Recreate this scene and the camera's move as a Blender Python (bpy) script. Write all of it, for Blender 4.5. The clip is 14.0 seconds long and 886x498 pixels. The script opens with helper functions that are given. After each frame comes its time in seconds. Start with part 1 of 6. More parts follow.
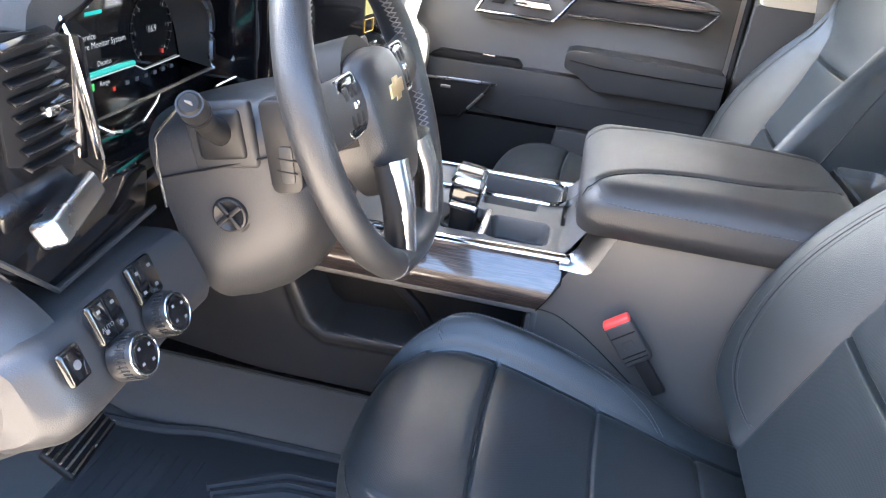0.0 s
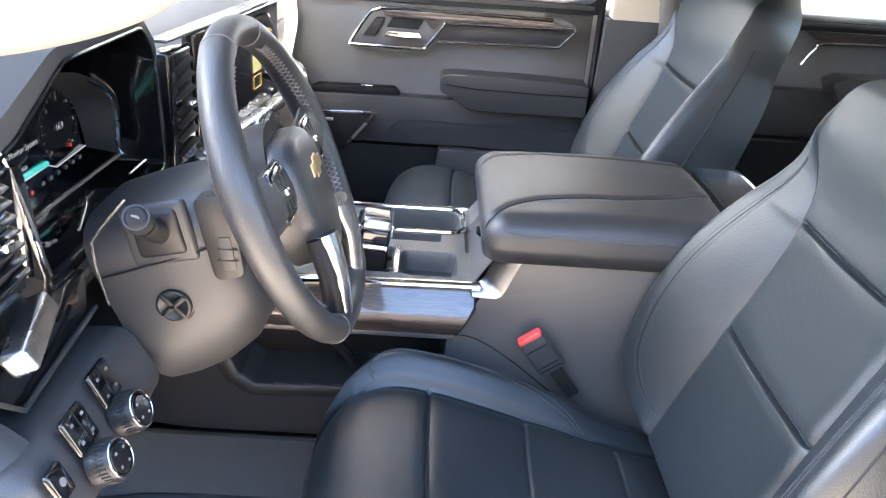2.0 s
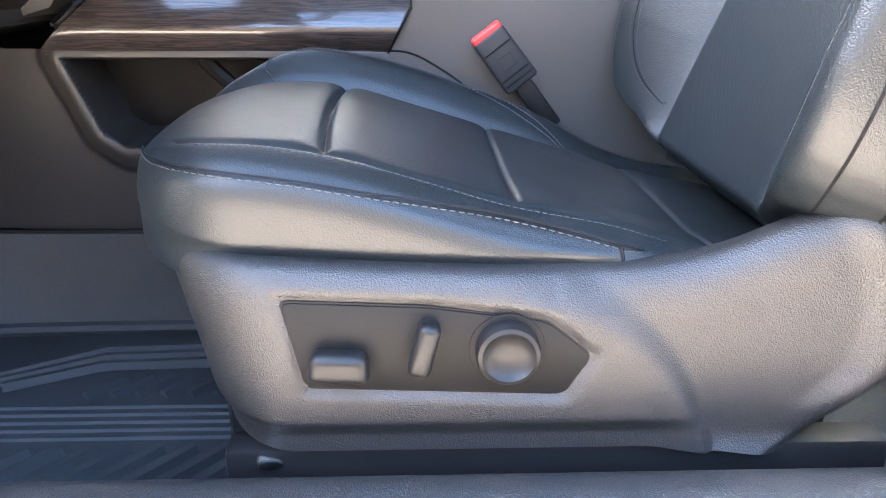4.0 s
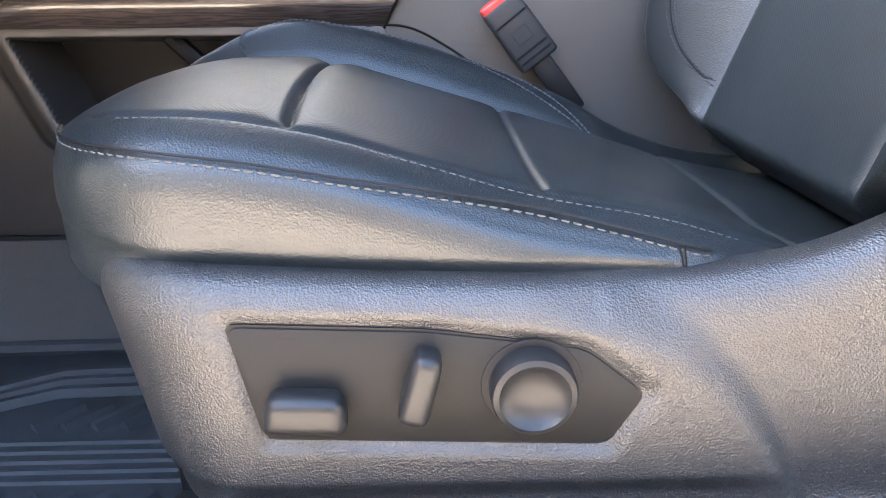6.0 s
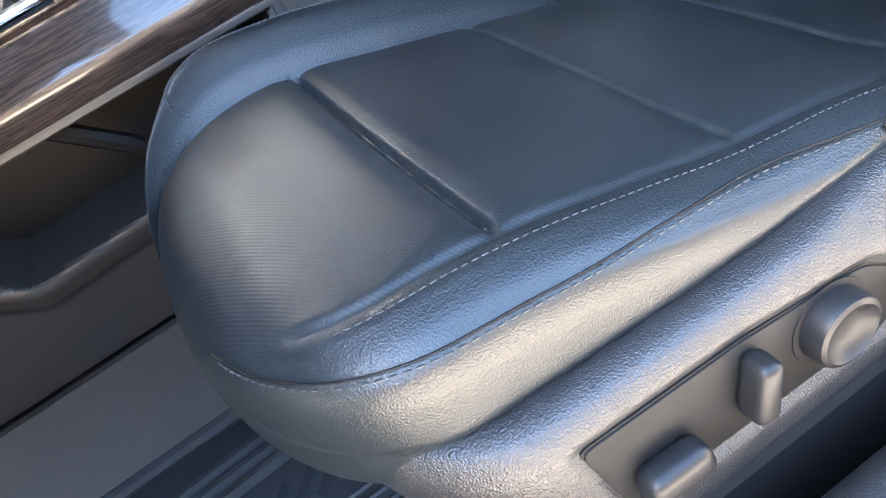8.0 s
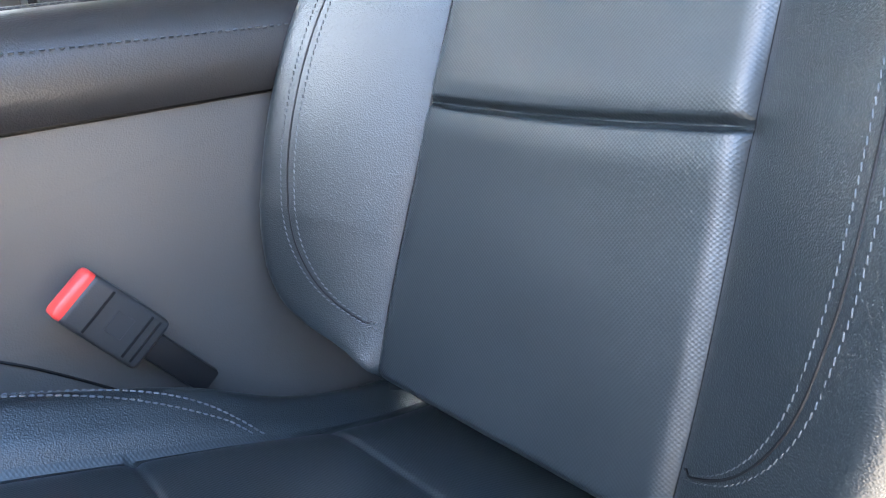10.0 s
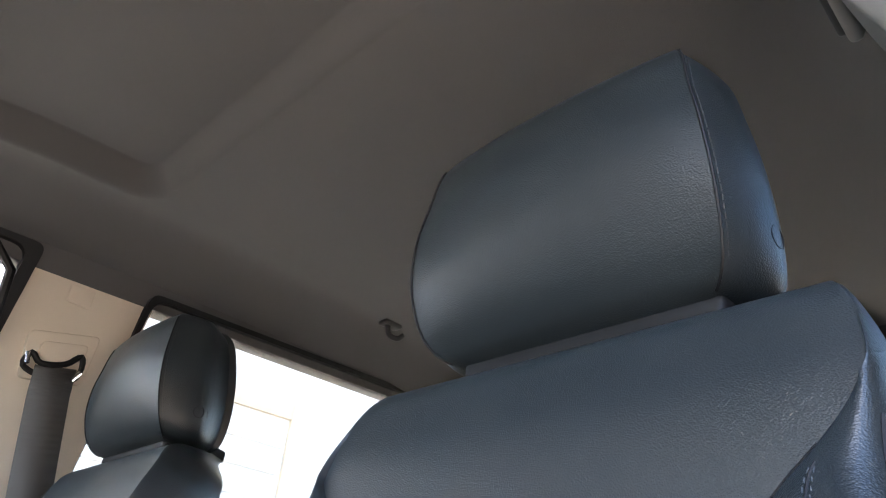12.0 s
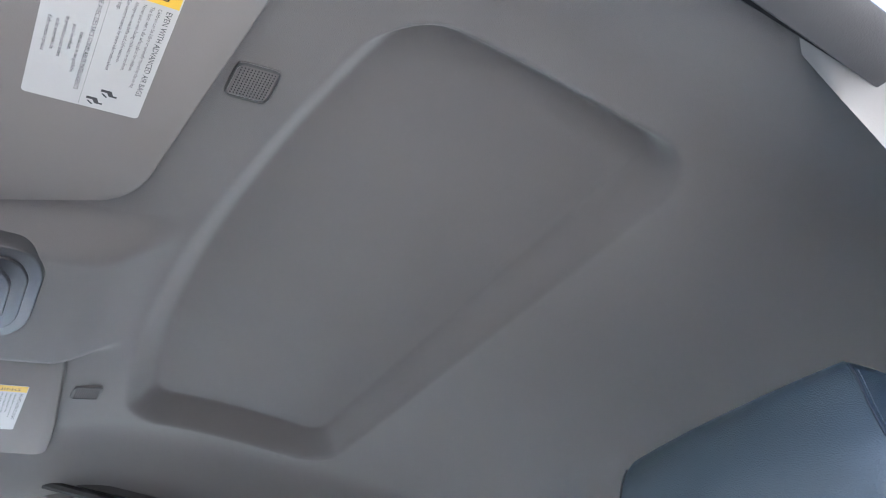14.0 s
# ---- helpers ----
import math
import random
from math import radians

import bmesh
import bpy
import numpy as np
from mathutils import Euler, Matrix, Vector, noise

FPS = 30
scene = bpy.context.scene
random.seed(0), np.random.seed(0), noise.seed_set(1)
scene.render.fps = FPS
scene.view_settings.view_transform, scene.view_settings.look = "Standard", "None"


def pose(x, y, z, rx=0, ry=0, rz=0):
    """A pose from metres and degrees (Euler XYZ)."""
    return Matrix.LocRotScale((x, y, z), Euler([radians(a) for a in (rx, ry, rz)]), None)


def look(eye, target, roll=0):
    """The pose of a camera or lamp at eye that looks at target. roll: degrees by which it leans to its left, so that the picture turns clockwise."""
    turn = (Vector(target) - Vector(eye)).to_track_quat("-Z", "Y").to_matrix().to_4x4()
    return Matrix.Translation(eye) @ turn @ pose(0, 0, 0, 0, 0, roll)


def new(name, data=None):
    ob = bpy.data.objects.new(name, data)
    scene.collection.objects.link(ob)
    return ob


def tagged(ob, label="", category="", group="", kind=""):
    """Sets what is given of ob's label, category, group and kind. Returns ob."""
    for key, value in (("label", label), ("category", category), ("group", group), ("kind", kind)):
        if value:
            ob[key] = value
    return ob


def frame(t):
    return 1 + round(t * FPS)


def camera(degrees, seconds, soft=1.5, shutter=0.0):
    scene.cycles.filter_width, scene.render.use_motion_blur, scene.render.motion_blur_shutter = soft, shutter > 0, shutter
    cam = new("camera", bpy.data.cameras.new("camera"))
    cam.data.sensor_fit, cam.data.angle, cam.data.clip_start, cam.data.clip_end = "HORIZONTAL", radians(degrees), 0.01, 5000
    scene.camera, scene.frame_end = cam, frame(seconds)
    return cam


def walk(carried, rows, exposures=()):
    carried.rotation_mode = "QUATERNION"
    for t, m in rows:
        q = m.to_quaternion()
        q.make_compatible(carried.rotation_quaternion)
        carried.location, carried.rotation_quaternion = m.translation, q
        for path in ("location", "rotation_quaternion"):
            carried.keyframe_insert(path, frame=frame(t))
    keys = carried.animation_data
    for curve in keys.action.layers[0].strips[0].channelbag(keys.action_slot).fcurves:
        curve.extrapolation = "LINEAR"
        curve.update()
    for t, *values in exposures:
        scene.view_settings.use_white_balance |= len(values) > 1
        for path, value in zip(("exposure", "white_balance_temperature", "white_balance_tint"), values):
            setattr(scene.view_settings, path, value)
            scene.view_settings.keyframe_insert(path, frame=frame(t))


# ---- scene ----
cam = camera(59.8, 14.0, soft=1.1)
PATH = [
    (0, (0.209, -1.233, 0.957), (-0.055, 0.55, 0.09), 7.3),
    (0.5, (0.155, -1.253, 1.018), (0.056, 0.548, 0.154), 6.0),
    (1, (0.137, -1.275, 1.038), (0.126, 0.533, 0.182), 5.3),
    (1.5, (0.144, -1.278, 1.042), (0.17, 0.532, 0.192), 4.6),
    (2, (0.15, -1.281, 1.047), (0.197, 0.53, 0.198), 4.2),
    (2.5, (0.161, -1.284, 1.046), (0.197, 0.537, 0.22), 3.7),
    (3, (0.22, -1.39, 0.913), (0.203, 0.458, 0.149), 2.1),
    (3.5, (0.251, -1.33, 0.63), (0.262, 0.538, -0.083), 0.4),
    (4, (0.241, -1.166, 0.472), (0.314, 0.71, -0.217), 0.4),
    (4.2, (0.24, -1.113, 0.453), (0.31, 0.765, -0.23), 0.1),
    (6.3, (0.255, -1.040, 0.425), (0.287, 0.843, -0.250), -0.8),
    (6.5, (0.257, -1.039, 0.427), (0.272, 0.823, -0.304), -2.0),
    (7, (0.170, -1.052, 0.465), (0.176, 0.694, -0.511), -12.7),
    (7.2, (0.093, -1.027, 0.550), (0.117, 0.612, -0.596), -19.9),
    (9.3, (0.144, -0.827, 0.575), (0.984, 0.644, -0.488), -17.1),
    (9.5, (0.163, -0.825, 0.562), (1.127, 0.660, -0.367), -13.5),
    (10, (0.224, -0.802, 0.582), (1.370, 0.707, -0.056), -5.8),
    (10.5, (0.270, -0.780, 0.587), (1.549, 0.741, 0.361), -0.2),
    (11, (0.281, -0.760, 0.595), (1.648, 0.679, 0.841), 4.1),
    (11.5, (0.320, -0.758, 0.623), (1.602, 0.635, 1.267), 5.8),
    (12, (0.327, -0.781, 0.646), (1.462, 0.556, 1.606), 6.1),
    (12.5, (0.288, -0.815, 0.706), (1.286, 0.509, 1.824), 5.5),
    (13, (0.237, -0.83, 0.724), (1.109, 0.501, 1.935), 5.3),
    (13.5, (0.206, -0.835, 0.739), (1.0, 0.508, 1.991), 4.4),
    (14, (0.2, -0.846, 0.74), (0.952, 0.51, 2.002), 4.0),
]
walk_rows = [(t, look(eye, target, roll)) for t, eye, target, roll in PATH]
walk(cam, walk_rows, exposures=[(0.0, 4.58, 6250, 11), (0.6, 4.4, 6250, 11), (2.5, 4.52, 6250, 12), (3.5, 4.45, 6000, 11), (4.2, 4.58, 6300, 12), (6.4, 4.57, 6500, 12), (7.0, 4.68, 6450, 11), (7.2, 4.85, 6450, 10), (9.3, 4.72, 5850, 8), (10.3, 4.38, 5850, 7), (11.0, 3.6, 6000, 9), (11.5, 3.2, 6200, 12), (12.1, 3.4, 5800, 12), (12.6, 3.8, 5200, 10), (13.2, 4.02, 4950, 9), (14.0, 4.1, 4950, 9)])

# ---- light ----
world = bpy.data.worlds.new("sky")
scene.world = world
world.use_nodes = True
wn = world.node_tree
wn.nodes.clear()
sky = wn.nodes.new("ShaderNodeTexSky")
sky.sky_type = "NISHITA"
sky.sun_disc = False
sky.sun_elevation = radians(38)
sky.sun_rotation = radians(260)
sky.air_density, sky.dust_density = 1.1, 0.8
back = wn.nodes.new("ShaderNodeBackground")
back.inputs["Strength"].default_value = 0.12
wout = wn.nodes.new("ShaderNodeOutputWorld")
wn.links.new(sky.outputs[0], back.inputs["Color"])
wn.links.new(back.outputs[0], wout.inputs["Surface"])
sun_data = bpy.data.lights.new("sun", "SUN")
sun_data.energy = 5.0
sun_data.angle = radians(0.6)
sun_data.color = (1.0, 0.91, 0.78)
sun = new("sun", sun_data)
sun.matrix_world = look((7.0, 1.7, 5.6), (0, 0, 0))
scene.view_settings.exposure = 0.0

# ---- materials ----


def material(name):
    m = bpy.data.materials.new(name)
    m.use_nodes = True
    t = m.node_tree
    return m, t, t.nodes["Principled BSDF"]


def shade(name, color, rough=0.5, metal=0.0, grain=0.0, grain_scale=900.0, kind="noise", vary=0.12, vary_scale=9.0,
          spec=0.5, rough_vary=0.08, coat=0.0, sheen=0.0, depth=0.0004, fine=0.0, axes=None):
    """A procedural surface: base colour with soft stains, a fine relief and uneven gloss."""
    m, t, b = material(name)
    n, l = t.nodes, t.links
    co = n.new("ShaderNodeTexCoord")
    big = n.new("ShaderNodeTexNoise")
    big.inputs["Scale"].default_value = vary_scale
    big.inputs["Detail"].default_value = 6.0
    l.new(co.outputs["Object"], big.inputs["Vector"])
    ramp = n.new("ShaderNodeMix")
    ramp.data_type = "RGBA"
    lo = [max(0.0, c * (1 - vary)) for c in color]
    hi = [min(1.0, c * (1 + vary)) for c in color]
    ramp.inputs[6].default_value = (*lo, 1)
    ramp.inputs[7].default_value = (*hi, 1)
    l.new(big.outputs["Fac"], ramp.inputs[0])
    l.new(ramp.outputs[2], b.inputs["Base Color"])
    mr = n.new("ShaderNodeMapRange")
    mr.inputs["To Min"].default_value = max(0.02, rough - rough_vary)
    mr.inputs["To Max"].default_value = min(1.0, rough + rough_vary)
    l.new(big.outputs["Fac"], mr.inputs["Value"])
    l.new(mr.outputs[0], b.inputs["Roughness"])
    b.inputs["Metallic"].default_value = metal
    b.inputs["Specular IOR Level"].default_value = spec
    b.inputs["Coat Weight"].default_value = coat
    b.inputs["Coat Roughness"].default_value = 0.06
    b.inputs["Sheen Weight"].default_value = sheen
    if grain > 0:
        if kind == "voronoi":
            g = n.new("ShaderNodeTexVoronoi")
            g.feature = "SMOOTH_F1"
            out = g.outputs["Distance"]
        elif kind == "wave":
            g = n.new("ShaderNodeTexWave")
            g.bands_direction = "Y"
            g.inputs["Distortion"].default_value = 0.0
            out = g.outputs["Fac"]
        elif kind == "dots":
            g = n.new("ShaderNodeTexVoronoi")
            g.inputs["Randomness"].default_value = 0.0
            out = g.outputs["Distance"]
        else:
            g = n.new("ShaderNodeTexNoise")
            g.inputs["Detail"].default_value = 3.0
            out = g.outputs["Fac"]
        g.inputs["Scale"].default_value = grain_scale
        where = co.outputs["Object"]
        if axes:
            flat = n.new("ShaderNodeCombineXYZ")
            for k, ax in enumerate(axes):
                dot = n.new("ShaderNodeVectorMath")
                dot.operation = "DOT_PRODUCT"
                dot.inputs[1].default_value = ax
                l.new(where, dot.inputs[0])
                l.new(dot.outputs["Value"], flat.inputs[k])
            where = flat.outputs[0]
            g.voronoi_dimensions = "2D"
        l.new(where, g.inputs["Vector"])
        if fine > 0:
            small = n.new("ShaderNodeTexNoise")
            small.inputs["Scale"].default_value = grain_scale * 0.16
            small.inputs["Detail"].default_value = 4.0
            l.new(co.outputs["Object"], small.inputs["Vector"])
            both = n.new("ShaderNodeMath")
            both.operation = "MULTIPLY_ADD"
            both.inputs[1].default_value = fine * 4.0
            l.new(small.outputs["Fac"], both.inputs[0])
            l.new(out, both.inputs[2])
            out = both.outputs[0]
        bump = n.new("ShaderNodeBump")
        bump.inputs["Strength"].default_value = grain
        bump.inputs["Distance"].default_value = depth
        l.new(out, bump.inputs["Height"])
        l.new(bump.outputs[0], b.inputs["Normal"])
    return m


LEATHER = shade("leather", (0.0150, 0.0192, 0.0218), 0.34, grain=0.46, grain_scale=950, kind="voronoi", vary=0.16, spec=0.62, depth=0.0007, fine=0.01)
HIDE = shade("trim_leather", (0.0230, 0.0232, 0.0240), 0.42, grain=0.36, grain_scale=760, kind="voronoi", vary=0.14, spec=0.6, depth=0.0006, fine=0.02)
PAD = shade("dash_pad", (0.035, 0.037, 0.039), 0.75, grain=0.4, grain_scale=700, kind="voronoi", vary=0.12, spec=0.3)
SHIELD = shade("grained_plastic", (0.026, 0.026, 0.027), 0.37, grain=0.75, grain_scale=950, kind="voronoi", vary=0.10, spec=0.8, depth=0.0009, fine=0.01)
DASH = shade("dash_plastic", (0.031, 0.031, 0.032), 0.44, grain=0.5, grain_scale=800, kind="voronoi", vary=0.10, spec=0.5)
DOORTRIM = shade("door_trim", (0.115, 0.113, 0.110), 0.48, grain=0.35, grain_scale=800, kind="voronoi", vary=0.10)
CONSOLE = shade("console_plastic", (0.062, 0.060, 0.058), 0.42, grain=0.4, grain_scale=800, kind="voronoi", vary=0.10, spec=0.7)
SOFT = shade("dark_trim", (0.038, 0.0385, 0.040), 0.48, grain=0.3, grain_scale=800, kind="voronoi", vary=0.10)
BLACK = shade("black_plastic", (0.008, 0.008, 0.009), 0.55, vary=0.2, spec=0.25)
GLOSS = shade("gloss_black", (0.006, 0.006, 0.007), 0.10, vary=0.2, rough_vary=0.04, coat=0.6)
SATIN = shade("satin_silver", (0.62, 0.62, 0.62), 0.26, metal=1.0, vary=0.05, rough_vary=0.06)
BRIGHT = shade("brushed_silver", (0.40, 0.42, 0.45), 0.24, metal=1.0, vary=0.05, rough_vary=0.06)
CHROME = shade("chrome", (0.80, 0.80, 0.80), 0.09, metal=1.0, vary=0.03, rough_vary=0.04)
SWITCH = shade("switch_plastic", (0.013, 0.013, 0.014), 0.40, grain=0.2, grain_scale=900, vary=0.1, spec=0.4)
PANEL = shade("switch_panel", (0.012, 0.012, 0.012), 0.55, grain=0.4, grain_scale=1400, vary=0.06, spec=0.22)
CARPET = shade("carpet", (0.070, 0.068, 0.066), 0.95, grain=1.0, grain_scale=1500, vary=0.18, vary_scale=25, spec=0.1, sheen=0.3, depth=0.002)
RUBBER = shade("rubber_mat", (0.027, 0.031, 0.036), 0.66, grain=0.4, grain_scale=300, vary=0.35, vary_scale=14, depth=0.0005)
FELT = shade("headliner_fabric", (0.088, 0.085, 0.083), 0.95, grain=0.8, grain_scale=900, kind="noise", vary=0.06, spec=0.15, sheen=0.2, depth=0.0006)
# same pale trim twice: warm light painted into this tone, shade into the next
PILLAR = shade("pale_trim_lit", (0.62, 0.535, 0.43), 0.6, grain=0.3, grain_scale=800, kind="voronoi", vary=0.05)
PILLAR_SHADED = shade("pale_trim_shaded", (0.19, 0.186, 0.180), 0.6, grain=0.3, grain_scale=800, kind="voronoi", vary=0.05)
BELT = shade("belt_webbing", (0.085, 0.080, 0.076), 0.8, grain=0.8, grain_scale=700, kind="wave", vary=0.1, depth=0.0006)
RED = shade("red_plastic", (0.75, 0.06, 0.05), 0.35, vary=0.05)
THREAD = shade("thread", (0.060, 0.066, 0.074), 0.7, vary=0.1)
THREAD_DARK = shade("dark_thread", (0.035, 0.035, 0.038), 0.7, vary=0.1)
GOLD = shade("gold_emblem", (0.60, 0.44, 0.22), 0.28, metal=0.8, vary=0.1)
WHITE = shade("white_print", (0.33, 0.33, 0.32), 0.6, vary=0.02)
YELLOW = shade("yellow_print", (0.50, 0.33, 0.02), 0.6, vary=0.03)
INK = shade("black_print", (0.02, 0.02, 0.02), 0.6, vary=0.05)
ICON = shade("icon_print", (0.13, 0.13, 0.13), 0.5, vary=0.03)
WALLPAINT = shade("house_paint", (0.66, 0.64, 0.60), 0.8, grain=0.4, grain_scale=60, vary=0.05, vary_scale=2, depth=0.003)
FRAMEPAINT = shade("frame_paint", (0.55, 0.47, 0.36), 0.7, vary=0.06)
ASPHALT = shade("concrete_drive", (0.56, 0.475, 0.38), 0.9, grain=0.8, grain_scale=40, vary=0.15, vary_scale=2, depth=0.004)
# for the two added walls that hold back light from the near side
SHADE_WALL = shade("shade_wall_render", (0.19, 0.152, 0.114), 0.9, grain=0.8, grain_scale=30, vary=0.2, vary_scale=1.5, depth=0.004)
PAINT = shade("body_paint", (0.55, 0.56, 0.58), 0.30, vary=0.03, coat=0.8)


def wood_material():
    m, t, b = material("dark_wood")
    n, l = t.nodes, t.links
    co = n.new("ShaderNodeTexCoord")
    mp = n.new("ShaderNodeMapping")
    mp.inputs["Scale"].default_value = (5.0, 62.0, 62.0)
    l.new(co.outputs["Object"], mp.inputs["Vector"])
    ns = n.new("ShaderNodeTexNoise")
    ns.inputs["Scale"].default_value = 2.2
    ns.inputs["Detail"].default_value = 8
    ns.inputs["Distortion"].default_value = 1.6
    l.new(mp.outputs[0], ns.inputs["Vector"])
    wv = n.new("ShaderNodeTexWave")
    wv.bands_direction = "Z"
    wv.inputs["Scale"].default_value = 1.1
    wv.inputs["Distortion"].default_value = 15.0
    wv.inputs["Detail"].default_value = 4
    wv.inputs["Detail Scale"].default_value = 2.2
    l.new(mp.outputs[0], wv.inputs["Vector"])
    mx = n.new("ShaderNodeMath")
    mx.operation = "MULTIPLY"
    l.new(ns.outputs["Fac"], mx.inputs[0])
    l.new(wv.outputs["Fac"], mx.inputs[1])
    cr = n.new("ShaderNodeValToRGB")
    cr.color_ramp.elements[0].color = (0.024, 0.019, 0.017, 1)
    cr.color_ramp.elements[1].color = (0.092, 0.070, 0.060, 1)
    cr.color_ramp.elements[1].position = 0.62
    l.new(mx.outputs[0], cr.inputs[0])
    l.new(cr.outputs[0], b.inputs["Base Color"])
    b.inputs["Roughness"].default_value = 0.28
    b.inputs["Coat Weight"].default_value = 1.0
    b.inputs["Coat Roughness"].default_value = 0.07
    return m


WOOD = wood_material()
# leather pierced with fine rows of holes, laid along the cushion and along the backrest
INSERT = shade("perforated_leather", (0.0140, 0.0182, 0.0208), 0.38, grain=0.40, grain_scale=430, kind="dots", vary=0.16, spec=0.6, depth=0.0005,
               axes=((0.82, 0.57, 0.0), (-0.57, 0.82, 0.0)))
INSERT_BACK = shade("perforated_back_leather", (0.0140, 0.0182, 0.0208), 0.38, grain=0.42, grain_scale=480, kind="dots", vary=0.16, spec=0.6, depth=0.0005,
                    axes=((0.21, 0.82, 0.53), (0.30, -0.57, 0.76)))


def glow(name, color, strength):
    m, t, b = material(name)
    b.inputs["Base Color"].default_value = (*[c * 0.04 for c in color], 1)
    b.inputs["Emission Color"].default_value = (*color, 1)
    b.inputs["Emission Strength"].default_value = strength
    b.inputs["Roughness"].default_value = 0.3
    return m


LIT_WHITE = glow("lit_white", (0.9, 0.95, 1.0), 0.028)
LIT_TEAL = glow("lit_teal", (0.03, 0.62, 0.55), 0.045)
LIT_RED = glow("lit_red", (0.9, 0.08, 0.05), 0.025)
LIT_GREEN = glow("lit_green", (0.05, 0.8, 0.15), 0.045)
LIT_MAP = glow("lit_map", (0.80, 0.72, 0.30), 0.045)
LIT_AMBER = glow("lit_amber", (0.9, 0.55, 0.08), 0.045)


def glass_material(name, color):
    m, t, b = material(name)
    b.inputs["Base Color"].default_value = (*color, 1)
    b.inputs["Roughness"].default_value = 0.0
    b.inputs["IOR"].default_value = 1.45
    b.inputs["Transmission Weight"].default_value = 1.0
    return m


GLASS = glass_material("window_glass", (0.96, 0.98, 0.97))
TINTED = glass_material("tinted_glass", (0.56, 0.58, 0.57))

# ---- building helpers ----


def part(name, bm, mat, parent=None, label="", smooth=True):
    """Links a bmesh as one mesh object, under a thing or a part."""
    bmesh.ops.recalc_face_normals(bm, faces=bm.faces)
    me = bpy.data.meshes.new(name)
    bm.to_mesh(me)
    bm.free()
    me.materials.append(mat)
    if smooth:
        me.polygons.foreach_set("use_smooth", [True] * len(me.polygons))
        me.set_sharp_from_angle(angle=radians(38))
    ob = new(name, me)
    if parent is not None:
        ob.parent = parent
    if label:
        ob["label"] = label
    return ob


def thing(name, label, category, at=(0, 0, 0), group="", kind=""):
    """An empty at the base of a thing, whose parts hang under it."""
    ob = new(name)
    ob.empty_display_size = 0.02
    return tagged(ob, label, category, group, kind)


def bm_grid(rows, close_u=False, close_v=False, cap=False):
    """Quads over rows of points."""
    bm = bmesh.new()
    vs = [[bm.verts.new(p) for p in r] for r in rows]
    nu, nv = len(rows), len(rows[0])
    for i in range(nu if close_u else nu - 1):
        for j in range(nv if close_v else nv - 1):
            a, b, c, d = vs[i][j], vs[(i + 1) % nu][j], vs[(i + 1) % nu][(j + 1) % nv], vs[i][(j + 1) % nv]
            bm.faces.new((a, b, c, d))
    if cap:
        bm.faces.new(vs[0])
        bm.faces.new(vs[-1])
    return bm


def rbox(sx, sy, sz, r=0.005, seg=3, m=None, taper=None):
    """A box with rounded edges, centred, then moved by m. taper: scale of the upper end in x and y."""
    bm = bmesh.new()
    bmesh.ops.create_cube(bm, size=1.0)
    for v in bm.verts:
        k = taper if taper and v.co.z > 0 else (1, 1)
        v.co = Vector((v.co.x * sx * k[0], v.co.y * sy * k[1], v.co.z * sz))
    r = min(r, 0.49 * min(sx, sy, sz))
    bmesh.ops.bevel(bm, geom=list(bm.edges), offset=r, segments=seg, profile=0.5, affect="EDGES", clamp_overlap=True)
    if m is not None:
        bm.transform(m)
    return bm


def box(x0, x1, y0, y1, z0, z1, r=0.004, seg=2):
    return rbox(x1 - x0, y1 - y0, z1 - z0, r, seg, Matrix.Translation(((x0 + x1) / 2, (y0 + y1) / 2, (z0 + z1) / 2)))


def prism(poly, lo, hi, axis="y", r=0.003, seg=2):
    """A polygon drawn in the plane across axis, given thickness from lo to hi, with softened edges.
    axis y: (x, z); axis x: (y, z); axis z: (x, y)."""
    bm = bmesh.new()

    def place(p, w):
        return {"y": (p[0], w, p[1]), "x": (w, p[0], p[1]), "z": (p[0], p[1], w)}[axis]

    a = [bm.verts.new(place(p, lo)) for p in poly]
    b = [bm.verts.new(place(p, hi)) for p in poly]
    bm.faces.new(a)
    bm.faces.new(b[::-1])
    n = len(poly)
    for i in range(n):
        bm.faces.new((a[i], a[(i + 1) % n], b[(i + 1) % n], b[i]))
    bmesh.ops.recalc_face_normals(bm, faces=bm.faces)
    if r > 0:
        bmesh.ops.bevel(bm, geom=list(bm.edges), offset=r, segments=seg, profile=0.5, affect="EDGES", clamp_overlap=True)
    return bm


def rounded(poly, r, n=4):
    """The polygon with its corners cut into arcs."""
    out = []
    k = len(poly)
    for i in range(k):
        p, a, b = Vector(poly[i]), Vector(poly[i - 1]), Vector(poly[(i + 1) % k])
        d = min(r, 0.45 * (a - p).length, 0.45 * (b - p).length)
        s, e = p + (a - p).normalized() * d, p + (b - p).normalized() * d
        for j in range(n + 1):
            t = j / n
            out.append(tuple(s * (1 - t) ** 2 + p * 2 * t * (1 - t) + e * t ** 2))
    return out


def spline(pts, n=8, closed=False):
    """Points of a smooth line through pts."""
    pts = [Vector(p) for p in pts]
    k = len(pts)
    out = []
    for i in range(k if closed else k - 1):
        p1, p2 = pts[i], pts[(i + 1) % k]
        p0 = pts[i - 1] if (closed or i > 0) else p1 * 2 - p2
        p3 = pts[(i + 2) % k] if (closed or i + 2 < k) else p2 * 2 - p1
        for j in range(n):
            t = j / n
            out.append(0.5 * (2 * p1 + (p2 - p0) * t + (2 * p0 - 5 * p1 + 4 * p2 - p3) * t * t + (3 * p1 - p0 - 3 * p2 + p3) * t ** 3))
    if not closed:
        out.append(pts[-1])
    return out


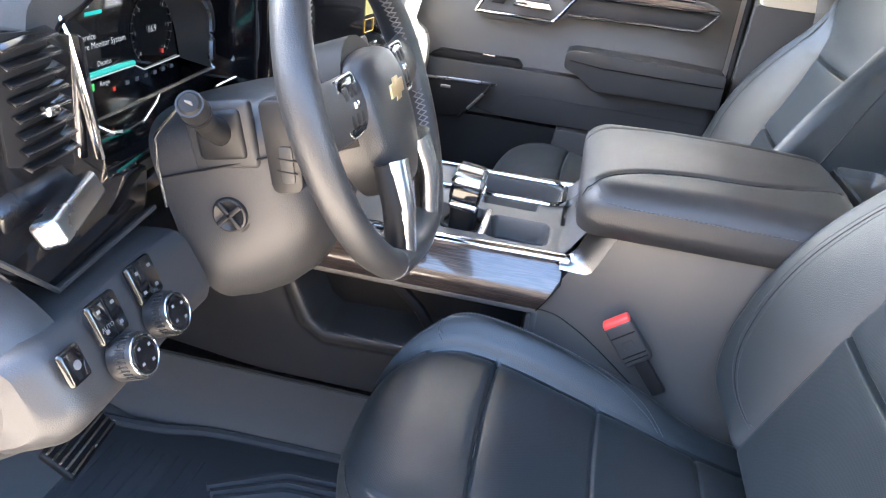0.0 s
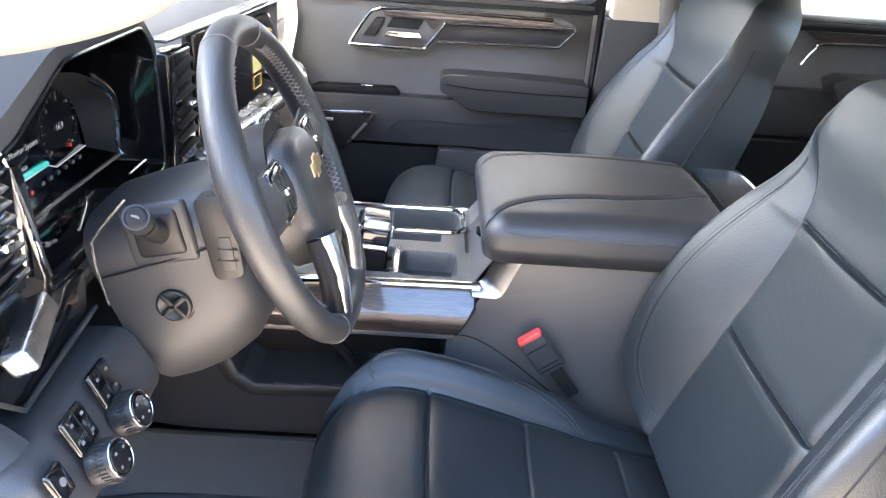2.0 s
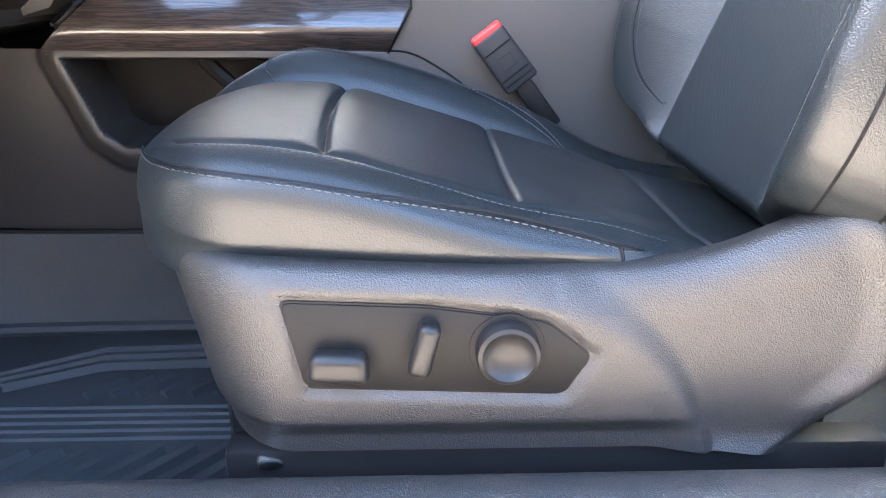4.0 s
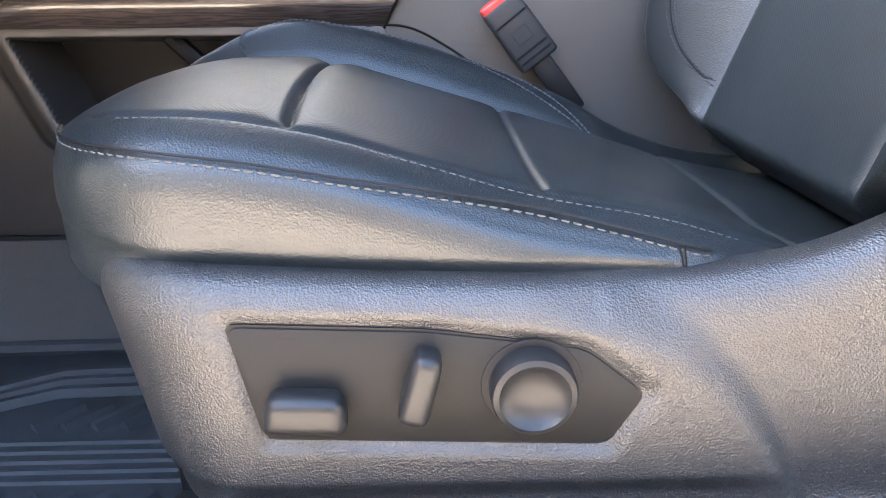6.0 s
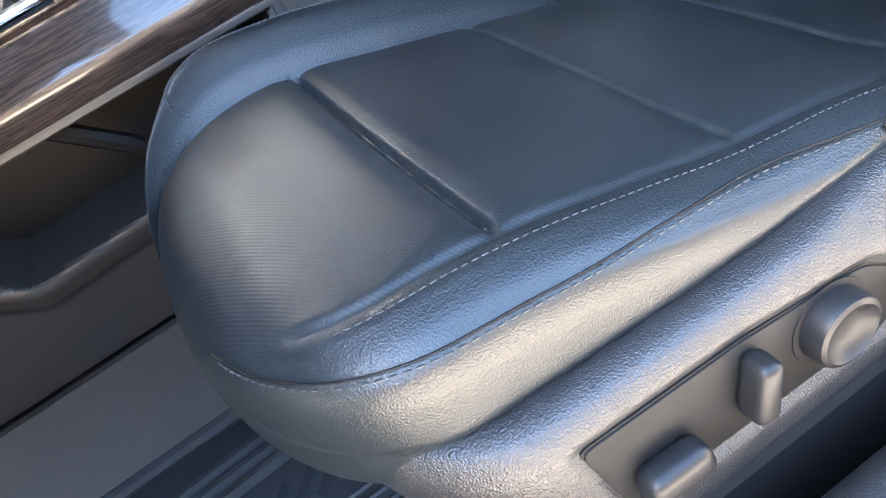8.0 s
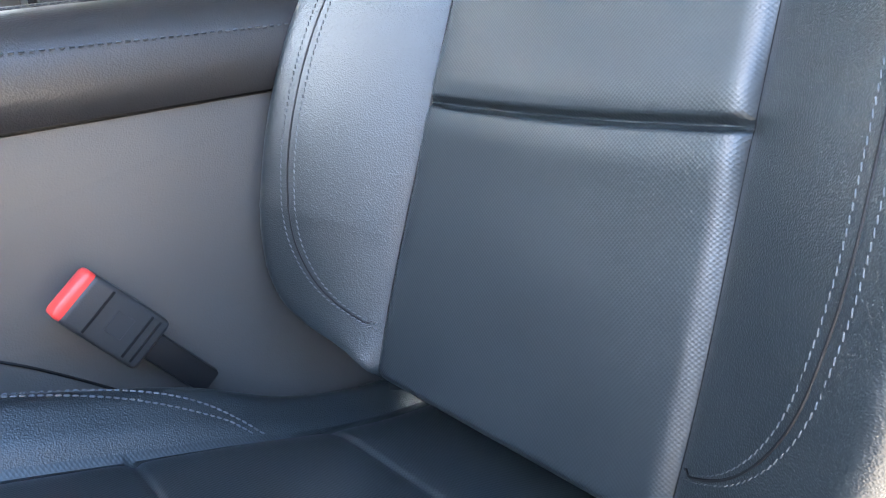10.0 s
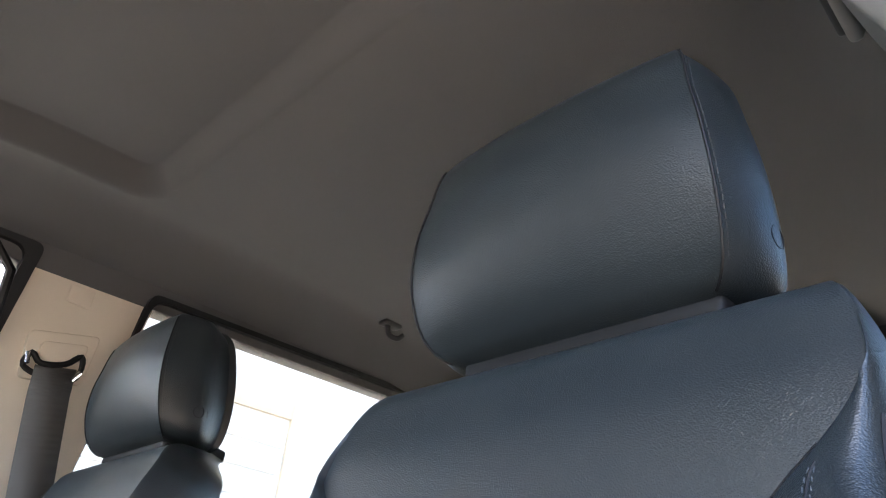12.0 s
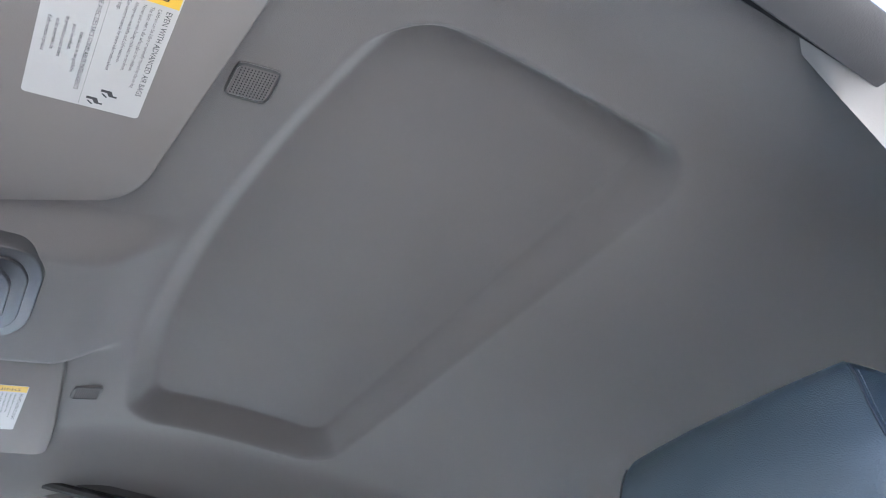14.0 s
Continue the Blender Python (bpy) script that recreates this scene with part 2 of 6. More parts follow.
def tube(pts, r, n=8, closed=False, flat=1.0, up=(0, 0, 1), radii=None):
    """A round or flattened bar along a line."""
    pts = [Vector(p) for p in pts]
    k = len(pts)
    rows = []
    for i in range(k):
        a = pts[i - 1] if (i > 0 or closed) else pts[i]
        b = pts[(i + 1) % k] if (i < k - 1 or closed) else pts[i]
        d = (b - a).normalized()
        side = d.cross(Vector(up))
        side = side.normalized() if side.length > 1e-4 else Vector((1, 0, 0))
        top = side.cross(d).normalized()
        q = radii[i] if radii else r
        rows.append([pts[i] + side * (q * math.cos(2 * math.pi * j / n)) + top * (q * flat * math.sin(2 * math.pi * j / n)) for j in range(n)])
    return bm_grid(rows, close_u=closed, close_v=True, cap=not closed)


def disc(r, depth, m, n=32, edge=0.002, dish=0.0):
    """A turned knob along +z of m: a rim softened at its edge, with a dished face."""
    prof = [(r, 0.0), (r, depth - edge), (r - 0.3 * edge, depth - 0.3 * edge), (r - edge, depth), (r * 0.75, depth - dish * 0.3), (r * 0.45, depth - dish), (r * 0.12, depth - dish)]
    rows = [[m @ Vector((q * math.cos(2 * math.pi * j / n), q * math.sin(2 * math.pi * j / n), h)) for j in range(n)] for q, h in prof]
    bm = bm_grid(rows, close_v=True)
    c = bm.verts.new(m @ Vector((0, 0, prof[-1][1])))
    bm.verts.ensure_lookup_table()
    last = [bm.verts[(len(prof) - 1) * n + j] for j in range(n)]
    for j in range(n):
        bm.faces.new((last[j], last[(j + 1) % n], c))
    return bm


def stitches(line, normals, step=0.0065, size=0.0042, w=0.0009, lift=0.0006, slant=0.0):
    """A row of short thread stitches along a line on a surface."""
    bm = bmesh.new()
    line = [Vector(p) for p in line]
    d = [0.0]
    for a, b in zip(line, line[1:]):
        d.append(d[-1] + (b - a).length)

    def at(s):
        i = 0
        while i < len(d) - 2 and d[i + 1] < s:
            i += 1
        f = 0 if d[i + 1] == d[i] else (s - d[i]) / (d[i + 1] - d[i])
        return line[i].lerp(line[i + 1], f), Vector(normals[i]).normalized()

    s = step / 2
    while s + size < d[-1]:
        p, nn = at(s)
        q, _ = at(s + size)
        t = (q - p).normalized()
        side = nn.cross(t).normalized()
        p, q = p + nn * lift - side * slant, q + nn * lift + side * slant
        ring = []
        for c, k in ((p, 0.35), (p.lerp(q, 0.25), 1.0), (p.lerp(q, 0.75), 1.0), (q, 0.35)):
            ring.append([c + side * (w * k) - nn * 0.0004, c + nn * (w * k), c - side * (w * k) - nn * 0.0004])
        vs = [[bm.verts.new(v) for v in r] for r in ring]
        for i in range(3):
            for j in range(3):
                bm.faces.new((vs[i][j], vs[i + 1][j], vs[i + 1][(j + 1) % 3], vs[i][(j + 1) % 3]))
        s += step
    return bm


def merge(*bms):
    """One bmesh out of several pieces of one part."""
    out = bmesh.new()
    for b in bms:
        me = bpy.data.meshes.new("piece")
        b.to_mesh(me)
        b.free()
        out.from_mesh(me)
        bpy.data.meshes.remove(me)
    return out


def curve1(pts):
    """A smooth function through (x, y) pairs."""
    xs = np.array([p[0] for p in pts], float)
    ys = np.array([p[1] for p in pts], float)
    m = np.gradient(ys, xs)

    def f(x):
        i = int(np.clip(np.searchsorted(xs, x) - 1, 0, len(xs) - 2))
        h = xs[i + 1] - xs[i]
        t = min(1.0, max(0.0, (x - xs[i]) / h))
        return float((2 * t ** 3 - 3 * t ** 2 + 1) * ys[i] + (t ** 3 - 2 * t ** 2 + t) * h * m[i] + (-2 * t ** 3 + 3 * t ** 2) * ys[i + 1] + (t ** 3 - t ** 2) * h * m[i + 1])

    return f


def bell(x, s):
    return math.exp(-0.5 * (x / s) ** 2)


def step01(x, a, b):
    t = min(1.0, max(0.0, (x - a) / (b - a)))
    return t * t * (3 - 2 * t)


def writing(text, size, m, mat, parent, name="print", align="LEFT", label=""):
    """Raised print in the built-in font, turned to a mesh, lying in the xy plane of m."""
    cu = bpy.data.curves.new(name, "FONT")
    cu.body, cu.size, cu.align_x, cu.extrude = text, size, align, 0.0
    cu.resolution_u = 2
    tmp = bpy.data.objects.new(name, cu)
    me = bpy.data.meshes.new_from_object(tmp)
    bpy.data.objects.remove(tmp)
    bpy.data.curves.remove(cu)
    me.transform(m)
    me.name = name
    me.materials.clear()
    me.materials.append(mat)
    ob = new(name, me)
    if parent is not None:
        ob.parent = parent
    if label:
        ob["label"] = label
    return ob

# ---- shell of the cab ----


def structure(name, bm, mat, label, category, smooth=True):
    return tagged(part(name, bm, mat, None, "", smooth), label, category, kind="structure")


# floor, tunnel and sills
structure("floor", box(-0.85, 1.75, -0.80, 0.80, -0.05, -0.006), CARPET, "dark grey carpeted cab floor", "floor")
structure("wall_front", box(-0.93, -0.86, -0.80, 0.80, -0.05, 0.84), SOFT, "dark bulkhead under the dashboard", "wall")
structure("wall_rear", box(1.75, 1.80, -0.80, 0.80, -0.05, 0.80), SOFT, "dark lower rear cab wall", "wall")
toe = prism([(-0.85, -0.006), (-0.48, -0.006), (-0.62, 0.06), (-0.85, 0.34)], -0.79, -0.20, "y", 0.004)
structure("toe_board", toe, CARPET, "carpeted toe board rising to the bulkhead", "floor")
structure("carpet_side", prism([(-0.20, -0.006), (-0.165, -0.006), (-0.165, 0.133), (-0.178, 0.133)], -0.85, 0.62, "x", 0.002), CARPET,
          "grey carpet on the side of the tunnel", "carpet")
structure("sill_left", prism(rounded([(-0.86, -0.06), (-0.705, -0.06), (-0.705, 0.06), (-0.722, 0.142), (-0.740, 0.158), (-0.768, 0.158), (-0.86, 0.085), (-0.88, 0.04)], 0.012), -0.70, 0.78, "x", 0), SHIELD,
          "dark grained plastic door sill trim", "sill")
structure("sill_right", prism([(0.70, -0.06), (0.86, -0.06), (0.86, 0.09), (0.70, 0.07)], -0.70, 1.70, "x", 0.006), SHIELD,
          "dark plastic sill trim of the far side", "sill")

def sdf_rect(x, y, x0, x1, y0, y1, r):
    """Signed distance to a rectangle with round corners (inside: minus)."""
    dx = abs(x - (x0 + x1) / 2) - (x1 - x0) / 2 + r
    dy = abs(y - (y0 + y1) / 2) - (y1 - y0) / 2 + r
    return math.hypot(max(dx, 0), max(dy, 0)) + min(max(dx, dy), 0) - r


def sdf_poly(x, y, poly):
    """Signed distance to a polygon (inside: minus)."""
    d, inside = 1e9, False
    n = len(poly)
    for i in range(n):
        (ax, ay), (bx, by) = poly[i], poly[(i + 1) % n]
        ex, ey = bx - ax, by - ay
        t = min(1, max(0, ((x - ax) * ex + (y - ay) * ey) / (ex * ex + ey * ey)))
        d = min(d, math.hypot(x - ax - t * ex, y - ay - t * ey))
        if (ay > y) != (by > y) and x < ax + (y - ay) / (by - ay) * ex:
            inside = not inside
    return -d if inside else d


# headliner: a cloth shell with a shallow raised field
zx = curve1([(-0.05, 1.215), (0.10, 1.245), (0.22, 1.276), (0.32, 1.315), (0.40, 1.328), (0.70, 1.338), (1.0, 1.335), (1.4, 1.315), (1.75, 1.27)])


def headliner_z(x, y):
    z = zx(x)
    z -= 0.075 * step01(abs(y), 0.50, 0.70) ** 1.3
    bow = 0.055 * max(0.0, 1 - (y / 0.46) ** 2) * (1 - step01(x, 0.40, 0.60))
    z += 0.048 * (1 - step01(sdf_rect(x + bow, y, 0.350, 0.700, -0.475, 0.475, 0.055), -0.024, 0.016))
    # the boss that carries the overhead console
    z -= 0.042 * (1 - step01(abs(y - 0.045), 0.125, 0.175)) * (1 - step01(x, 0.195, 0.285))
    return z


rows = []
xs = list(np.linspace(-0.05, 0.26, 44)) + list(np.linspace(0.264, 0.38, 34)) + list(np.linspace(0.39, 0.65, 30)) + list(np.linspace(0.655, 0.725, 20)) + list(np.linspace(0.74, 1.75, 30))
ys = list(np.linspace(-0.70, -0.50, 14)) + list(np.linspace(-0.495, -0.43, 18)) + list(np.linspace(-0.42, 0.42, 110)) + list(np.linspace(0.43, 0.495, 18)) + list(np.linspace(0.50, 0.70, 14))
for x in xs:
    rows.append([(x, y, headliner_z(x, y)) for y in ys])
structure("ceiling", bm_grid(rows), FELT, "grey cloth headliner with a shallow raised field", "headliner")
structure("roof", prism([(-0.06, 1.265), (0.05, 1.330), (0.2, 1.40), (0.8, 1.43), (1.5, 1.40), (1.82, 1.30), (1.82, 1.285), (1.5, 1.385), (0.8, 1.415), (0.2, 1.385), (0.06, 1.315), (-0.05, 1.250)], -0.74, 0.74, "y", 0), PAINT,
          "painted outer roof of the truck", "roof")


def ring_frame(poly, inner, lo, hi, axis="y"):
    """A frame between two like outlines."""
    bm = bmesh.new()

    def place(p, w):
        return {"y": (p[0], w, p[1]), "x": (w, p[0], p[1]), "z": (p[0], p[1], w)}[axis]

    loops = [[bm.verts.new(place(p, w)) for p in q] for q, w in ((poly, lo), (poly, hi), (inner, hi), (inner, lo))]
    n = len(poly)
    for k in range(4):
        a, b = loops[k], loops[(k + 1) % 4]
        for i in range(n):
            bm.faces.new((a[i], a[(i + 1) % n], b[(i + 1) % n], b[i]))
    return bm


def shear(bm, z0, dy):
    """Leans a side wall inwards above z0."""
    for v in bm.verts:
        if v.co.z > z0:
            v.co.y += dy * (v.co.z - z0)
    return bm


# far side: front door, pillar, rear door; their windows stand above the belt line
front_win = rounded([(-0.40, 0.80), (0.548, 0.80), (0.575, 1.250), (0.04, 1.250)], 0.03)
front_out = rounded([(-0.60, 0.775), (0.565, 0.775), (0.60, 1.262), (0.03, 1.262)], 0.02)
structure("window_frame_front", shear(ring_frame(front_out, front_win, 0.765, 0.80), 0.80, -0.24), BLACK, "black seal round the front passenger window", "window frame")
structure("window_1", shear(prism(front_win, 0.784, 0.788, "y", 0), 0.80, -0.24), GLASS, "clear front passenger window", "window").visible_shadow = False
rear_win = rounded([(0.785, 0.80), (1.455, 0.80), (1.515, 1.240), (0.822, 1.240)], 0.03)
rear_out = rounded([(0.775, 0.775), (1.47, 0.775), (1.53, 1.250), (0.812, 1.250)], 0.02)
structure("window_frame_rear", shear(ring_frame(rear_out, rear_win, 0.765, 0.80), 0.80, -0.24), BLACK, "black seal round the rear passenger window", "window frame")
structure("window_2", shear(prism(rear_win, 0.784, 0.788, "y", 0), 0.80, -0.24), TINTED, "tinted rear passenger window", "window")
structure("wall_right", box(-0.86, 1.80, 0.80, 0.86, -0.05, 0.79), PAINT, "outer skin of the far side doors", "wall")
structure("pillar_right_rear", shear(prism([(1.47, 0.78), (1.80, 0.78), (1.80, 1.28), (1.54, 1.28)], 0.75, 0.80, "y", 0.003), 0.80, -0.24), PILLAR, "pale rear roof pillar trim", "pillar")
structure("roof_rail_right", shear(prism(rounded([(0.0, 1.225), (1.75, 1.225), (1.75, 1.30), (0.0, 1.30)], 0.01), 0.78, 0.83, "y", 0.003), 0.80, -0.24), FELT, "cloth covered roof rail of the far side", "roof rail")

# near side behind the open door
structure("pillar_left_lower", shear(prism([(0.70, -0.05), (0.84, -0.05), (0.84, 0.80), (0.70, 0.80)], -0.82, -0.735, "y", 0.006), 0.80, 0.24), SOFT, "dark lower door pillar trim", "pillar")
structure("wall_left_rear", box(0.84, 1.80, -0.86, -0.78, -0.05, 0.80), SOFT, "inner side of the closed rear door", "wall")
rl_win = rounded([(0.88, 0.80), (1.44, 0.80), (1.50, 1.235), (0.90, 1.235)], 0.03)
rl_out = rounded([(0.83, 0.775), (1.49, 0.775), (1.56, 1.262), (0.86, 1.262)], 0.02)
structure("window_frame_left", shear(ring_frame(rl_out, rl_win, -0.80, -0.765), 0.80, 0.24), BLACK, "black seal round the rear driver side window", "window frame")
structure("window_3", shear(prism(rl_win, -0.788, -0.784, "y", 0), 0.80, 0.24), TINTED, "tinted rear driver side window", "window")
structure("pillar_left_rear", shear(prism([(1.47, 0.78), (1.80, 0.78), (1.80, 1.28), (1.54, 1.28)], -0.80, -0.75, "y", 0.003), 0.80, 0.24), PILLAR, "pale rear roof pillar trim", "pillar")
rw = rounded([(-0.62, 0.84), (0.62, 0.84), (0.56, 1.21), (-0.56, 1.21)], 0.03)
rwo = rounded([(-0.78, 0.78), (0.78, 0.78), (0.70, 1.29), (-0.70, 1.29)], 0.02)
structure("window_frame_back", ring_frame(rwo, rw, 1.75, 1.79, "x"), SOFT, "dark frame of the rear window", "window frame")
structure("window_4", prism(rw, 1.768, 1.772, "x", 0), TINTED, "tinted rear cab window", "window")
structure("roof_rail_left", shear(prism(rounded([(-0.05, 1.228), (1.75, 1.228), (1.75, 1.30), (0.05, 1.30)], 0.01), -0.83, -0.785, "y", 0.003), 0.80, 0.24), SOFT, "dark grey door seal along the roof rail", "roof rail")

# windscreen and its posts
scr = bm_grid([[(-0.78, y, 0.83) for y in (-0.70, 0.70)], [(-0.06, y, 1.24) for y in (-0.60, 0.60)]])
structure("windscreen", scr, GLASS, "clear windscreen", "window").visible_shadow = False
for s, nm in ((-1, "left"), (1, "right")):
    post = tube([(-0.80, s * 0.735, 0.80), (-0.45, s * 0.70, 1.01), (-0.05, s * 0.645, 1.235), (0.08, s * 0.64, 1.27)], 0.034, 10, flat=0.8)
    structure("pillar_front_" + nm, post, PILLAR_SHADED, "pale trim of the windscreen pillar", "pillar")

# outside: drive, two added walls, house front
g = bmesh.new()
for p in ((-3000, -3000), (3000, -3000), (3000, 3000), (-3000, 3000)):
    g.verts.new((p[0], p[1], -0.62))
g.faces.new(g.verts)
structure("ground", g, ASPHALT, "pale concrete drive reaching far off", "ground")
# added walls, never in view: they darken what seat and shield reflect
structure("wall_east", box(2.75, 3.0, -6.3, -2.3, -0.62, 0.42, 0.02), SHADE_WALL, "low brown wall, added out of view to darken reflections", "wall")
structure("wall_south", box(-14.0, 16.0, -6.6, -6.3, -0.62, 3.0, 0.02), SHADE_WALL, "plain brown wall, added out of view to darken reflections", "wall")
house = thing("house", "pale rendered house front with a garage door", "house")
part("wall", box(-7.0, 14.0, 7.0, 7.3, -0.62, 5.2, 0.01), WALLPAINT, house)
part("roof", prism([(-7.4, 5.2), (14.4, 5.2), (13.0, 7.0), (-6.0, 7.0)], 6.6, 9.0, "y", 0.02), FRAMEPAINT, house, "tan shingle roof")
gd = part("garage_door", box(1.2, 4.86, 6.94, 7.0, -0.60, 3.02, 0.01), WALLPAINT, house, "white panelled garage door")
for i in range(12):
    part("door_panel", box(1.26, 4.80, 6.92, 6.94, -0.56 + i * 0.295, -0.285 + i * 0.295, 0.008), WALLPAINT, gd)
for nm, b in (("frame", box(1.0, 1.2, 6.9, 7.0, -0.62, 3.2, 0.01)), ("frame", box(4.86, 5.04, 6.9, 7.0, -0.62, 3.2, 0.01)), ("frame", box(1.2, 4.86, 6.9, 7.0, 3.02, 3.2, 0.01))):
    part("frame", b, FRAMEPAINT, house, "tan door frame")

# ---- seats ----
cush_z = curve1([(0.004, 0.286), (0.012, 0.312), (0.022, 0.328), (0.036, 0.340), (0.06, 0.3495), (0.11, 0.356), (0.18, 0.348), (0.25, 0.329), (0.32, 0.307), (0.40, 0.284), (0.47, 0.261), (0.56, 0.243), (0.62, 0.238)])
bolster_k = curve1([(0.0, 0.0), (0.05, 0.35), (0.10, 0.85), (0.18, 1.0), (0.30, 1.0), (0.38, 0.75), (0.45, 0.2), (0.50, 0.0), (0.62, 0.0)])
SHIELD_TOP = curve1([(0.02, 0.296), (0.06, 0.292), (0.12, 0.2865), (0.20, 0.2815), (0.34, 0.2775), (0.40, 0.278), (0.45, 0.287), (0.50, 0.307), (0.55, 0.324), (0.60, 0.334), (0.66, 0.337)])
SIDE_SEAM = curve1([(0.0, 0.331), (0.05, 0.338), (0.10, 0.340), (0.15, 0.3350), (0.21, 0.3245), (0.30, 0.3065), (0.37, 0.2895), (0.41, 0.2785), (0.46, 0.268)])
# profile across the cushion: place across, height, and share of the inner bolster
CROSS = [(-0.212, -0.150, 0), (-0.216, -0.105, 0), (-0.2195, -0.070, 0), (-0.2210, -0.042, 0), (-0.2200, -0.027, 0), (-0.2145, -0.0145, 0), (-0.199, -0.0045, 0), (-0.180, 0.0005, 0),
         (-0.12, 0.0045, 0), (0.0, 0.007, 0), (0.12, 0.000, 0), (0.160, -0.016, 0.05), (0.178, -0.010, 0.60), (0.198, 0.000, 1.0), (0.214, -0.004, 1.0), (0.228, -0.018, 0.8), (0.237, -0.05, 0.4), (0.238, -0.10, 0), (0.234, -0.15, 0)]


def plan_width(x):
    """Share of the full width that the rounded front of the cushion has at x."""
    return math.sqrt(max(0.0004, 1 - (max(0.0, 0.130 - x) / 0.127) ** 2.2))


def cushion_point(x, k):
    """A point of the cushion at length x and place k (0..1) across its profile."""
    f = k * (len(CROSS) - 1)
    i = min(int(f), len(CROSS) - 2)
    t = f - i
    p = [CROSS[max(i - 1, 0)], CROSS[i], CROSS[i + 1], CROSS[min(i + 2, len(CROSS) - 1)]]
    q = [0.5 * (2 * p[1][c] + (p[2][c] - p[0][c]) * t + (2 * p[0][c] - 5 * p[1][c] + 4 * p[2][c] - p[3][c]) * t * t + (3 * p[1][c] - p[0][c] - 3 * p[2][c] + p[3][c]) * t ** 3) for c in range(3)]
    y, dz, b = q
    z = cush_z(x) + dz + 0.026 * b * bolster_k(x)
    inside = 1 - step01(abs(y + 0.006), 0.160, 0.174)
    bow = 0.006 * (1 - (y / 0.17) ** 2) if abs(y) < 0.17 else 0.0
    for sx, depth, sig in ((0.174 - 0.015 * y, 0.0070, 0.0020), (0.320 + 0.02 * y, 0.0032, 0.0024), (0.472, 0.0030, 0.0024)):
        z -= depth * inside * bell(x - sx + bow, sig)
        z -= 0.5 * depth * inside * bell(x - sx + bow, 0.009)
        z += 0.35 * depth * inside * bell(x - sx + bow, 0.022)
    if x > 0.07:
        z -= 0.004 * bell(y - 0.163, 0.004) * (1 - step01(x, 0.43, 0.47))
        z -= 0.0025 * bell(y + 0.180, 0.0028)
    z += 0.008 * step01(x, 0.28, 0.40) * step01(-y, 0.10, 0.18)
    # a shallow valley along the side seam
    z -= 0.0012 * bell(y + 0.213, 0.0030)
    gap = SHIELD_TOP(x) + 0.002
    if y < -0.15:
        y += 0.004 * step01(gap + 0.006 - z, 0.0, 0.010)
    y *= plan_width(x)
    return Vector((x, y, max(z, gap - 0.030 - 0.10 * step01(x, 0.09, 0.16))))


def cushion_rows():
    ks = []
    n = len(CROSS) - 1
    for i in range(n):
        w = abs(CROSS[i + 1][0] - CROSS[i][0]) + abs(CROSS[i + 1][1] - CROSS[i][1])
        m = max(2, int(w / (0.0022 if i < 8 else 0.0045)))
        ks += [(i + j / m) / n for j in range(m)]
    ks.append(1.0)
    xs = [0.130 - 0.1262 * math.cos(a) for a in np.linspace(0.0, math.pi / 2, 40)]
    xs = sorted(set(np.round(xs + list(np.arange(0.132, 0.60, 0.005)) + [c + d for c in (0.168, 0.318, 0.468) for d in np.arange(-0.016, 0.0161, 0.00125)], 5)))
    return [[cushion_point(x, k) for k in ks] for x in xs], ks


BACK_O, BACK_U, BACK_N = Vector((0.505, 0, 0.265)), Vector((0.366, 0, 0.931)), Vector((-0.931, 0, 0.366))
half_w = curve1([(0.010, 0.150), (0.025, 0.158), (0.036, 0.180), (0.046, 0.210), (0.060, 0.236), (0.080, 0.252), (0.11, 0.262), (0.16, 0.267), (0.24, 0.267), (0.30, 0.263), (0.36, 0.254), (0.42, 0.240), (0.47, 0.226), (0.51, 0.218), (0.54, 0.217), (0.58, 0.212), (0.61, 0.203), (0.632, 0.189), (0.65, 0.166), (0.668, 0.135), (0.69, 0.095)])
seam_b = curve1([(0.0, 0.143), (0.06, 0.146), (0.25, 0.143), (0.38, 0.141), (0.43, 0.143), (0.47, 0.154), (0.50, 0.176), (0.52, 0.197), (0.54, 0.214), (0.56, 0.225), (0.69, 0.225)])
crest_c = curve1([(0.010, 0.060), (0.03, 0.061), (0.05, 0.062), (0.08, 0.064), (0.14, 0.070), (0.22, 0.076), (0.30, 0.072), (0.36, 0.061), (0.42, 0.045), (0.47, 0.028), (0.51, 0.013), (0.56, 0.004), (0.63, -0.003), (0.69, -0.010)])


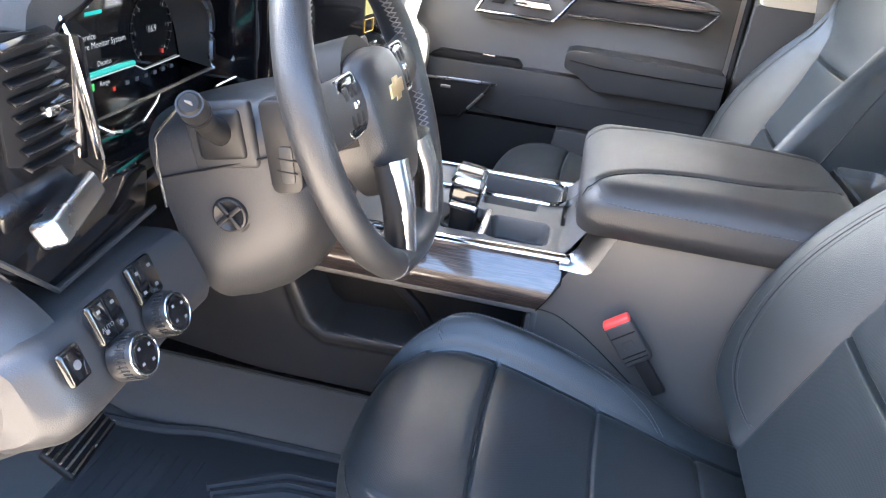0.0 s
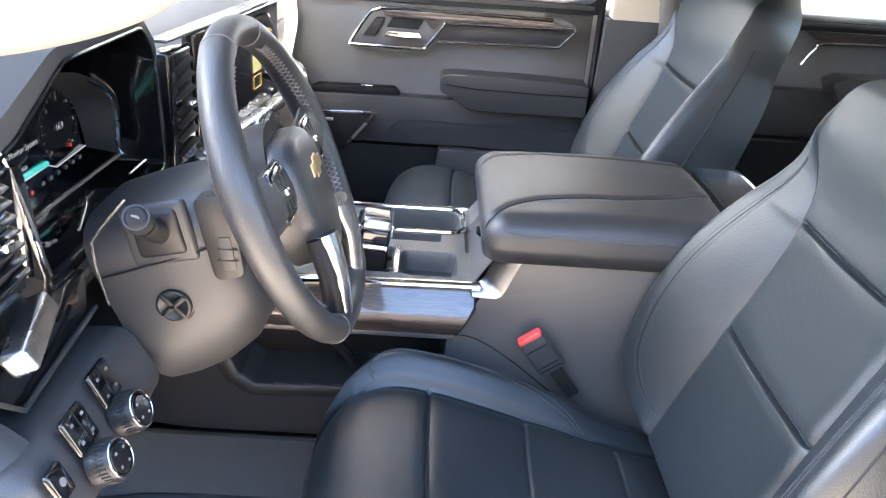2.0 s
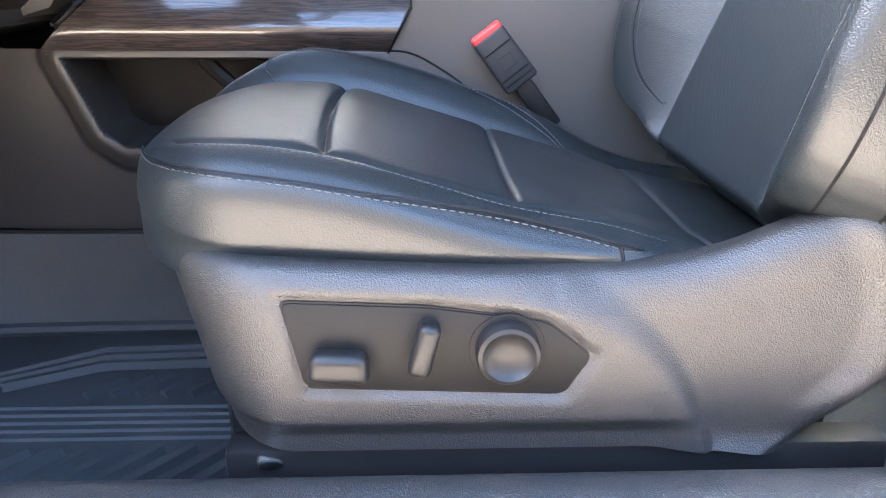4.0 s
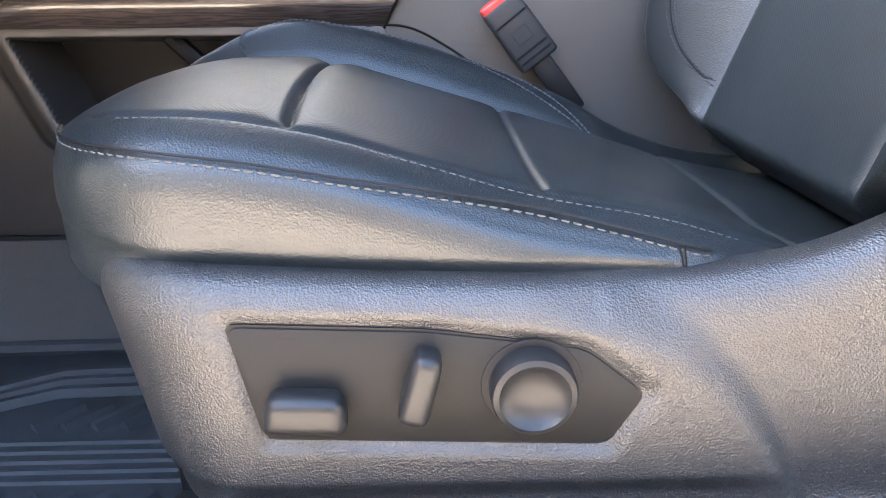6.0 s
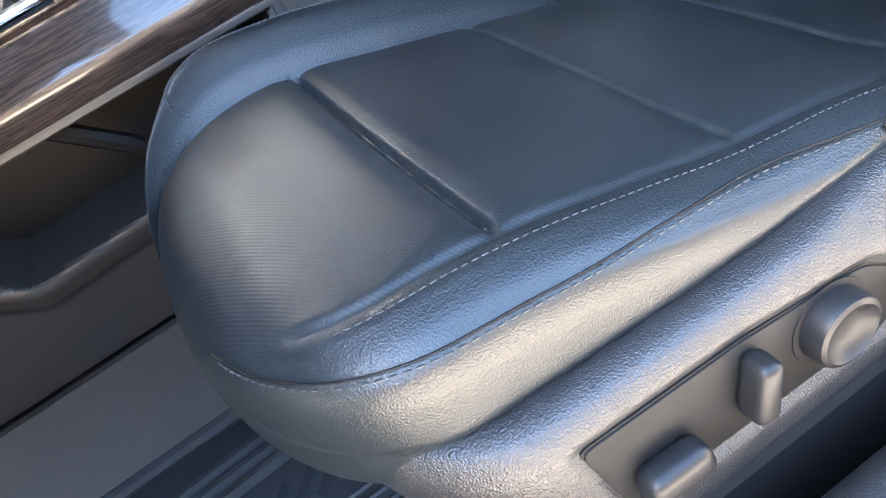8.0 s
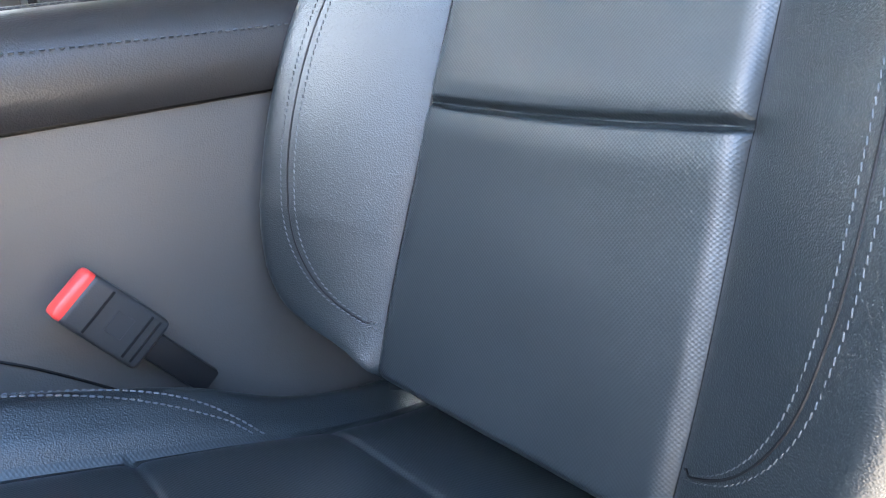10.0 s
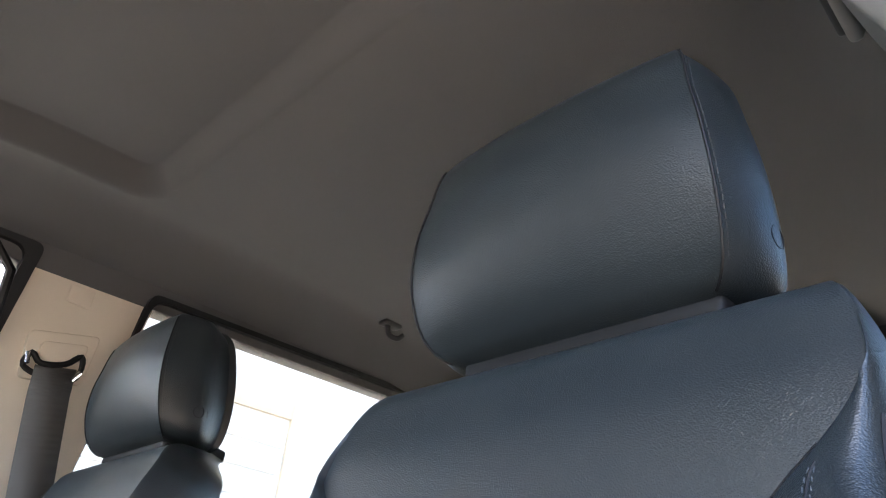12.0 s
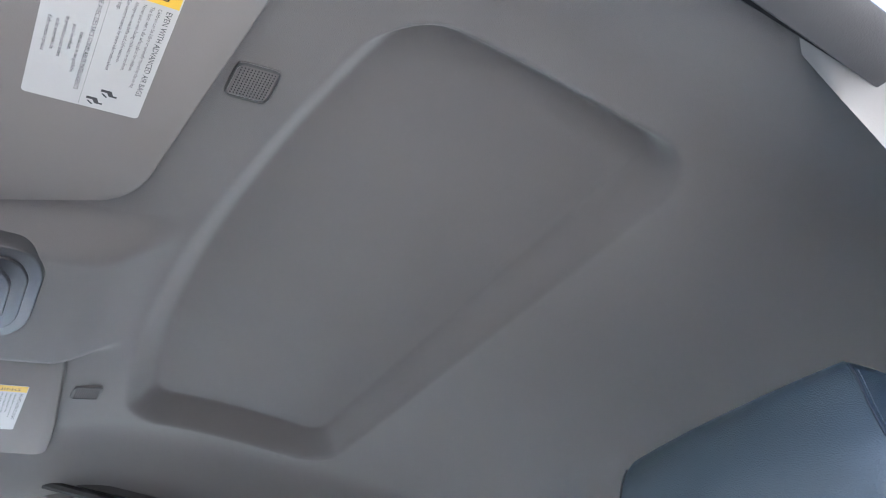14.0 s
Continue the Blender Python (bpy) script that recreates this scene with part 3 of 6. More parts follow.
def back_point(a, t):
    """A point of the backrest at height a; t from -1.6 to 1.6 across: up to 0.6 the insert, to 1 the flat wing, beyond 1 the side wrapping back."""
    s = 1 if t >= 0 else -1
    u = abs(t)
    w = half_w(a)
    sb = min(seam_b(a) * (0.945 if s < 0 else 1.0), w - 0.004)
    cr = crest_c(a)
    top = step01(a, 0.590, 0.69)
    wing = 1 - step01(a, 0.415, 0.435)
    proud = 0.018 * step01(a, 0.45, 0.57)
    roll = min(0.020, 0.3 * (w - sb) + 0.004) if a < 0.55 else 0.020
    low = -0.0045 * wing
    if a < 0.14:
        cr *= min(1.0, max(0.0, (w - roll - sb) / (0.247 - sb)))
    if u <= 0.6:
        b = sb * u / 0.6
        c = low * step01(b, sb - 0.015, sb + 0.004)
    elif u <= 1.0:
        f = (u - 0.6) / 0.4
        b = sb + (max(w - roll, sb + 0.001) - sb) * f
        c = low + (cr - low) * (f + 0.10 * math.sin(math.pi * f))
    elif u <= 1.25:
        f = (u - 1.0) / 0.25 * math.pi / 2
        b0 = max(w - roll, sb + 0.001)
        b = b0 + (w - b0) * math.sin(f)
        c = cr + 0.002 * math.sin(2 * f) - 0.026 * (1 - math.cos(f))
    else:
        f = (u - 1.25) / 0.35
        b = w - 0.016 * f * f
        c = cr - 0.026 - (cr + 0.085) * f
    for sa, depth in ((0.2525, 0.008), (0.4326, 0.008)):
        inside = 1 - step01(b, sb - 0.006, sb + 0.002)
        dip = 0.004 * (1 - (b / 0.15) ** 2) if b < 0.15 else 0
        c -= depth * inside * bell(a - sa + dip, 0.0022)
        c -= 0.35 * depth * inside * bell(a - sa + dip, 0.010)
        c += 0.55 * depth * inside * bell(a - sa + dip, 0.026)
    if a < 0.54 and u < 1.0:
        c -= 0.003 * bell(b - sb, 0.0028) * (1 - step01(a, 0.40, 0.50))
    # the foot of the backrest rolls under, clear of the cushion
    if u < 1.25:
        c -= 0.055 * (1 - step01(a, 0.006, 0.034)) ** 1.8
    c += proud
    c -= 0.085 * top * top * (1.0 if u < 1.25 else max(0.0, 1 - (u - 1.25) / 0.35))
    return BACK_O + BACK_U * a + Vector((0, s * b, 0)) + BACK_N * c


def curve_on(fn, pts, n=8):
    """A smooth line over a surface, with its normals."""
    flat = spline([(p[0], p[1], 0) for p in pts], n)
    e = 0.002
    line, nor = [], []
    for p in flat:
        q = fn(p.x, p.y)
        du, dv = fn(p.x + e, p.y) - q, fn(p.x, p.y + e) - q
        nn = du.cross(dv)
        line.append(q)
        nor.append(nn.normalized())
    return line, nor


def k_of(y):
    """The place along the cushion's profile that lies at y, on its top."""
    n = len(CROSS) - 1
    for i in range(4, n - 2):
        a, b = CROSS[i][0], CROSS[i + 1][0]
        if a <= y <= b:
            return (i + (y - a) / (b - a)) / n
    return 0.5


PANEL_EDGE = [(0.150, 0.2605), (0.25, 0.2560), (0.331, 0.2450), (0.363, 0.2190), (0.345, 0.1895), (0.164, 0.1965)]


def seat(name, label, switches, place):
    """A front seat, its inner side towards +y, built about its centre line."""
    root = thing(name, label, "car seat", group="front seats")
    rows, ks = cushion_rows()
    n = len(ks)
    k_in = min(range(n), key=lambda j: abs(ks[j] - k_of(0.166)))
    k_out = min(range(n), key=lambda j: abs(ks[j] - k_of(-0.180)))
    part("cushion_side", bm_grid([r[: k_out + 1] for r in rows]), LEATHER, root)
    part("cushion_insert", bm_grid([r[k_out : k_in + 1] for r in rows]), INSERT, root, "dark perforated leather seat insert")
    part("cushion_inner_bolster", bm_grid([r[k_in:] for r in rows]), LEATHER, root)
    part("cushion_base", box(0.09, 0.58, -0.19, 0.21, 0.09, 0.20, 0.02), BLACK, root)

    def on_cushion(x, y):
        return cushion_point(x, k_of(y))

    st = []
    for off in (0.0, 0.007):
        st.append(stitches(*curve_on(on_cushion, [(0.085, 0.172 + off), (0.075, 0.190 + off * 0.6), (0.090, 0.206), (0.14, 0.209 - off), (0.24, 0.209 - off), (0.32, 0.203 - off), (0.39, 0.188 - off), (0.425 - off, 0.168)], 10), step=0.0055))
    low = []
    for x in list(np.linspace(0.030, 0.10, 14)) + list(np.linspace(0.11, 0.405, 34)):
        goal = SIDE_SEAM(x)
        lo, hi = 2.0 / (len(CROSS) - 1), 8.0 / (len(CROSS) - 1)
        for _ in range(24):
            mid = (lo + hi) / 2
            p = cushion_point(x, mid)
            lo, hi = (mid, hi) if p.z < goal else (lo, mid)
        low.append(p)
    outward = []
    for i in range(len(low)):
        d = low[min(i + 1, len(low) - 1)] - low[max(i - 1, 0)]
        outward.append((Vector((d.y, -d.x, 0)).normalized() * 0.8 + Vector((0, 0, 0.6))).normalized())
    part("side_seam", tube([p + Vector((0, 0, 0.0040)) for p, nn in zip(low, outward)], 0.0008, 5), BLACK, root)
    tagged(part("side_stitching", stitches(low, outward, step=0.0066, size=0.0046, w=0.0007, lift=0.0008), THREAD, root, "pale contrast stitching", smooth=False), kind="stuff")
    part("end_seam", tube([low[-3] + Vector((0, -0.001, 0.002)), low[-3] + Vector((0.001, -0.004, -0.006)), low[-3] + Vector((0.001, -0.004, -0.014))], 0.0011, 5), BLACK, root)
    tagged(part("insert_stitching", stitches(*curve_on(on_cushion, [(0.085, -0.186), (0.2, -0.186), (0.3, -0.186), (0.43, -0.186)], 12), step=0.0055, size=0.0036, w=0.00032, lift=0.0003), THREAD, root, "pale edge stitching", smooth=False), kind="stuff")
    tagged(part("cushion_stitching", merge(*st), THREAD, root, "pale contrast stitching", smooth=False), kind="stuff")

    # backrest
    avals = sorted(set(np.round(list(np.arange(0.008, 0.085, 0.0025)) + list(np.arange(0.085, 0.56, 0.005)) + list(np.arange(0.56, 0.691, 0.004)) + [c + d for c in (0.2505, 0.4306) for d in np.arange(-0.010, 0.0101, 0.001)], 5)))
    tv = list(np.linspace(-1.6, -1.25, 8)) + list(np.linspace(-1.23, -1.0, 10)) + list(np.linspace(-0.98, -0.62, 24)) + list(np.linspace(-0.6, 0.6, 70)) + list(np.linspace(0.62, 0.98, 24)) + list(np.linspace(1.0, 1.23, 10)) + list(np.linspace(1.25, 1.6, 8))
    grid = [[back_point(a, t) for t in tv] for a in avals]
    i0 = min(range(len(tv)), key=lambda j: abs(tv[j] + 0.6))
    i1 = min(range(len(tv)), key=lambda j: abs(tv[j] - 0.6))
    ia = min(range(len(avals)), key=lambda j: abs(avals[j] - 0.4326))
    part("backrest_insert", bm_grid([r[i0 : i1 + 1] for r in grid[: ia + 1]]), INSERT_BACK, root, "dark perforated leather backrest insert")
    part("backrest_upper_panel", bm_grid([r[i0 : i1 + 1] for r in grid[ia:]]), LEATHER, root)
    part("backrest_outer_wing", bm_grid([r[: i0 + 1] for r in grid]), LEATHER, root)
    part("backrest_inner_wing", bm_grid([r[i1:] for r in grid]), LEATHER, root)
    shell = []
    for a in avals[::4] + [avals[-1]]:
        l, r = back_point(a, -1.6), back_point(a, 1.6)
        shell.append([l.lerp(r, j / 12) - BACK_N * (0.035 * math.sin(math.pi * j / 12)) for j in range(13)])
    part("back_panel", bm_grid(shell), SOFT, root)
    topcap = []
    for j in range(9):
        f = j / 8
        topcap.append([back_point(0.688, t) * (1 - f) + (back_point(0.688, -1.6).lerp(back_point(0.688, 1.6), (i / (len(tv) - 1))) - BACK_N * (0.035 * math.sin(math.pi * i / (len(tv) - 1)))) * f + BACK_U * (0.018 * math.sin(math.pi * f)) for i, t in enumerate(tv)])
    part("backrest_top", bm_grid(topcap), LEATHER, root)

    def on_back(a, t):
        return back_point(a, t)

    st = []
    for s in (1, -1):
        for off in (0.0, 0.045):
            line = [(0.060 + off * 0.15, 0.615), (0.066, 0.70 - off), (0.082, 0.82 - off), (0.115, 0.905 - off), (0.17, 0.945 - off), (0.25, 0.955 - off), (0.34, 0.945 - off), (0.42, 0.925 - off), (0.47, 0.905 - off), (0.505, 0.87 - off)]
            l, nn = curve_on(on_back, [(p[0], s * p[1]) for p in line], 10)
            nn = [v if v.dot(BACK_N) > 0 else -v for v in nn]
            st.append(stitches(l, nn, step=0.0052, size=0.0036, slant=0.0004, w=0.0006 if s > 0 else 0.00030, lift=0.0004 if s > 0 else 0.0003))
        l, nn = curve_on(on_back, [(p[0], s * (p[1] + 0.022)) for p in line], 10)
        part("wing_groove", tube(l, 0.0009, 5, up=(0, 1, 0)), BLACK, root)
    l, _ = curve_on(on_back, [(0.03, -1.24), (0.105, -1.26), (0.184, -1.26), (0.275, -1.25), (0.36, -1.22), (0.45, -1.19), (0.53, -1.15)], 10)
    part("wing_seam", tube(l, 0.0013, 5, up=(0, 1, 0)), BLACK, root)
    for s in (-1, 1):
        for line, q in (([(0.03, 1.37), (0.061, 1.375), (0.16, 1.375), (0.259, 1.365), (0.34, 1.36), (0.45, 1.34), (0.55, 1.32)], 0.0015),):
            l, _ = curve_on(on_back, [(p[0], s * p[1]) for p in line], 10)
            part("wing_seam", tube(l, q, 5, up=(0, 1, 0)), BLACK, root)
    for s in (-1, 1):
        l, _ = curve_on(on_back, [(a, s * 0.603) for a in (0.03, 0.10, 0.2, 0.3, 0.40, 0.46, 0.50, 0.52)], 6)
        part("insert_seam", tube(l, 0.0009, 5, up=(0, 1, 0)), BLACK, root)
    tagged(part("backrest_stitching", merge(*st), THREAD, root, "pale contrast stitching", smooth=False), kind="stuff")

    # head restraint on two posts
    hr = []
    for z, wf, ws, xf, xb, soft in ((0.868, 0.096, 0.112, 0.752, 0.806, 0.0), (0.872, 0.112, 0.130, 0.742, 0.820, 0.0), (0.882, 0.126, 0.143, 0.728, 0.828, 0.2), (0.905, 0.135, 0.149, 0.714, 0.832, 0.5), (0.945, 0.138, 0.149, 0.703, 0.834, 0.9), (0.99, 0.134, 0.145, 0.700, 0.832, 1.0), (1.03, 0.126, 0.138, 0.704, 0.828, 1.0), (1.060, 0.121, 0.132, 0.708, 0.822, 0.8), (1.078, 0.114, 0.124, 0.714, 0.814, 0.5), (1.087, 0.104, 0.112, 0.724, 0.802, 0.25), (1.090, 0.075, 0.08, 0.742, 0.786, 0.0)):
        z = 0.868 + (z - 0.868) * 0.915
        ring = []
        for j in range(17):
            f = -1 + 2 * j / 16
            ring.append((xf - 0.016 * soft * (1 - abs(f) ** 2.2), 0.005 - (wf + 0.004) * f, z))
        for j in range(1, 12):
            f = j / 12
            ring.append((xf + (xb - xf) * f, 0.001 - wf - (ws - wf - 0.002) * math.sin(math.pi * min(1, f / 0.5) / 2) + 0.035 * step01(f, 0.5, 1.0), z))
        for j in range(9):
            f = -1 + 2 * j / 8
            ring.append((xb + 0.008 * (1 - f * f), 0.005 + (ws - 0.026) * f, z))
        for j in range(11, 0, -1):
            f = j / 12
            ring.append((xf + (xb - xf) * f, 0.009 + wf + (ws - wf - 0.002) * math.sin(math.pi * min(1, f / 0.5) / 2) - 0.035 * step01(f, 0.5, 1.0), z))
        hr.append([Vector(p) for p in ring])
    fine = []
    for i in range(len(hr) - 1):
        for j in range(5):
            t = j / 5
            p0, p1, p2, p3 = hr[max(i - 1, 0)], hr[i], hr[i + 1], hr[min(i + 2, len(hr) - 1)]
            fine.append([0.5 * (2 * b + (c - a) * t + (2 * a - 5 * b + 4 * c - d) * t * t + (3 * b - a - 3 * c + d) * t ** 3) for a, b, c, d in zip(p0, p1, p2, p3)])
    fine.append(hr[-1])
    head = part("headrest", bm_grid(fine, close_v=True, cap=True), LEATHER, root)
    for s in (0, 16):
        line = [r[s] + Vector((-0.0005, 0.0015 if s == 0 else -0.0015, 0)) for r in fine[6:-12]]
        part("piping", tube(line, 0.0011, 6, up=(0, 1, 0)), BLACK, head)
        off = Vector((0.006, 0.0006 if s == 0 else -0.0006, 0))
        nn = [Vector((-0.3, 1 if s == 0 else -1, 0)).normalized()] * len(line)
        part("headrest_stitching", stitches([p + off for p in line], nn, step=0.006, w=0.0004, lift=0.0003), THREAD_DARK, head, smooth=False)
    part("headrest_base", rbox(0.070, 0.235, 0.022, 0.006, 3, Matrix.Translation((0.778, 0, 0.864))), BLACK, head)
    for s in (-1, 1):
        part("post", tube([(0.775, s * 0.07, 0.80), (0.772, s * 0.07, 0.88)], 0.007, 12, up=(0, 1, 0)), CHROME, head, "chrome headrest post")
        bt = part("release_button", disc(0.017, 0.006, Matrix.Translation((0.768, 0.005 + s * 0.1425, 0.915)) @ pose(0, 0, 0, -90 * s, 0, 0), 28, 0.002, 0.003), SWITCH, head)
        part("button_cap", disc(0.010, 0.009, Matrix.Translation((0.768, 0.005 + s * 0.1425, 0.915)) @ pose(0, 0, 0, -90 * s, 0, 0), 24, 0.002, 0.002), BLACK, bt)

    # moulded side shield
    rear = curve1([(0.13, 0.560), (0.163, 0.590), (0.192, 0.616), (0.231, 0.641), (0.262, 0.649), (0.291, 0.650), (0.315, 0.645), (0.330, 0.630), (0.340, 0.610)])

    ledge = curve1([(0.0, 0.288), (0.06, 0.283), (0.10, 0.2775), (0.20, 0.266), (0.32, 0.2545), (0.361, 0.242), (0.407, 0.210), (0.435, 0.172), (0.46, 0.120)])

    def inset(x, z):
        """How far the cover lies behind its widest plane."""
        top = SHIELD_TOP(x)
        d = 0.018 * (1 - math.sqrt(max(0.0, 1 - min(1.0, max(0.0, (z - top + 0.036) / 0.036)) ** 2.2)))
        # a raised field round the switches, bounded above and behind by a chamfer
        over = (z - ledge(min(x, 0.46))) * (1.0 if x < 0.34 else 0.62)
        d += 0.010 * step01(over, -0.002, 0.020) * step01(x, 0.30, 0.37)
        d += 0.006 * step01(0.166 - z, -0.004, 0.012) * (1 - step01(x, 0.40, 0.46))
        # shallow dish that holds the switch panel
        hole = sdf_poly(x, z, PANEL_EDGE)
        d += 0.0045 * step01(-hole, -0.010, 0.001)
        ridge = 0.580 - 5.5 * (z - 0.240) ** 2 - (0.35 * (0.205 - z) if z < 0.205 else 0)
        d -= 0.006 * step01(x, ridge - 0.030, ridge - 0.002) * (1 - step01(z, 0.31, 0.335)) * step01(z, 0.15, 0.19)
        d += 0.105 * max(0.0, (x - ridge) / 0.072) ** 2.0 if x > ridge else 0
        return d

    path = []
    for a in np.linspace(74, 0, 34):
        c, q = math.cos(radians(a)), math.sin(radians(a))
        path.append((0.145 - 0.118 * q, -0.246 * c ** 0.8, 0.145 - 0.060 * radians(a), Vector((-q, -c, 0)).normalized()))
    path += [(x, -0.246, x, Vector((0, -1, 0))) for x in np.linspace(0.149, 0.645, 140)]
    rows = []
    for px, py, xn, out in path:
        zt, zl = SHIELD_TOP(xn), 0.142 - 0.010 * step01(xn, 0.45, 0.60)
        u = (px - 0.030) / 0.615
        line = []
        for j in range(84):
            f = j / 83
            z = zl + (zt - zl) * f
            x = px + (0.030 + u * (rear(z) - 0.030) - px) * step01(u, 0.55, 0.75) if u > 0.55 else px
            cant = 0.040 * (1 - step01(xn, 0.05, 0.20)) * (1 - f)
            p = Vector((x + cant, py, z)) - out * inset(x if px > 0.146 else xn, z)
            line.append(tuple(p))
        x, y0, z = line[-1]
        line += [(x - out.x * 0.008, y0 - out.y * 0.008, zt), (x - out.x * 0.020, y0 - out.y * 0.020, zt - 0.002), (x - out.x * 0.030, y0 - out.y * 0.034, zt - 0.012)]
        rows.append(line)
    shield = part("side_shield", bm_grid(rows), SHIELD, root, "grained dark grey plastic seat side cover")
    if switches:
        poly = rounded(PANEL_EDGE, 0.008)
        grow = [((p[0] - 0.255) * 1.016 + 0.255, (p[1] - 0.226) * 1.045 + 0.226) for p in poly]
        part("switch_panel", prism(poly, -0.2435, -0.236, "y", 0.0008), PANEL, shield, "flat charcoal switch panel")
        part("panel_gap", prism(grow, -0.2422, -0.236, "y", 0.0), BLACK, shield)
        part("slide_switch", rbox(0.044, 0.019, 0.022, 0.007, 4, pose(0.189, -0.253, 0.2180, 0, 2, 0), (0.86, 1.0)), SWITCH, shield)
        part("recline_lever", rbox(0.0165, 0.020, 0.040, 0.006, 4, pose(0.247, -0.253, 0.231, 0, 14, 0), (0.9, 1)), SWITCH, shield)
        part("lumbar_ring", disc(0.0262, 0.0010, pose(0.304, -0.2434, 0.2255, 90, 0, 0), 40, 0.0005, 0.0), BLACK, shield)
        part("lumbar_knob", disc(0.0222, 0.015, pose(0.304, -0.2436, 0.2255, 90, 0, 0), 40, 0.004, 0.006), SWITCH, shield)
    part("recliner_cover", rbox(0.036, 0.012, 0.026, 0.005, 3, pose(0.512, -0.205, 0.292, 0, -20, 8)), LEATHER, root, "small stitched cover over the recliner joint")
    part("foot_clip", rbox(0.030, 0.030, 0.010, 0.003, 2, pose(0.135, -0.222, 0.128, 0, 12, 20)), SATIN, root, "bare steel rail clip")
    part("seat_rail", box(0.10, 0.60, -0.235, -0.205, 0.02, 0.14, 0.006), BLACK, root)
    part("seat_rail", box(0.10, 0.60, 0.19, 0.22, 0.02, 0.14, 0.006), BLACK, root)
    part("rail_foot", box(0.095, 0.15, -0.245, -0.20, 0.0, 0.06, 0.008), BLACK, root)
    root.matrix_basis = place
    return root


seat("driver_seat", "dark blue-grey leather power driver seat with pale stitching", True, pose(0, -0.45, 0))
seat("passenger_seat", "dark blue-grey leather passenger seat beside the console", False, Matrix.Translation((0.036, 0.45, 0.033)) @ Matrix.Diagonal((1, -1, 1, 1)))

# ---- centre console ----


console = thing("center_console", "dark centre console with wood and chrome trim", "console")
TRAY = (0.108, 0.207, -0.139, -0.048, 0.018)
CUP = (0.02, 0.212, 0.045, 0.140, 0.028)
SLOT = (0.085, 0.178, -0.002, 0.028, 0.006)
PIT = (0.0, 0.098, -0.135, -0.035, 0.010)


def deck_z(x, y):
    z = 0.462 + 0.055 * step01(x, 0.225, 0.275) - 0.05 * step01(-x, 0.10, 0.30)
    z -= 0.040 * step01(-sdf_rect(x, y, *TRAY), -0.001, 0.008)
    z -= 0.070 * step01(-sdf_rect(x, y, *CUP), -0.001, 0.006)
    z -= 0.035 * step01(-sdf_rect(x, y, *SLOT), -0.001, 0.004)
    z -= 0.022 * step01(-sdf_rect(x, y, *PIT), -0.001, 0.010)
    z -= 0.012 * step01(-sdf_rect(x, y, 0.222, 0.262, -0.045, 0.075, 0.012), -0.001, 0.006)
    return z


part("top_deck", bm_grid([[(x, y, deck_z(x, y)) for y in np.linspace(-0.160, 0.160, 108)] for x in np.linspace(-0.30, 0.285, 150)]), CONSOLE, console, "grey moulded tray and cup holder deck")
POCKET = [(-0.195, 0.362), (-0.155, 0.268), (-0.128, 0.250), (0.20, 0.262), (0.20, 0.362)]


def side_y(x, z):
    d = sdf_poly(x, z, POCKET)
    y = -0.158 - 0.020 * step01(-d, -0.040, -0.006)
    y += 0.100 * step01(-d, -0.002, 0.014)
    y += 0.030 * step01(-x, 0.22, 0.50)
    return y


side_rows = [[(x, side_y(x, z), z) for z in np.linspace(0.134, 0.372, 130)] for x in np.linspace(-0.60, 0.30, 360)]


def side_faces(flange):
    """The side panel without the pocket's flange, or the flange alone."""
    bm = bm_grid(side_rows)
    off = []
    for f in bm.faces:
        c = f.calc_center_median()
        if (0.0 < sdf_poly(c.x, c.z, POCKET) < 0.030) != flange:
            off.append(f)
    bmesh.ops.delete(bm, geom=off, context="FACES")
    return bm


part("side_panel", side_faces(False), DASH, console, "dark grey plastic side panel with an open pocket")
# the rim's paler colour paints in the sky light on its upturned face
part("pocket_flange", side_faces(True), CONSOLE, console, "raised rim of the pocket, coloured paler for the light it catches")
# black sheet standing in for the shade deep in the pocket
part("pocket_liner", box(-0.20, 0.20, -0.086, -0.078, 0.252, 0.366, 0.002), BLACK, console)
part("pocket_strut", tube([(-0.03, -0.150, 0.362), (0.02, -0.140, 0.31), (0.05, -0.135, 0.262)], 0.010, 8), BLACK, console)
part("carpet_edge", tube([(-0.60, -0.168, 0.134), (-0.2, -0.172, 0.134), (0.60, -0.172, 0.134)], 0.004, 6), BLACK, console)
part("far_side_panel", box(-0.60, 0.62, 0.158, 0.170, 0.0, 0.455, 0.004), SOFT, console)
rows = []
for x in list(np.linspace(-0.215, 0.20, 40)) + list(np.linspace(0.2035, 0.2365, 23)):
    z0 = 0.366 + 0.058 * min(1, max(0, (x - 0.206) / 0.029))
    z1 = 0.449 - 0.006 * step01(x, 0.222, 0.2365) - 0.075 * max(0.0, (-0.135 - x) / 0.08)
    row = []
    for z in [z0 + (z1 - z0) * q for q in np.linspace(0, 1, 22)]:
        q = (z - 0.366) / (0.449 - 0.366)
        y = -0.174 - 0.013 * math.sin(math.pi / 2 * min(1, q / 0.42)) + 0.002 * step01(q, 0.36, 0.50)
        y += 0.026 * max(0.0, (q - 0.46) / 0.54) ** 1.15
        row.append((x, y, z))
    rows.append(row)
wood = bm_grid([[(r[0][0], -0.155, r[0][2])] + r + [(r[-1][0], -0.150, r[-1][2])] for r in rows])
part("wood_trim", wood, WOOD, console, "dark open-grain wood trim strip")
part("wood_end", tube([(0.2375, -0.166, 0.443), (0.2378, -0.182, 0.424), (0.222, -0.184, 0.395), (0.207, -0.174, 0.365)], 0.0016, 6), BLACK, console)
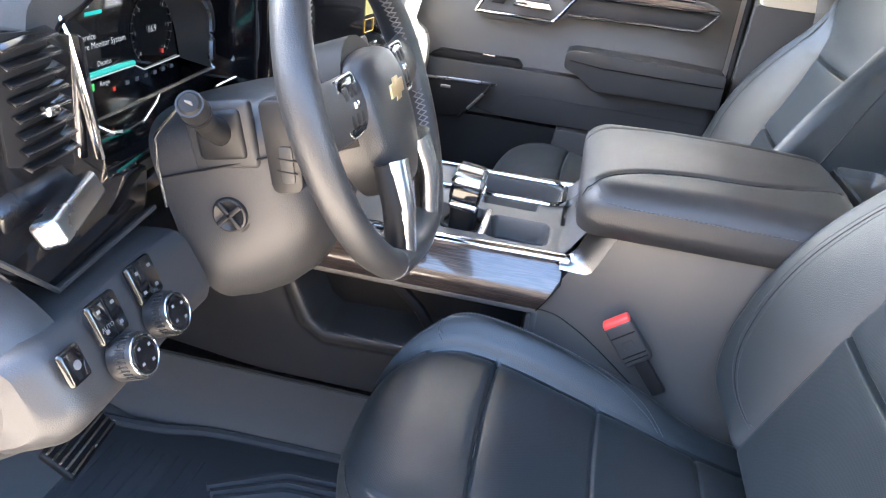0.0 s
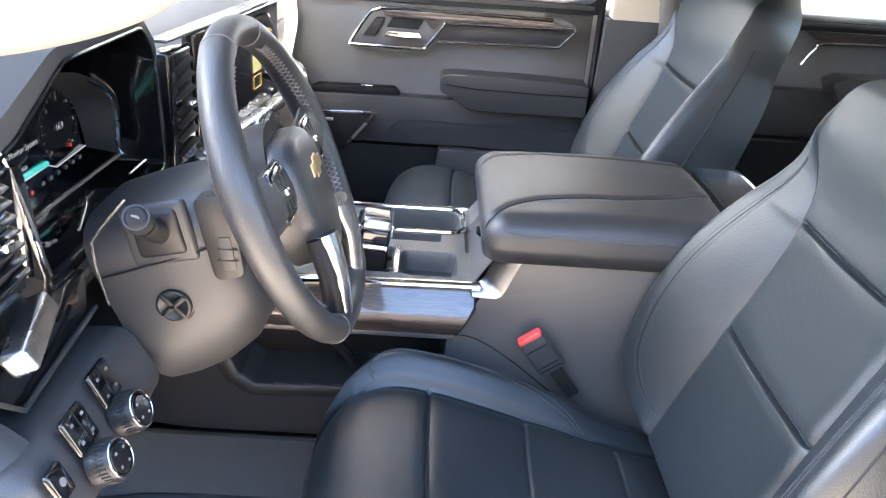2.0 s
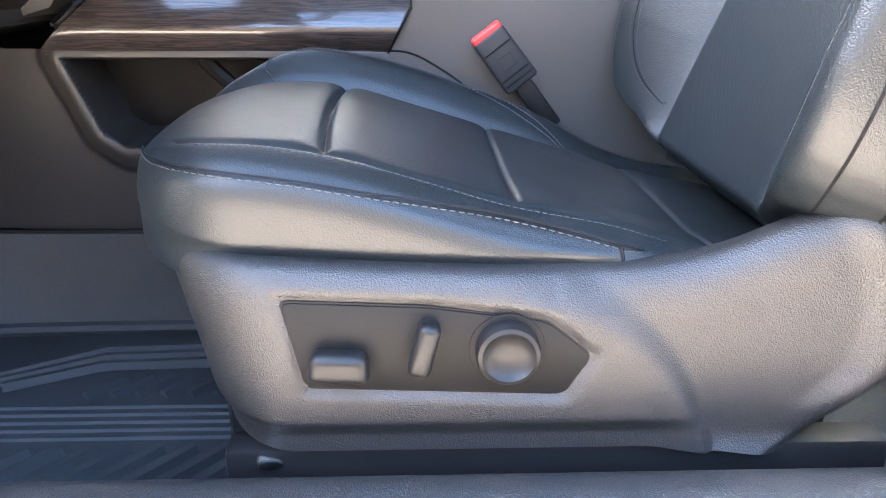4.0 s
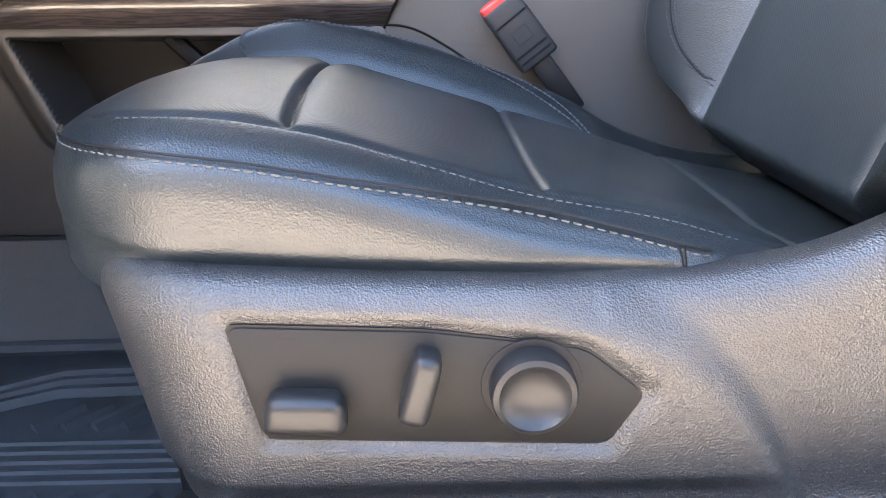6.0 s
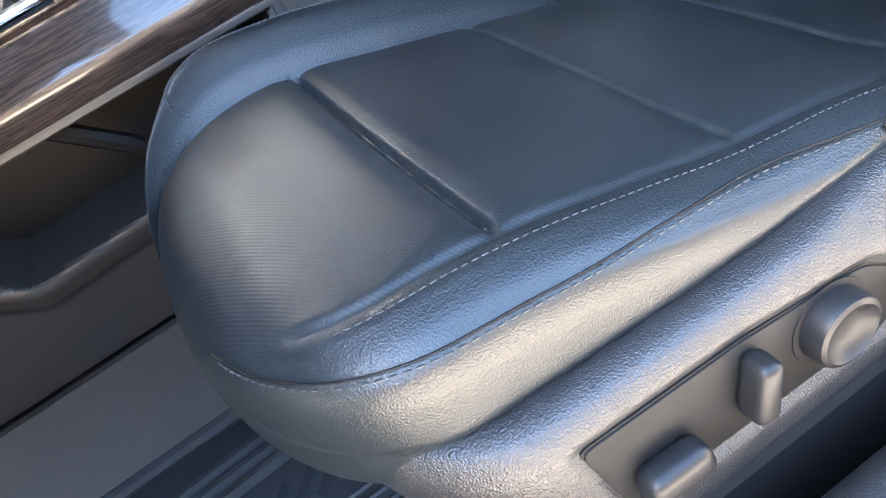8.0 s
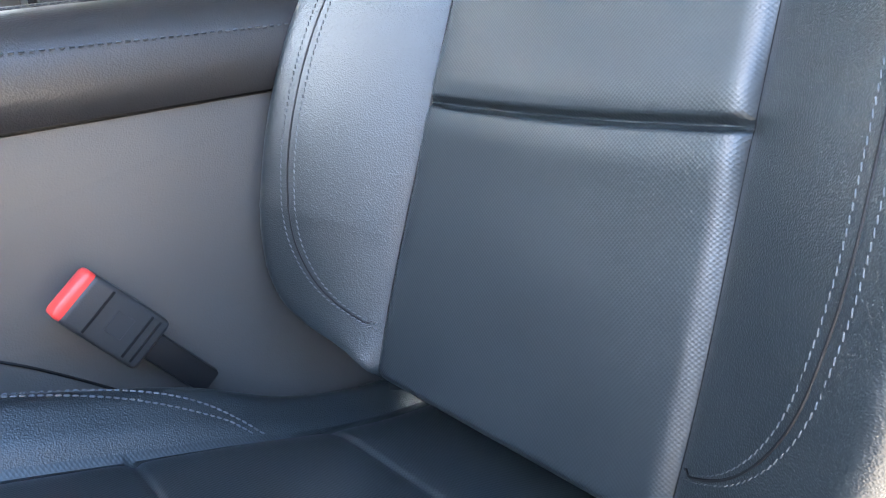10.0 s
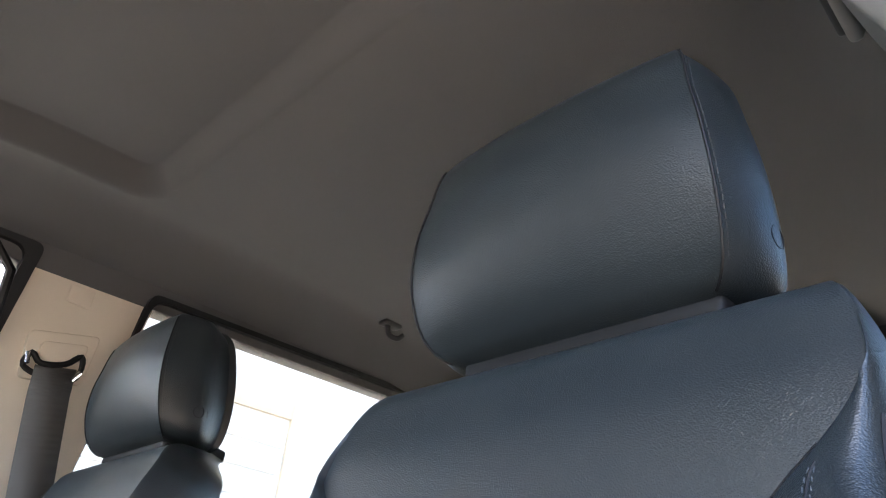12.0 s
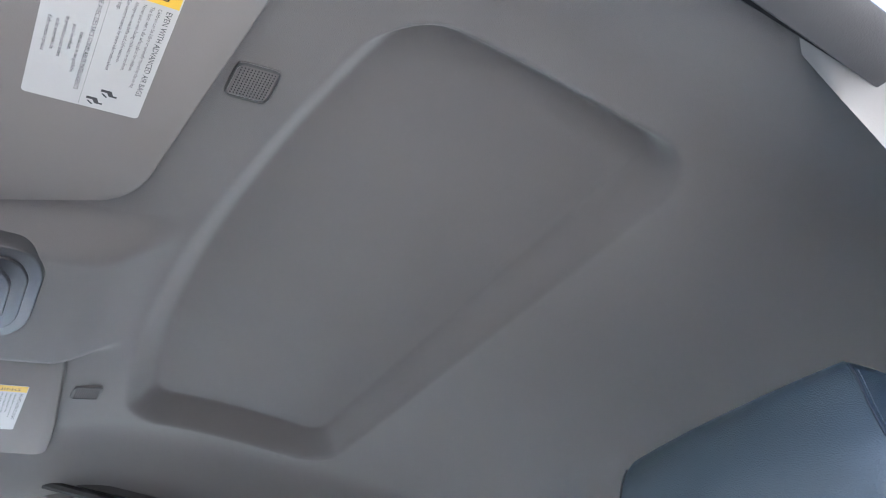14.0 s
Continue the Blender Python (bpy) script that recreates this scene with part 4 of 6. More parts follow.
part("chrome_strip", tube([(-0.20, -0.163, 0.400), (-0.14, -0.163, 0.452), (0.0, -0.164, 0.4565), (0.244, -0.164, 0.4600)], 0.0095, 10, flat=0.75), CHROME, console, "bright chrome edge strip")
inner_edge = spline([(0.228, -0.160, 0.4615), (0.241, -0.158, 0.4655), (0.252, -0.156, 0.478), (0.260, -0.154, 0.498), (0.267, -0.153, 0.517), (0.274, -0.152, 0.537)], 6)
outer_edge = spline([(0.232, -0.1785, 0.4480), (0.258, -0.1790, 0.4470), (0.275, -0.1795, 0.4490), (0.284, -0.1800, 0.462), (0.297, -0.1800, 0.494), (0.310, -0.1800, 0.524)], 6)
rows = []
for p, q in zip(inner_edge, outer_edge):
    rows.append([p + Vector((-0.002, 0.012, -0.010))] + [p.lerp(q, f) + Vector((0, -0.002, 0.0016)) * math.sin(math.pi * f) for f in np.linspace(0, 1, 9)] + [q + Vector((0.0005, 0.002, -0.001)), q + Vector((0.0, 0.010, -0.004))])
part("chrome_corner", bm_grid(rows), BRIGHT, console, "bright chrome corner piece below the lid")
loop = rounded([(-0.06, 0.036), (0.222, 0.036), (0.222, 0.149), (-0.06, 0.149)], 0.030, 8)
part("chrome_ring", tube([(p[0], p[1], 0.464) for p in loop], 0.0052, 8, closed=True), CHROME, console, "chrome rim of the cup holder")
part("chrome_strip", tube([(-0.20, 0.160, 0.445), (0.0, 0.160, 0.458), (0.238, 0.160, 0.462)], 0.006, 8), CHROME, console)
part("cup_divider", box(0.098, 0.110, 0.046, 0.100, 0.40, 0.445, 0.005), BLACK, console)
part("tray_liner", box(0.122, 0.20, -0.130, -0.056, 0.4245, 0.4275, 0.001), RUBBER, console, "dark rubber tray liner")
part("tray_strip", box(0.098, 0.107, -0.140, -0.036, 0.455, 0.4655, 0.001), SATIN, console)
part("charge_port", rbox(0.006, 0.030, 0.012, 0.002, 2, pose(0.247, 0.012, 0.481, 0, -48, 0)), BLACK, console)
part("body", prism(rounded([(0.195, 0.04), (0.70, 0.04), (0.74, 0.30), (0.72, 0.55), (0.62, 0.57), (0.62, 0.512), (0.306, 0.512), (0.276, 0.450), (0.246, 0.446), (0.236, 0.425), (0.207, 0.364), (0.195, 0.36)], 0.004), -0.176, 0.176, "y", 0.012, 4), CONSOLE, console, "grey moulded console body")
part("lower_seam", tube(spline([(0.163, -0.1765, 0.364), (0.198, -0.1765, 0.372), (0.236, -0.1765, 0.370), (0.276, -0.1765, 0.350), (0.317, -0.1765, 0.321), (0.38, -0.1765, 0.27)], 6), 0.0013, 5), BLACK, console)

# padded lid
near_seam = curve1([(0.236, -0.172), (0.255, -0.160), (0.285, -0.132), (0.32, -0.112), (0.37, -0.099), (0.506, -0.084), (0.56, -0.066), (0.608, -0.042), (0.65, -0.030)])
far_seam = curve1([(0.236, 0.080), (0.26, 0.102), (0.30, 0.118), (0.45, 0.124), (0.65, 0.120)])
rows = []
for i, x in enumerate(list(np.linspace(0.0, 1.0, 13) ** 2 * 0.045 + 0.238) + list(np.linspace(0.29, 0.60, 50)) + list(0.645 - np.linspace(1.0, 0.0, 10) ** 2 * 0.035)):
    e = min(1.0, math.sqrt(max(0.0, 1 - max(0.0, (0.283 - x) / 0.045) ** 2)))
    e2 = min(1.0, math.sqrt(max(0.0, 1 - max(0.0, (x - 0.610) / 0.035) ** 2)))
    k = 0.25 + 0.75 * min(e, 0.3 + 0.7 * e2)
    hw = 0.195 - 0.030 * (1 - e) - 0.01 * (1 - e2)
    zt = 0.573 + 0.033 * k + 0.006 * math.sin(math.pi * min(1, max(0, (x - 0.24) / 0.40)))
    zb = 0.529 + 0.030 * (1 - min(e, e2)) ** 2
    row = []
    for q in np.linspace(0, 1, 90):
        t = -1 + 2 * q
        a = abs(t)
        if a < 0.72:
            y = t / 0.72 * (hw - 0.045)
            z = zt + 0.004 * (1 - (t / 0.72) ** 2)
        elif a < 0.90:
            f = (a - 0.72) / 0.18 * math.pi / 2
            y = math.copysign(hw - 0.045 + 0.045 * math.sin(f), t)
            z = zt - (zt - 0.562) * (1 - math.cos(f))
        else:
            f = (a - 0.90) / 0.10
            y = math.copysign(hw - 0.012 * f * f, t)
            z = 0.562 + (zb - 0.562) * f
        z -= 0.012
        y = y if y < 0 else y * 0.90
        z -= 0.0040 * (bell(y - near_seam(x), 0.0032) + bell(y - far_seam(x), 0.0032))
        z -= 0.0022 * step01(near_seam(x) - y, 0.0, 0.006)
        if 0.88 < a < 0.95:
            y -= math.copysign(0.0025 * bell(z - 0.556, 0.003), y)
        row.append((x, y, z))
    rows.append(row)
lid = part("lid", bm_grid(rows, cap=True), HIDE, console, "padded dark leather armrest lid")
part("lid_gap", box(0.262, 0.63, -0.174, 0.174, 0.509, 0.534, 0.003), BLACK, console)
for seam in (near_seam, far_seam):
    line, beside = [], []
    for r in rows[4:-6]:
        x = r[0][0]
        for goal, put in ((seam(x), line), (seam(x) - 0.0065, beside)):
            k = min(range(len(r)), key=lambda m: abs(r[m][1] - goal) + (0 if r[m][2] > 0.556 else 1))
            put.append(Vector((x, goal, r[k][2] + 0.0006)))
    part("lid_seam", tube(line, 0.0012, 5), BLACK, lid)
    if seam is near_seam:
        part("lid_top_stitching", stitches(beside, [Vector((0, -0.2, 1)).normalized()] * len(beside), step=0.0055, w=0.0006, lift=0.0012), THREAD, lid, "pale lid stitching", smooth=False)
ln = spline([(0.249, -0.161, 0.574), (0.272, -0.1865, 0.572), (0.31, -0.1932, 0.569), (0.45, -0.1935, 0.567), (0.60, -0.1937, 0.566)], 8)
part("lid_stitching", stitches(ln, [Vector((0, -1, 0.1))] * len(ln), step=0.0066, w=0.0010), THREAD, lid, "pale lid stitching", smooth=False)
binpoly = rounded([(0.652, -0.10), (0.745, -0.10), (0.745, 0.14), (0.652, 0.14)], 0.02, 5)
binin = [((p[0] - 0.70) * 0.86 + 0.70, (p[1] - 0.02) * 0.92 + 0.02) for p in binpoly]
rb = part("rear_bin", box(0.645, 0.76, -0.165, 0.165, 0.40, 0.572, 0.012), DASH, console)
part("bin_rim", ring_frame(binpoly, binin, 0.566, 0.590, "z"), CHROME, rb, "bright rim of the rear bin")
part("bin_floor", prism(binin, 0.571, 0.5745, "z", 0), BLACK, rb)

# gear selector
shifter = thing("gear_selector", "black gear selector with a chrome framed grip", "gear lever")
part("stem", rbox(0.040, 0.046, 0.085, 0.010, 4, Matrix.Translation((0.064, -0.075, 0.452)), (1.1, 1.1)), BLACK, shifter)
part("grip_band", rbox(0.050, 0.056, 0.016, 0.006, 4, pose(0.064, -0.075, 0.487, 0, 6, 0)), CHROME, shifter, "chrome band of the selector")
part("grip_body", rbox(0.051, 0.057, 0.032, 0.008, 4, pose(0.065, -0.075, 0.506, 0, 6, 0)), GLOSS, shifter, "gloss black selector body")
grip = part("grip", rbox(0.055, 0.062, 0.026, 0.010, 5, pose(0.067, -0.075, 0.530, 0, 6, 0), (0.92, 0.94)), SATIN, shifter, "satin selector cap")
part("grip_cap", rbox(0.042, 0.048, 0.006, 0.0025, 3, pose(0.068, -0.075, 0.5425, 0, 6, 0)), GLOSS, grip, "gloss black selector face")
part("release_key", rbox(0.006, 0.022, 0.018, 0.003, 2, pose(0.092, -0.075, 0.510, 0, 6, 0)), CHROME, grip)
part("boot_ring", tube([(0.064 + 0.034 * math.cos(a), -0.075 + 0.038 * math.sin(a), 0.446) for a in np.linspace(0, 2 * math.pi, 24, endpoint=False)], 0.004, 6, closed=True), BLACK, shifter)

# seat belt buckles
def buckle(at, tilt):
    b = thing("seat_belt_buckle", "black seat belt buckle with a red button", "belt buckle")
    part("housing", rbox(0.046, 0.022, 0.076, 0.005, 3, None, (0.94, 0.96)), SOFT, b)
    part("maker_mark", rbox(0.018, 0.0010, 0.016, 0.0004, 1, Matrix.Translation((0.0, -0.0110, -0.002))), SOFT, b)
    part("button", rbox(0.042, 0.0185, 0.018, 0.004, 3, Matrix.Translation((0, 0, 0.0345))), RED, b, "red release button")
    for i in range(3):
        part("rib", rbox(0.038, 0.003, 0.002, 0.0008, 2, Matrix.Translation((0.0, -0.0106, (0.018, -0.020, -0.028)[i]))), BLACK, b)
    part("stalk", rbox(0.024, 0.010, 0.080, 0.004, 2, Matrix.Translation((0, 0.001, -0.068))), SWITCH, b)
    b.matrix_basis = Matrix.Translation(at) @ pose(0, 0, 0, 4, tilt, 0)
    return b


buckle((0.352, -0.206, 0.366), -38)

# ---- dashboard ----
dash = thing("dashboard", "dark grey dashboard with gloss black and silver trim", "dashboard")
PROFILE = [(-0.86, 0.795), (-0.70, 0.836), (-0.52, 0.846), (-0.36, 0.842), (-0.285, 0.832), (-0.245, 0.812), (-0.232, 0.785), (-0.226, 0.72), (-0.236, 0.66), (-0.240, 0.625), (-0.212, 0.600), (-0.200, 0.560), (-0.205, 0.500), (-0.235, 0.455), (-0.32, 0.40), (-0.42, 0.36), (-0.86, 0.36)]
prof = [Vector((p[0], 0, p[1])) for p in PROFILE]
prof = spline(prof, 5)
rows = []
for y in list(np.linspace(-0.235, 0.72, 30)) + [0.745, 0.76, 0.768]:
    k = 1.0 - 0.25 * step01(y, 0.72, 0.775)
    bow = 0.02 * step01(y, 0.25, 0.70)
    rows.append([(p.x + bow * (1 if p.x > -0.5 else 0) - 0.05 * (1 - k), y, 0.6 + (p.z - 0.6) * k) for p in prof])
part("passenger_panel", bm_grid(rows, cap=True), DOORTRIM, dash, "grey moulded passenger dashboard")
rows = []
for y in np.linspace(-0.775, -0.235, 24):
    drop = 0.045 * step01(-y, 0.60, 0.775)
    rows.append([(x, y, z - drop) for x, z in ((-0.86, 0.70), (-0.86, 0.795), (-0.70, 0.835), (-0.55, 0.842), (-0.47, 0.840), (-0.435, 0.832), (-0.425, 0.80), (-0.425, 0.60), (-0.43, 0.45))])
part("driver_pad", bm_grid(rows, cap=True), PAD, dash, "grey soft dashboard top")
part("pad_seam", tube([(-0.232, 0.26, 0.742), (-0.214, 0.50, 0.748), (-0.212, 0.74, 0.740)], 0.003, 6), SATIN, dash)
part("glove_box", prism(rounded([(0.27, 0.47), (0.74, 0.47), (0.74, 0.60), (0.27, 0.60)], 0.02), -0.215, -0.188, "x", 0.006), DASH, dash, "grey glove box door")
part("stack_body", box(-0.40, -0.235, -0.26, 0.26, 0.40, 0.80, 0.01), SOFT, dash)
part("stack_foot", prism([(-0.40, 0.36), (-0.20, 0.42), (-0.17, 0.46), (-0.20, 0.56), (-0.235, 0.62), (-0.40, 0.62)], -0.17, 0.20, "y", 0.008), SOFT, dash)


M_STACK = Matrix.Translation((-0.224, -0.24, 0)) @ pose(0, 0, 0, 0, 0, -5.8)
bz = part("screen_bezel", rbox(0.022, 0.400, 0.180, 0.006, 3, M_STACK @ Matrix.Translation((0.004, 0.292, 0.745))), GLOSS, dash, "gloss black touch screen")
part("screen_edge", rbox(0.026, 0.44, 0.006, 0.002, 2, M_STACK @ Matrix.Translation((0.004, 0.218, 0.8375))), SATIN, dash, "thin silver edge above the screen")
part("map_tile", rbox(0.002, 0.042, 0.075, 0.0005, 1, M_STACK @ Matrix.Translation((0.0155, 0.358, 0.762))), LIT_MAP, bz, "yellow lit map tile")
part("map_pin", rbox(0.002, 0.020, 0.012, 0.0005, 1, M_STACK @ Matrix.Translation((0.0165, 0.358, 0.790))), LIT_RED, bz)
part("map_caption", tube([M_STACK @ Vector((0.0157, 0.358 + p[0], 0.706 + p[1])) for p in ((-0.020, -0.011), (0.020, -0.011), (0.020, 0.011), (-0.020, 0.011))], 0.0008, 4, closed=True), LIT_AMBER, bz)
for i in range(5):
    part("icon_bar", rbox(0.0015, 0.012, 0.003, 0.0004, 1, M_STACK @ Matrix.Translation((0.0155, 0.26 + 0.045 * i, 0.672))), LIT_WHITE, bz)
part("needle_arc", tube([(M_STACK @ Vector((0.016, 0.425 + 0.030 * math.cos(a), 0.755 + 0.034 * math.sin(a)))) for a in np.linspace(0.9, 2.2, 9)], 0.0016, 5), LIT_AMBER, bz)
part("silver_bar", rbox(0.034, 0.400, 0.020, 0.006, 3, M_STACK @ Matrix.Translation((0.018, 0.265, 0.650)) @ pose(0, 0, 0, -2, 0, 0)), SATIN, dash, "satin silver bar below the screen")
bt = part("button_row", rbox(0.030, 0.30, 0.032, 0.006, 3, M_STACK @ Matrix.Translation((0.020, 0.285, 0.618))), GLOSS, dash)
for i in range(7):
    part("button", rbox(0.008, 0.034, 0.018, 0.003, 2, M_STACK @ Matrix.Translation((0.036, 0.165 + 0.04 * i, 0.621))), SATIN if i in (2, 5) else SWITCH, bt)
part("volume_knob", disc(0.019, 0.022, M_STACK @ Matrix.Translation((0.018, 0.30, 0.640)) @ pose(0, 0, 0, 0, 90, 0), 28, 0.003, 0.002), SATIN, dash)
cv = part("vent_housing", rbox(0.03, 0.075, 0.165, 0.006, 3, M_STACK @ Matrix.Translation((-0.002, 0.045, 0.738))), GLOSS, dash)
for i in range(7):
    part("slat", rbox(0.014, 0.056, 0.003, 0.001, 2, M_STACK @ pose(0.014, 0.045, 0.680 + i * 0.020, 10, 18, 0)), BLACK, cv)
part("slider", rbox(0.010, 0.018, 0.010, 0.003, 3, M_STACK @ pose(0.024, 0.045, 0.742)), CHROME, cv, "chrome vent slider")
part("vent_foot", rbox(0.04, 0.085, 0.018, 0.005, 3, M_STACK @ Matrix.Translation((0.006, 0.040, 0.640))), SATIN, dash)

# instrument binnacle
HOOD = [(-0.700, 0.790), (-0.690, 0.833), (-0.641, 0.843), (-0.535, 0.882), (-0.300, 0.880), (-0.258, 0.840), (-0.256, 0.655), (-0.600, 0.640), (-0.690, 0.690)]
HIN = [(-0.668, 0.790), (-0.656, 0.813), (-0.632, 0.817), (-0.515, 0.868), (-0.306, 0.866), (-0.272, 0.830), (-0.268, 0.672), (-0.600, 0.656), (-0.668, 0.700)]
HOOD, HIN = rounded(HOOD, 0.012, 4), rounded(HIN, 0.012, 4)
part("binnacle_hood", ring_frame(HOOD, HIN, -0.42, -0.218, "x"), PAD, dash, "soft grey instrument hood")
inner = [((p[0] + 0.46) * 0.996 - 0.46, (p[1] - 0.755) * 0.985 + 0.755) for p in HIN]
part("hood_lining", bm_grid([[(x, p[0], p[1]) for p in inner] for x in (-0.40, -0.219)], close_v=True), GLOSS, dash, "gloss black hood lining")
part("hood_lip", tube([(-0.2175, p[0], p[1]) for p in HIN], 0.0026, 6, closed=True), GLOSS, dash)
part("binnacle_back", prism(HOOD, -0.42, -0.405, "x", 0), BLACK, dash)
SCR = rounded([(-0.580, 0.665), (-0.300, 0.662), (-0.292, 0.740), (-0.330, 0.800), (-0.430, 0.822), (-0.580, 0.800)], 0.012, 4)
part("binnacle_floor", prism([(-0.39, 0.675), (-0.305, 0.668), (-0.225, 0.662), (-0.225, 0.652), (-0.39, 0.652)], -0.64, -0.268, "y", 0.002), GLOSS, dash)
scr = part("cluster_screen", prism(SCR, -0.325, -0.306, "x", 0.002), GLOSS, dash, "lit digital instrument screen")
a_in = spline([(-0.3055, -0.440, 0.814), (-0.3055, -0.385, 0.806), (-0.3055, -0.338, 0.782), (-0.3055, -0.316, 0.750), (-0.3055, -0.303, 0.705)], 6)
a_out = spline([(-0.262, -0.450, 0.838), (-0.262, -0.390, 0.824), (-0.262, -0.330, 0.795), (-0.262, -0.302, 0.765), (-0.262, -0.300, 0.698)], 6)
part("screen_arch", bm_grid([[a.lerp(b, q) for q in np.linspace(0, 1, 6)] for a, b in zip(a_in, a_out)]), DASH, dash, "grey arch beside the instrument screen")
part("arch_edge", tube(a_out[8:], 0.0042, 8, flat=1.5), CHROME, dash, "bright edge of the screen arch")
part("arch_foot", tube([(-0.262, -0.300, 0.698), (-0.285, -0.40, 0.682), (-0.300, -0.50, 0.672)], 0.003, 6), SATIN, dash)


def on_screen(y, z, x=-0.3050):
    """Where print lies on the instrument screen, read from the driver's place."""
    return Matrix.Translation((x, y, z)) @ Matrix(((0, 0, 1, 0), (1, 0, 0, 0), (0, 1, 0, 0), (0, 0, 0, 1)))


XS = -0.3052
part("white_line", tube([(XS, -0.502, 0.716), (XS, -0.408, 0.7155), (XS, -0.388, 0.7065), (XS, -0.305, 0.708)], 0.0008, 5), LIT_WHITE, scr)
part("teal_line", tube([(XS, -0.502, 0.7205), (XS, -0.440, 0.7205), (XS, -0.410, 0.7190)], 0.0032, 6), LIT_TEAL, scr, "teal lit line")
writing("Service\nTire Monitor System", 0.0100, on_screen(-0.508, 0.758), LIT_WHITE, scr)
writing("Dismiss", 0.0085, on_screen(-0.480, 0.7275), LIT_WHITE, scr)
writing("Range", 0.0075, on_screen(-0.478, 0.7055), LIT_WHITE, scr)
writing("16.9", 0.0115, on_screen(-0.367, 0.748), LIT_WHITE, scr, align="CENTER")
part("icon_green", rbox(0.001, 0.007, 0.008, 0.0003, 1, Matrix.Translation((XS, -0.492, 0.707))), LIT_GREEN, scr)
part("icon_red", rbox(0.001, 0.0045, 0.0045, 0.0003, 1, Matrix.Translation((XS, -0.452, 0.697))), LIT_RED, scr)
part("icon_red", rbox(0.001, 0.004, 0.005, 0.0003, 1, Matrix.Translation((XS, -0.345, 0.7215))), LIT_RED, scr)
for i in range(6):
    part("icon_bar", rbox(0.001, 0.007, 0.0045, 0.0003, 1, Matrix.Translation((XS, -0.425 + 0.020 * i, 0.6985))), ICON, scr)
part("truck_icon", rbox(0.001, 0.010, 0.018, 0.004, 2, Matrix.Translation((XS, -0.492, 0.800))), LIT_WHITE, scr)
part("teal_tab", rbox(0.001, 0.030, 0.004, 0.0003, 1, Matrix.Translation((XS, -0.480, 0.785))), LIT_TEAL, scr)
DY, DZ = -0.367, 0.752
part("dial_ring", tube([(XS, DY + 0.045 * math.cos(a), DZ + 0.043 * math.sin(a)) for a in np.linspace(-0.9, math.pi + 0.9, 36)], 0.0004, 5), SWITCH, scr)
for i in range(7):
    a = math.pi + 0.75 - i * (math.pi + 1.5) / 6
    writing(str(i), 0.0062, on_screen(DY + 0.037 * math.cos(a), DZ - 0.003 + 0.036 * math.sin(a)), LIT_WHITE, scr, align="CENTER")
for i in range(19):
    a = math.pi + 0.75 - i * (math.pi + 1.5) / 18
    part("dial_tick", rbox(0.0008, 0.0045, 0.0009, 0.0002, 1, Matrix.Translation((XS, DY + 0.0435 * math.cos(a), DZ + 0.0415 * math.sin(a))) @ pose(0, 0, 0, math.degrees(a), 0, 0)), ICON, scr)

# outer vent and gloss panel at the door side
GL = rounded([(-0.775, 0.745), (-0.785, 0.655), (-0.708, 0.588), (-0.550, 0.608), (-0.545, 0.655), (-0.612, 0.660), (-0.632, 0.800), (-0.745, 0.822)], 0.008, 3)
part("gloss_panel", prism(GL, -0.275, -0.212, "x", 0.003), GLOSS, dash, "gloss black panel round the outer vent")
vent = part("outer_vent", prism(rounded([(-0.742, 0.715), (-0.662, 0.692), (-0.684, 0.812), (-0.746, 0.818)], 0.004), -0.214, -0.2095, "x", 0.001), BLACK, dash)
for i in range(8):
    part("slat", rbox(0.013, 0.062, 0.0030, 0.001, 2, pose(-0.207, -0.703 - 0.0022 * (i - 3.5), 0.712 + 0.0140 * i, 4, 22, 0)), GLOSS, vent)
part("slider", rbox(0.010, 0.015, 0.009, 0.003, 3, pose(-0.195, -0.706, 0.755)), CHROME, vent, "chrome vent slider")
part("trim_blade", tube([(-0.222, -0.652, 0.816), (-0.216, -0.650, 0.800), (-0.208, -0.642, 0.740), (-0.204, -0.634, 0.690)], 0.0032, 8, up=(1, 0, 0), flat=1.5), CHROME, dash, "bright trim blade beside the instruments")
part("silver_bar", rbox(0.026, 0.088, 0.025, 0.005, 3, pose(-0.192, -0.700, 0.668, 0, -25, 0) @ pose(0, 0, 0, 13, 0, 8)), SATIN, dash, "satin silver bar below the outer vent")
part("gloss_edge", tube([(-0.210, -0.775, 0.745), (-0.208, -0.784, 0.66), (-0.206, -0.708, 0.589), (-0.204, -0.550, 0.609)], 0.003, 6), DASH, dash)
part("knee_strip", tube([(-0.240, -0.585, 0.700), (-0.238, -0.565, 0.688), (-0.236, -0.550, 0.686)], 0.0028, 6), SATIN, dash)
part("knee_strip", tube([(-0.205, -0.560, 0.705), (-0.214, -0.520, 0.714), (-0.222, -0.500, 0.716)], 0.0018, 6), SATIN, dash)
part("knee_strip", tube([(-0.235, -0.345, 0.688), (-0.232, -0.295, 0.690)], 0.0020, 6), SATIN, dash)
part("knee_plate", prism(rounded([(-0.62, 0.600), (-0.35, 0.600), (-0.30, 0.655), (-0.62, 0.655)], 0.01, 3), -0.29, -0.24, "x", 0.004), GLOSS, dash)

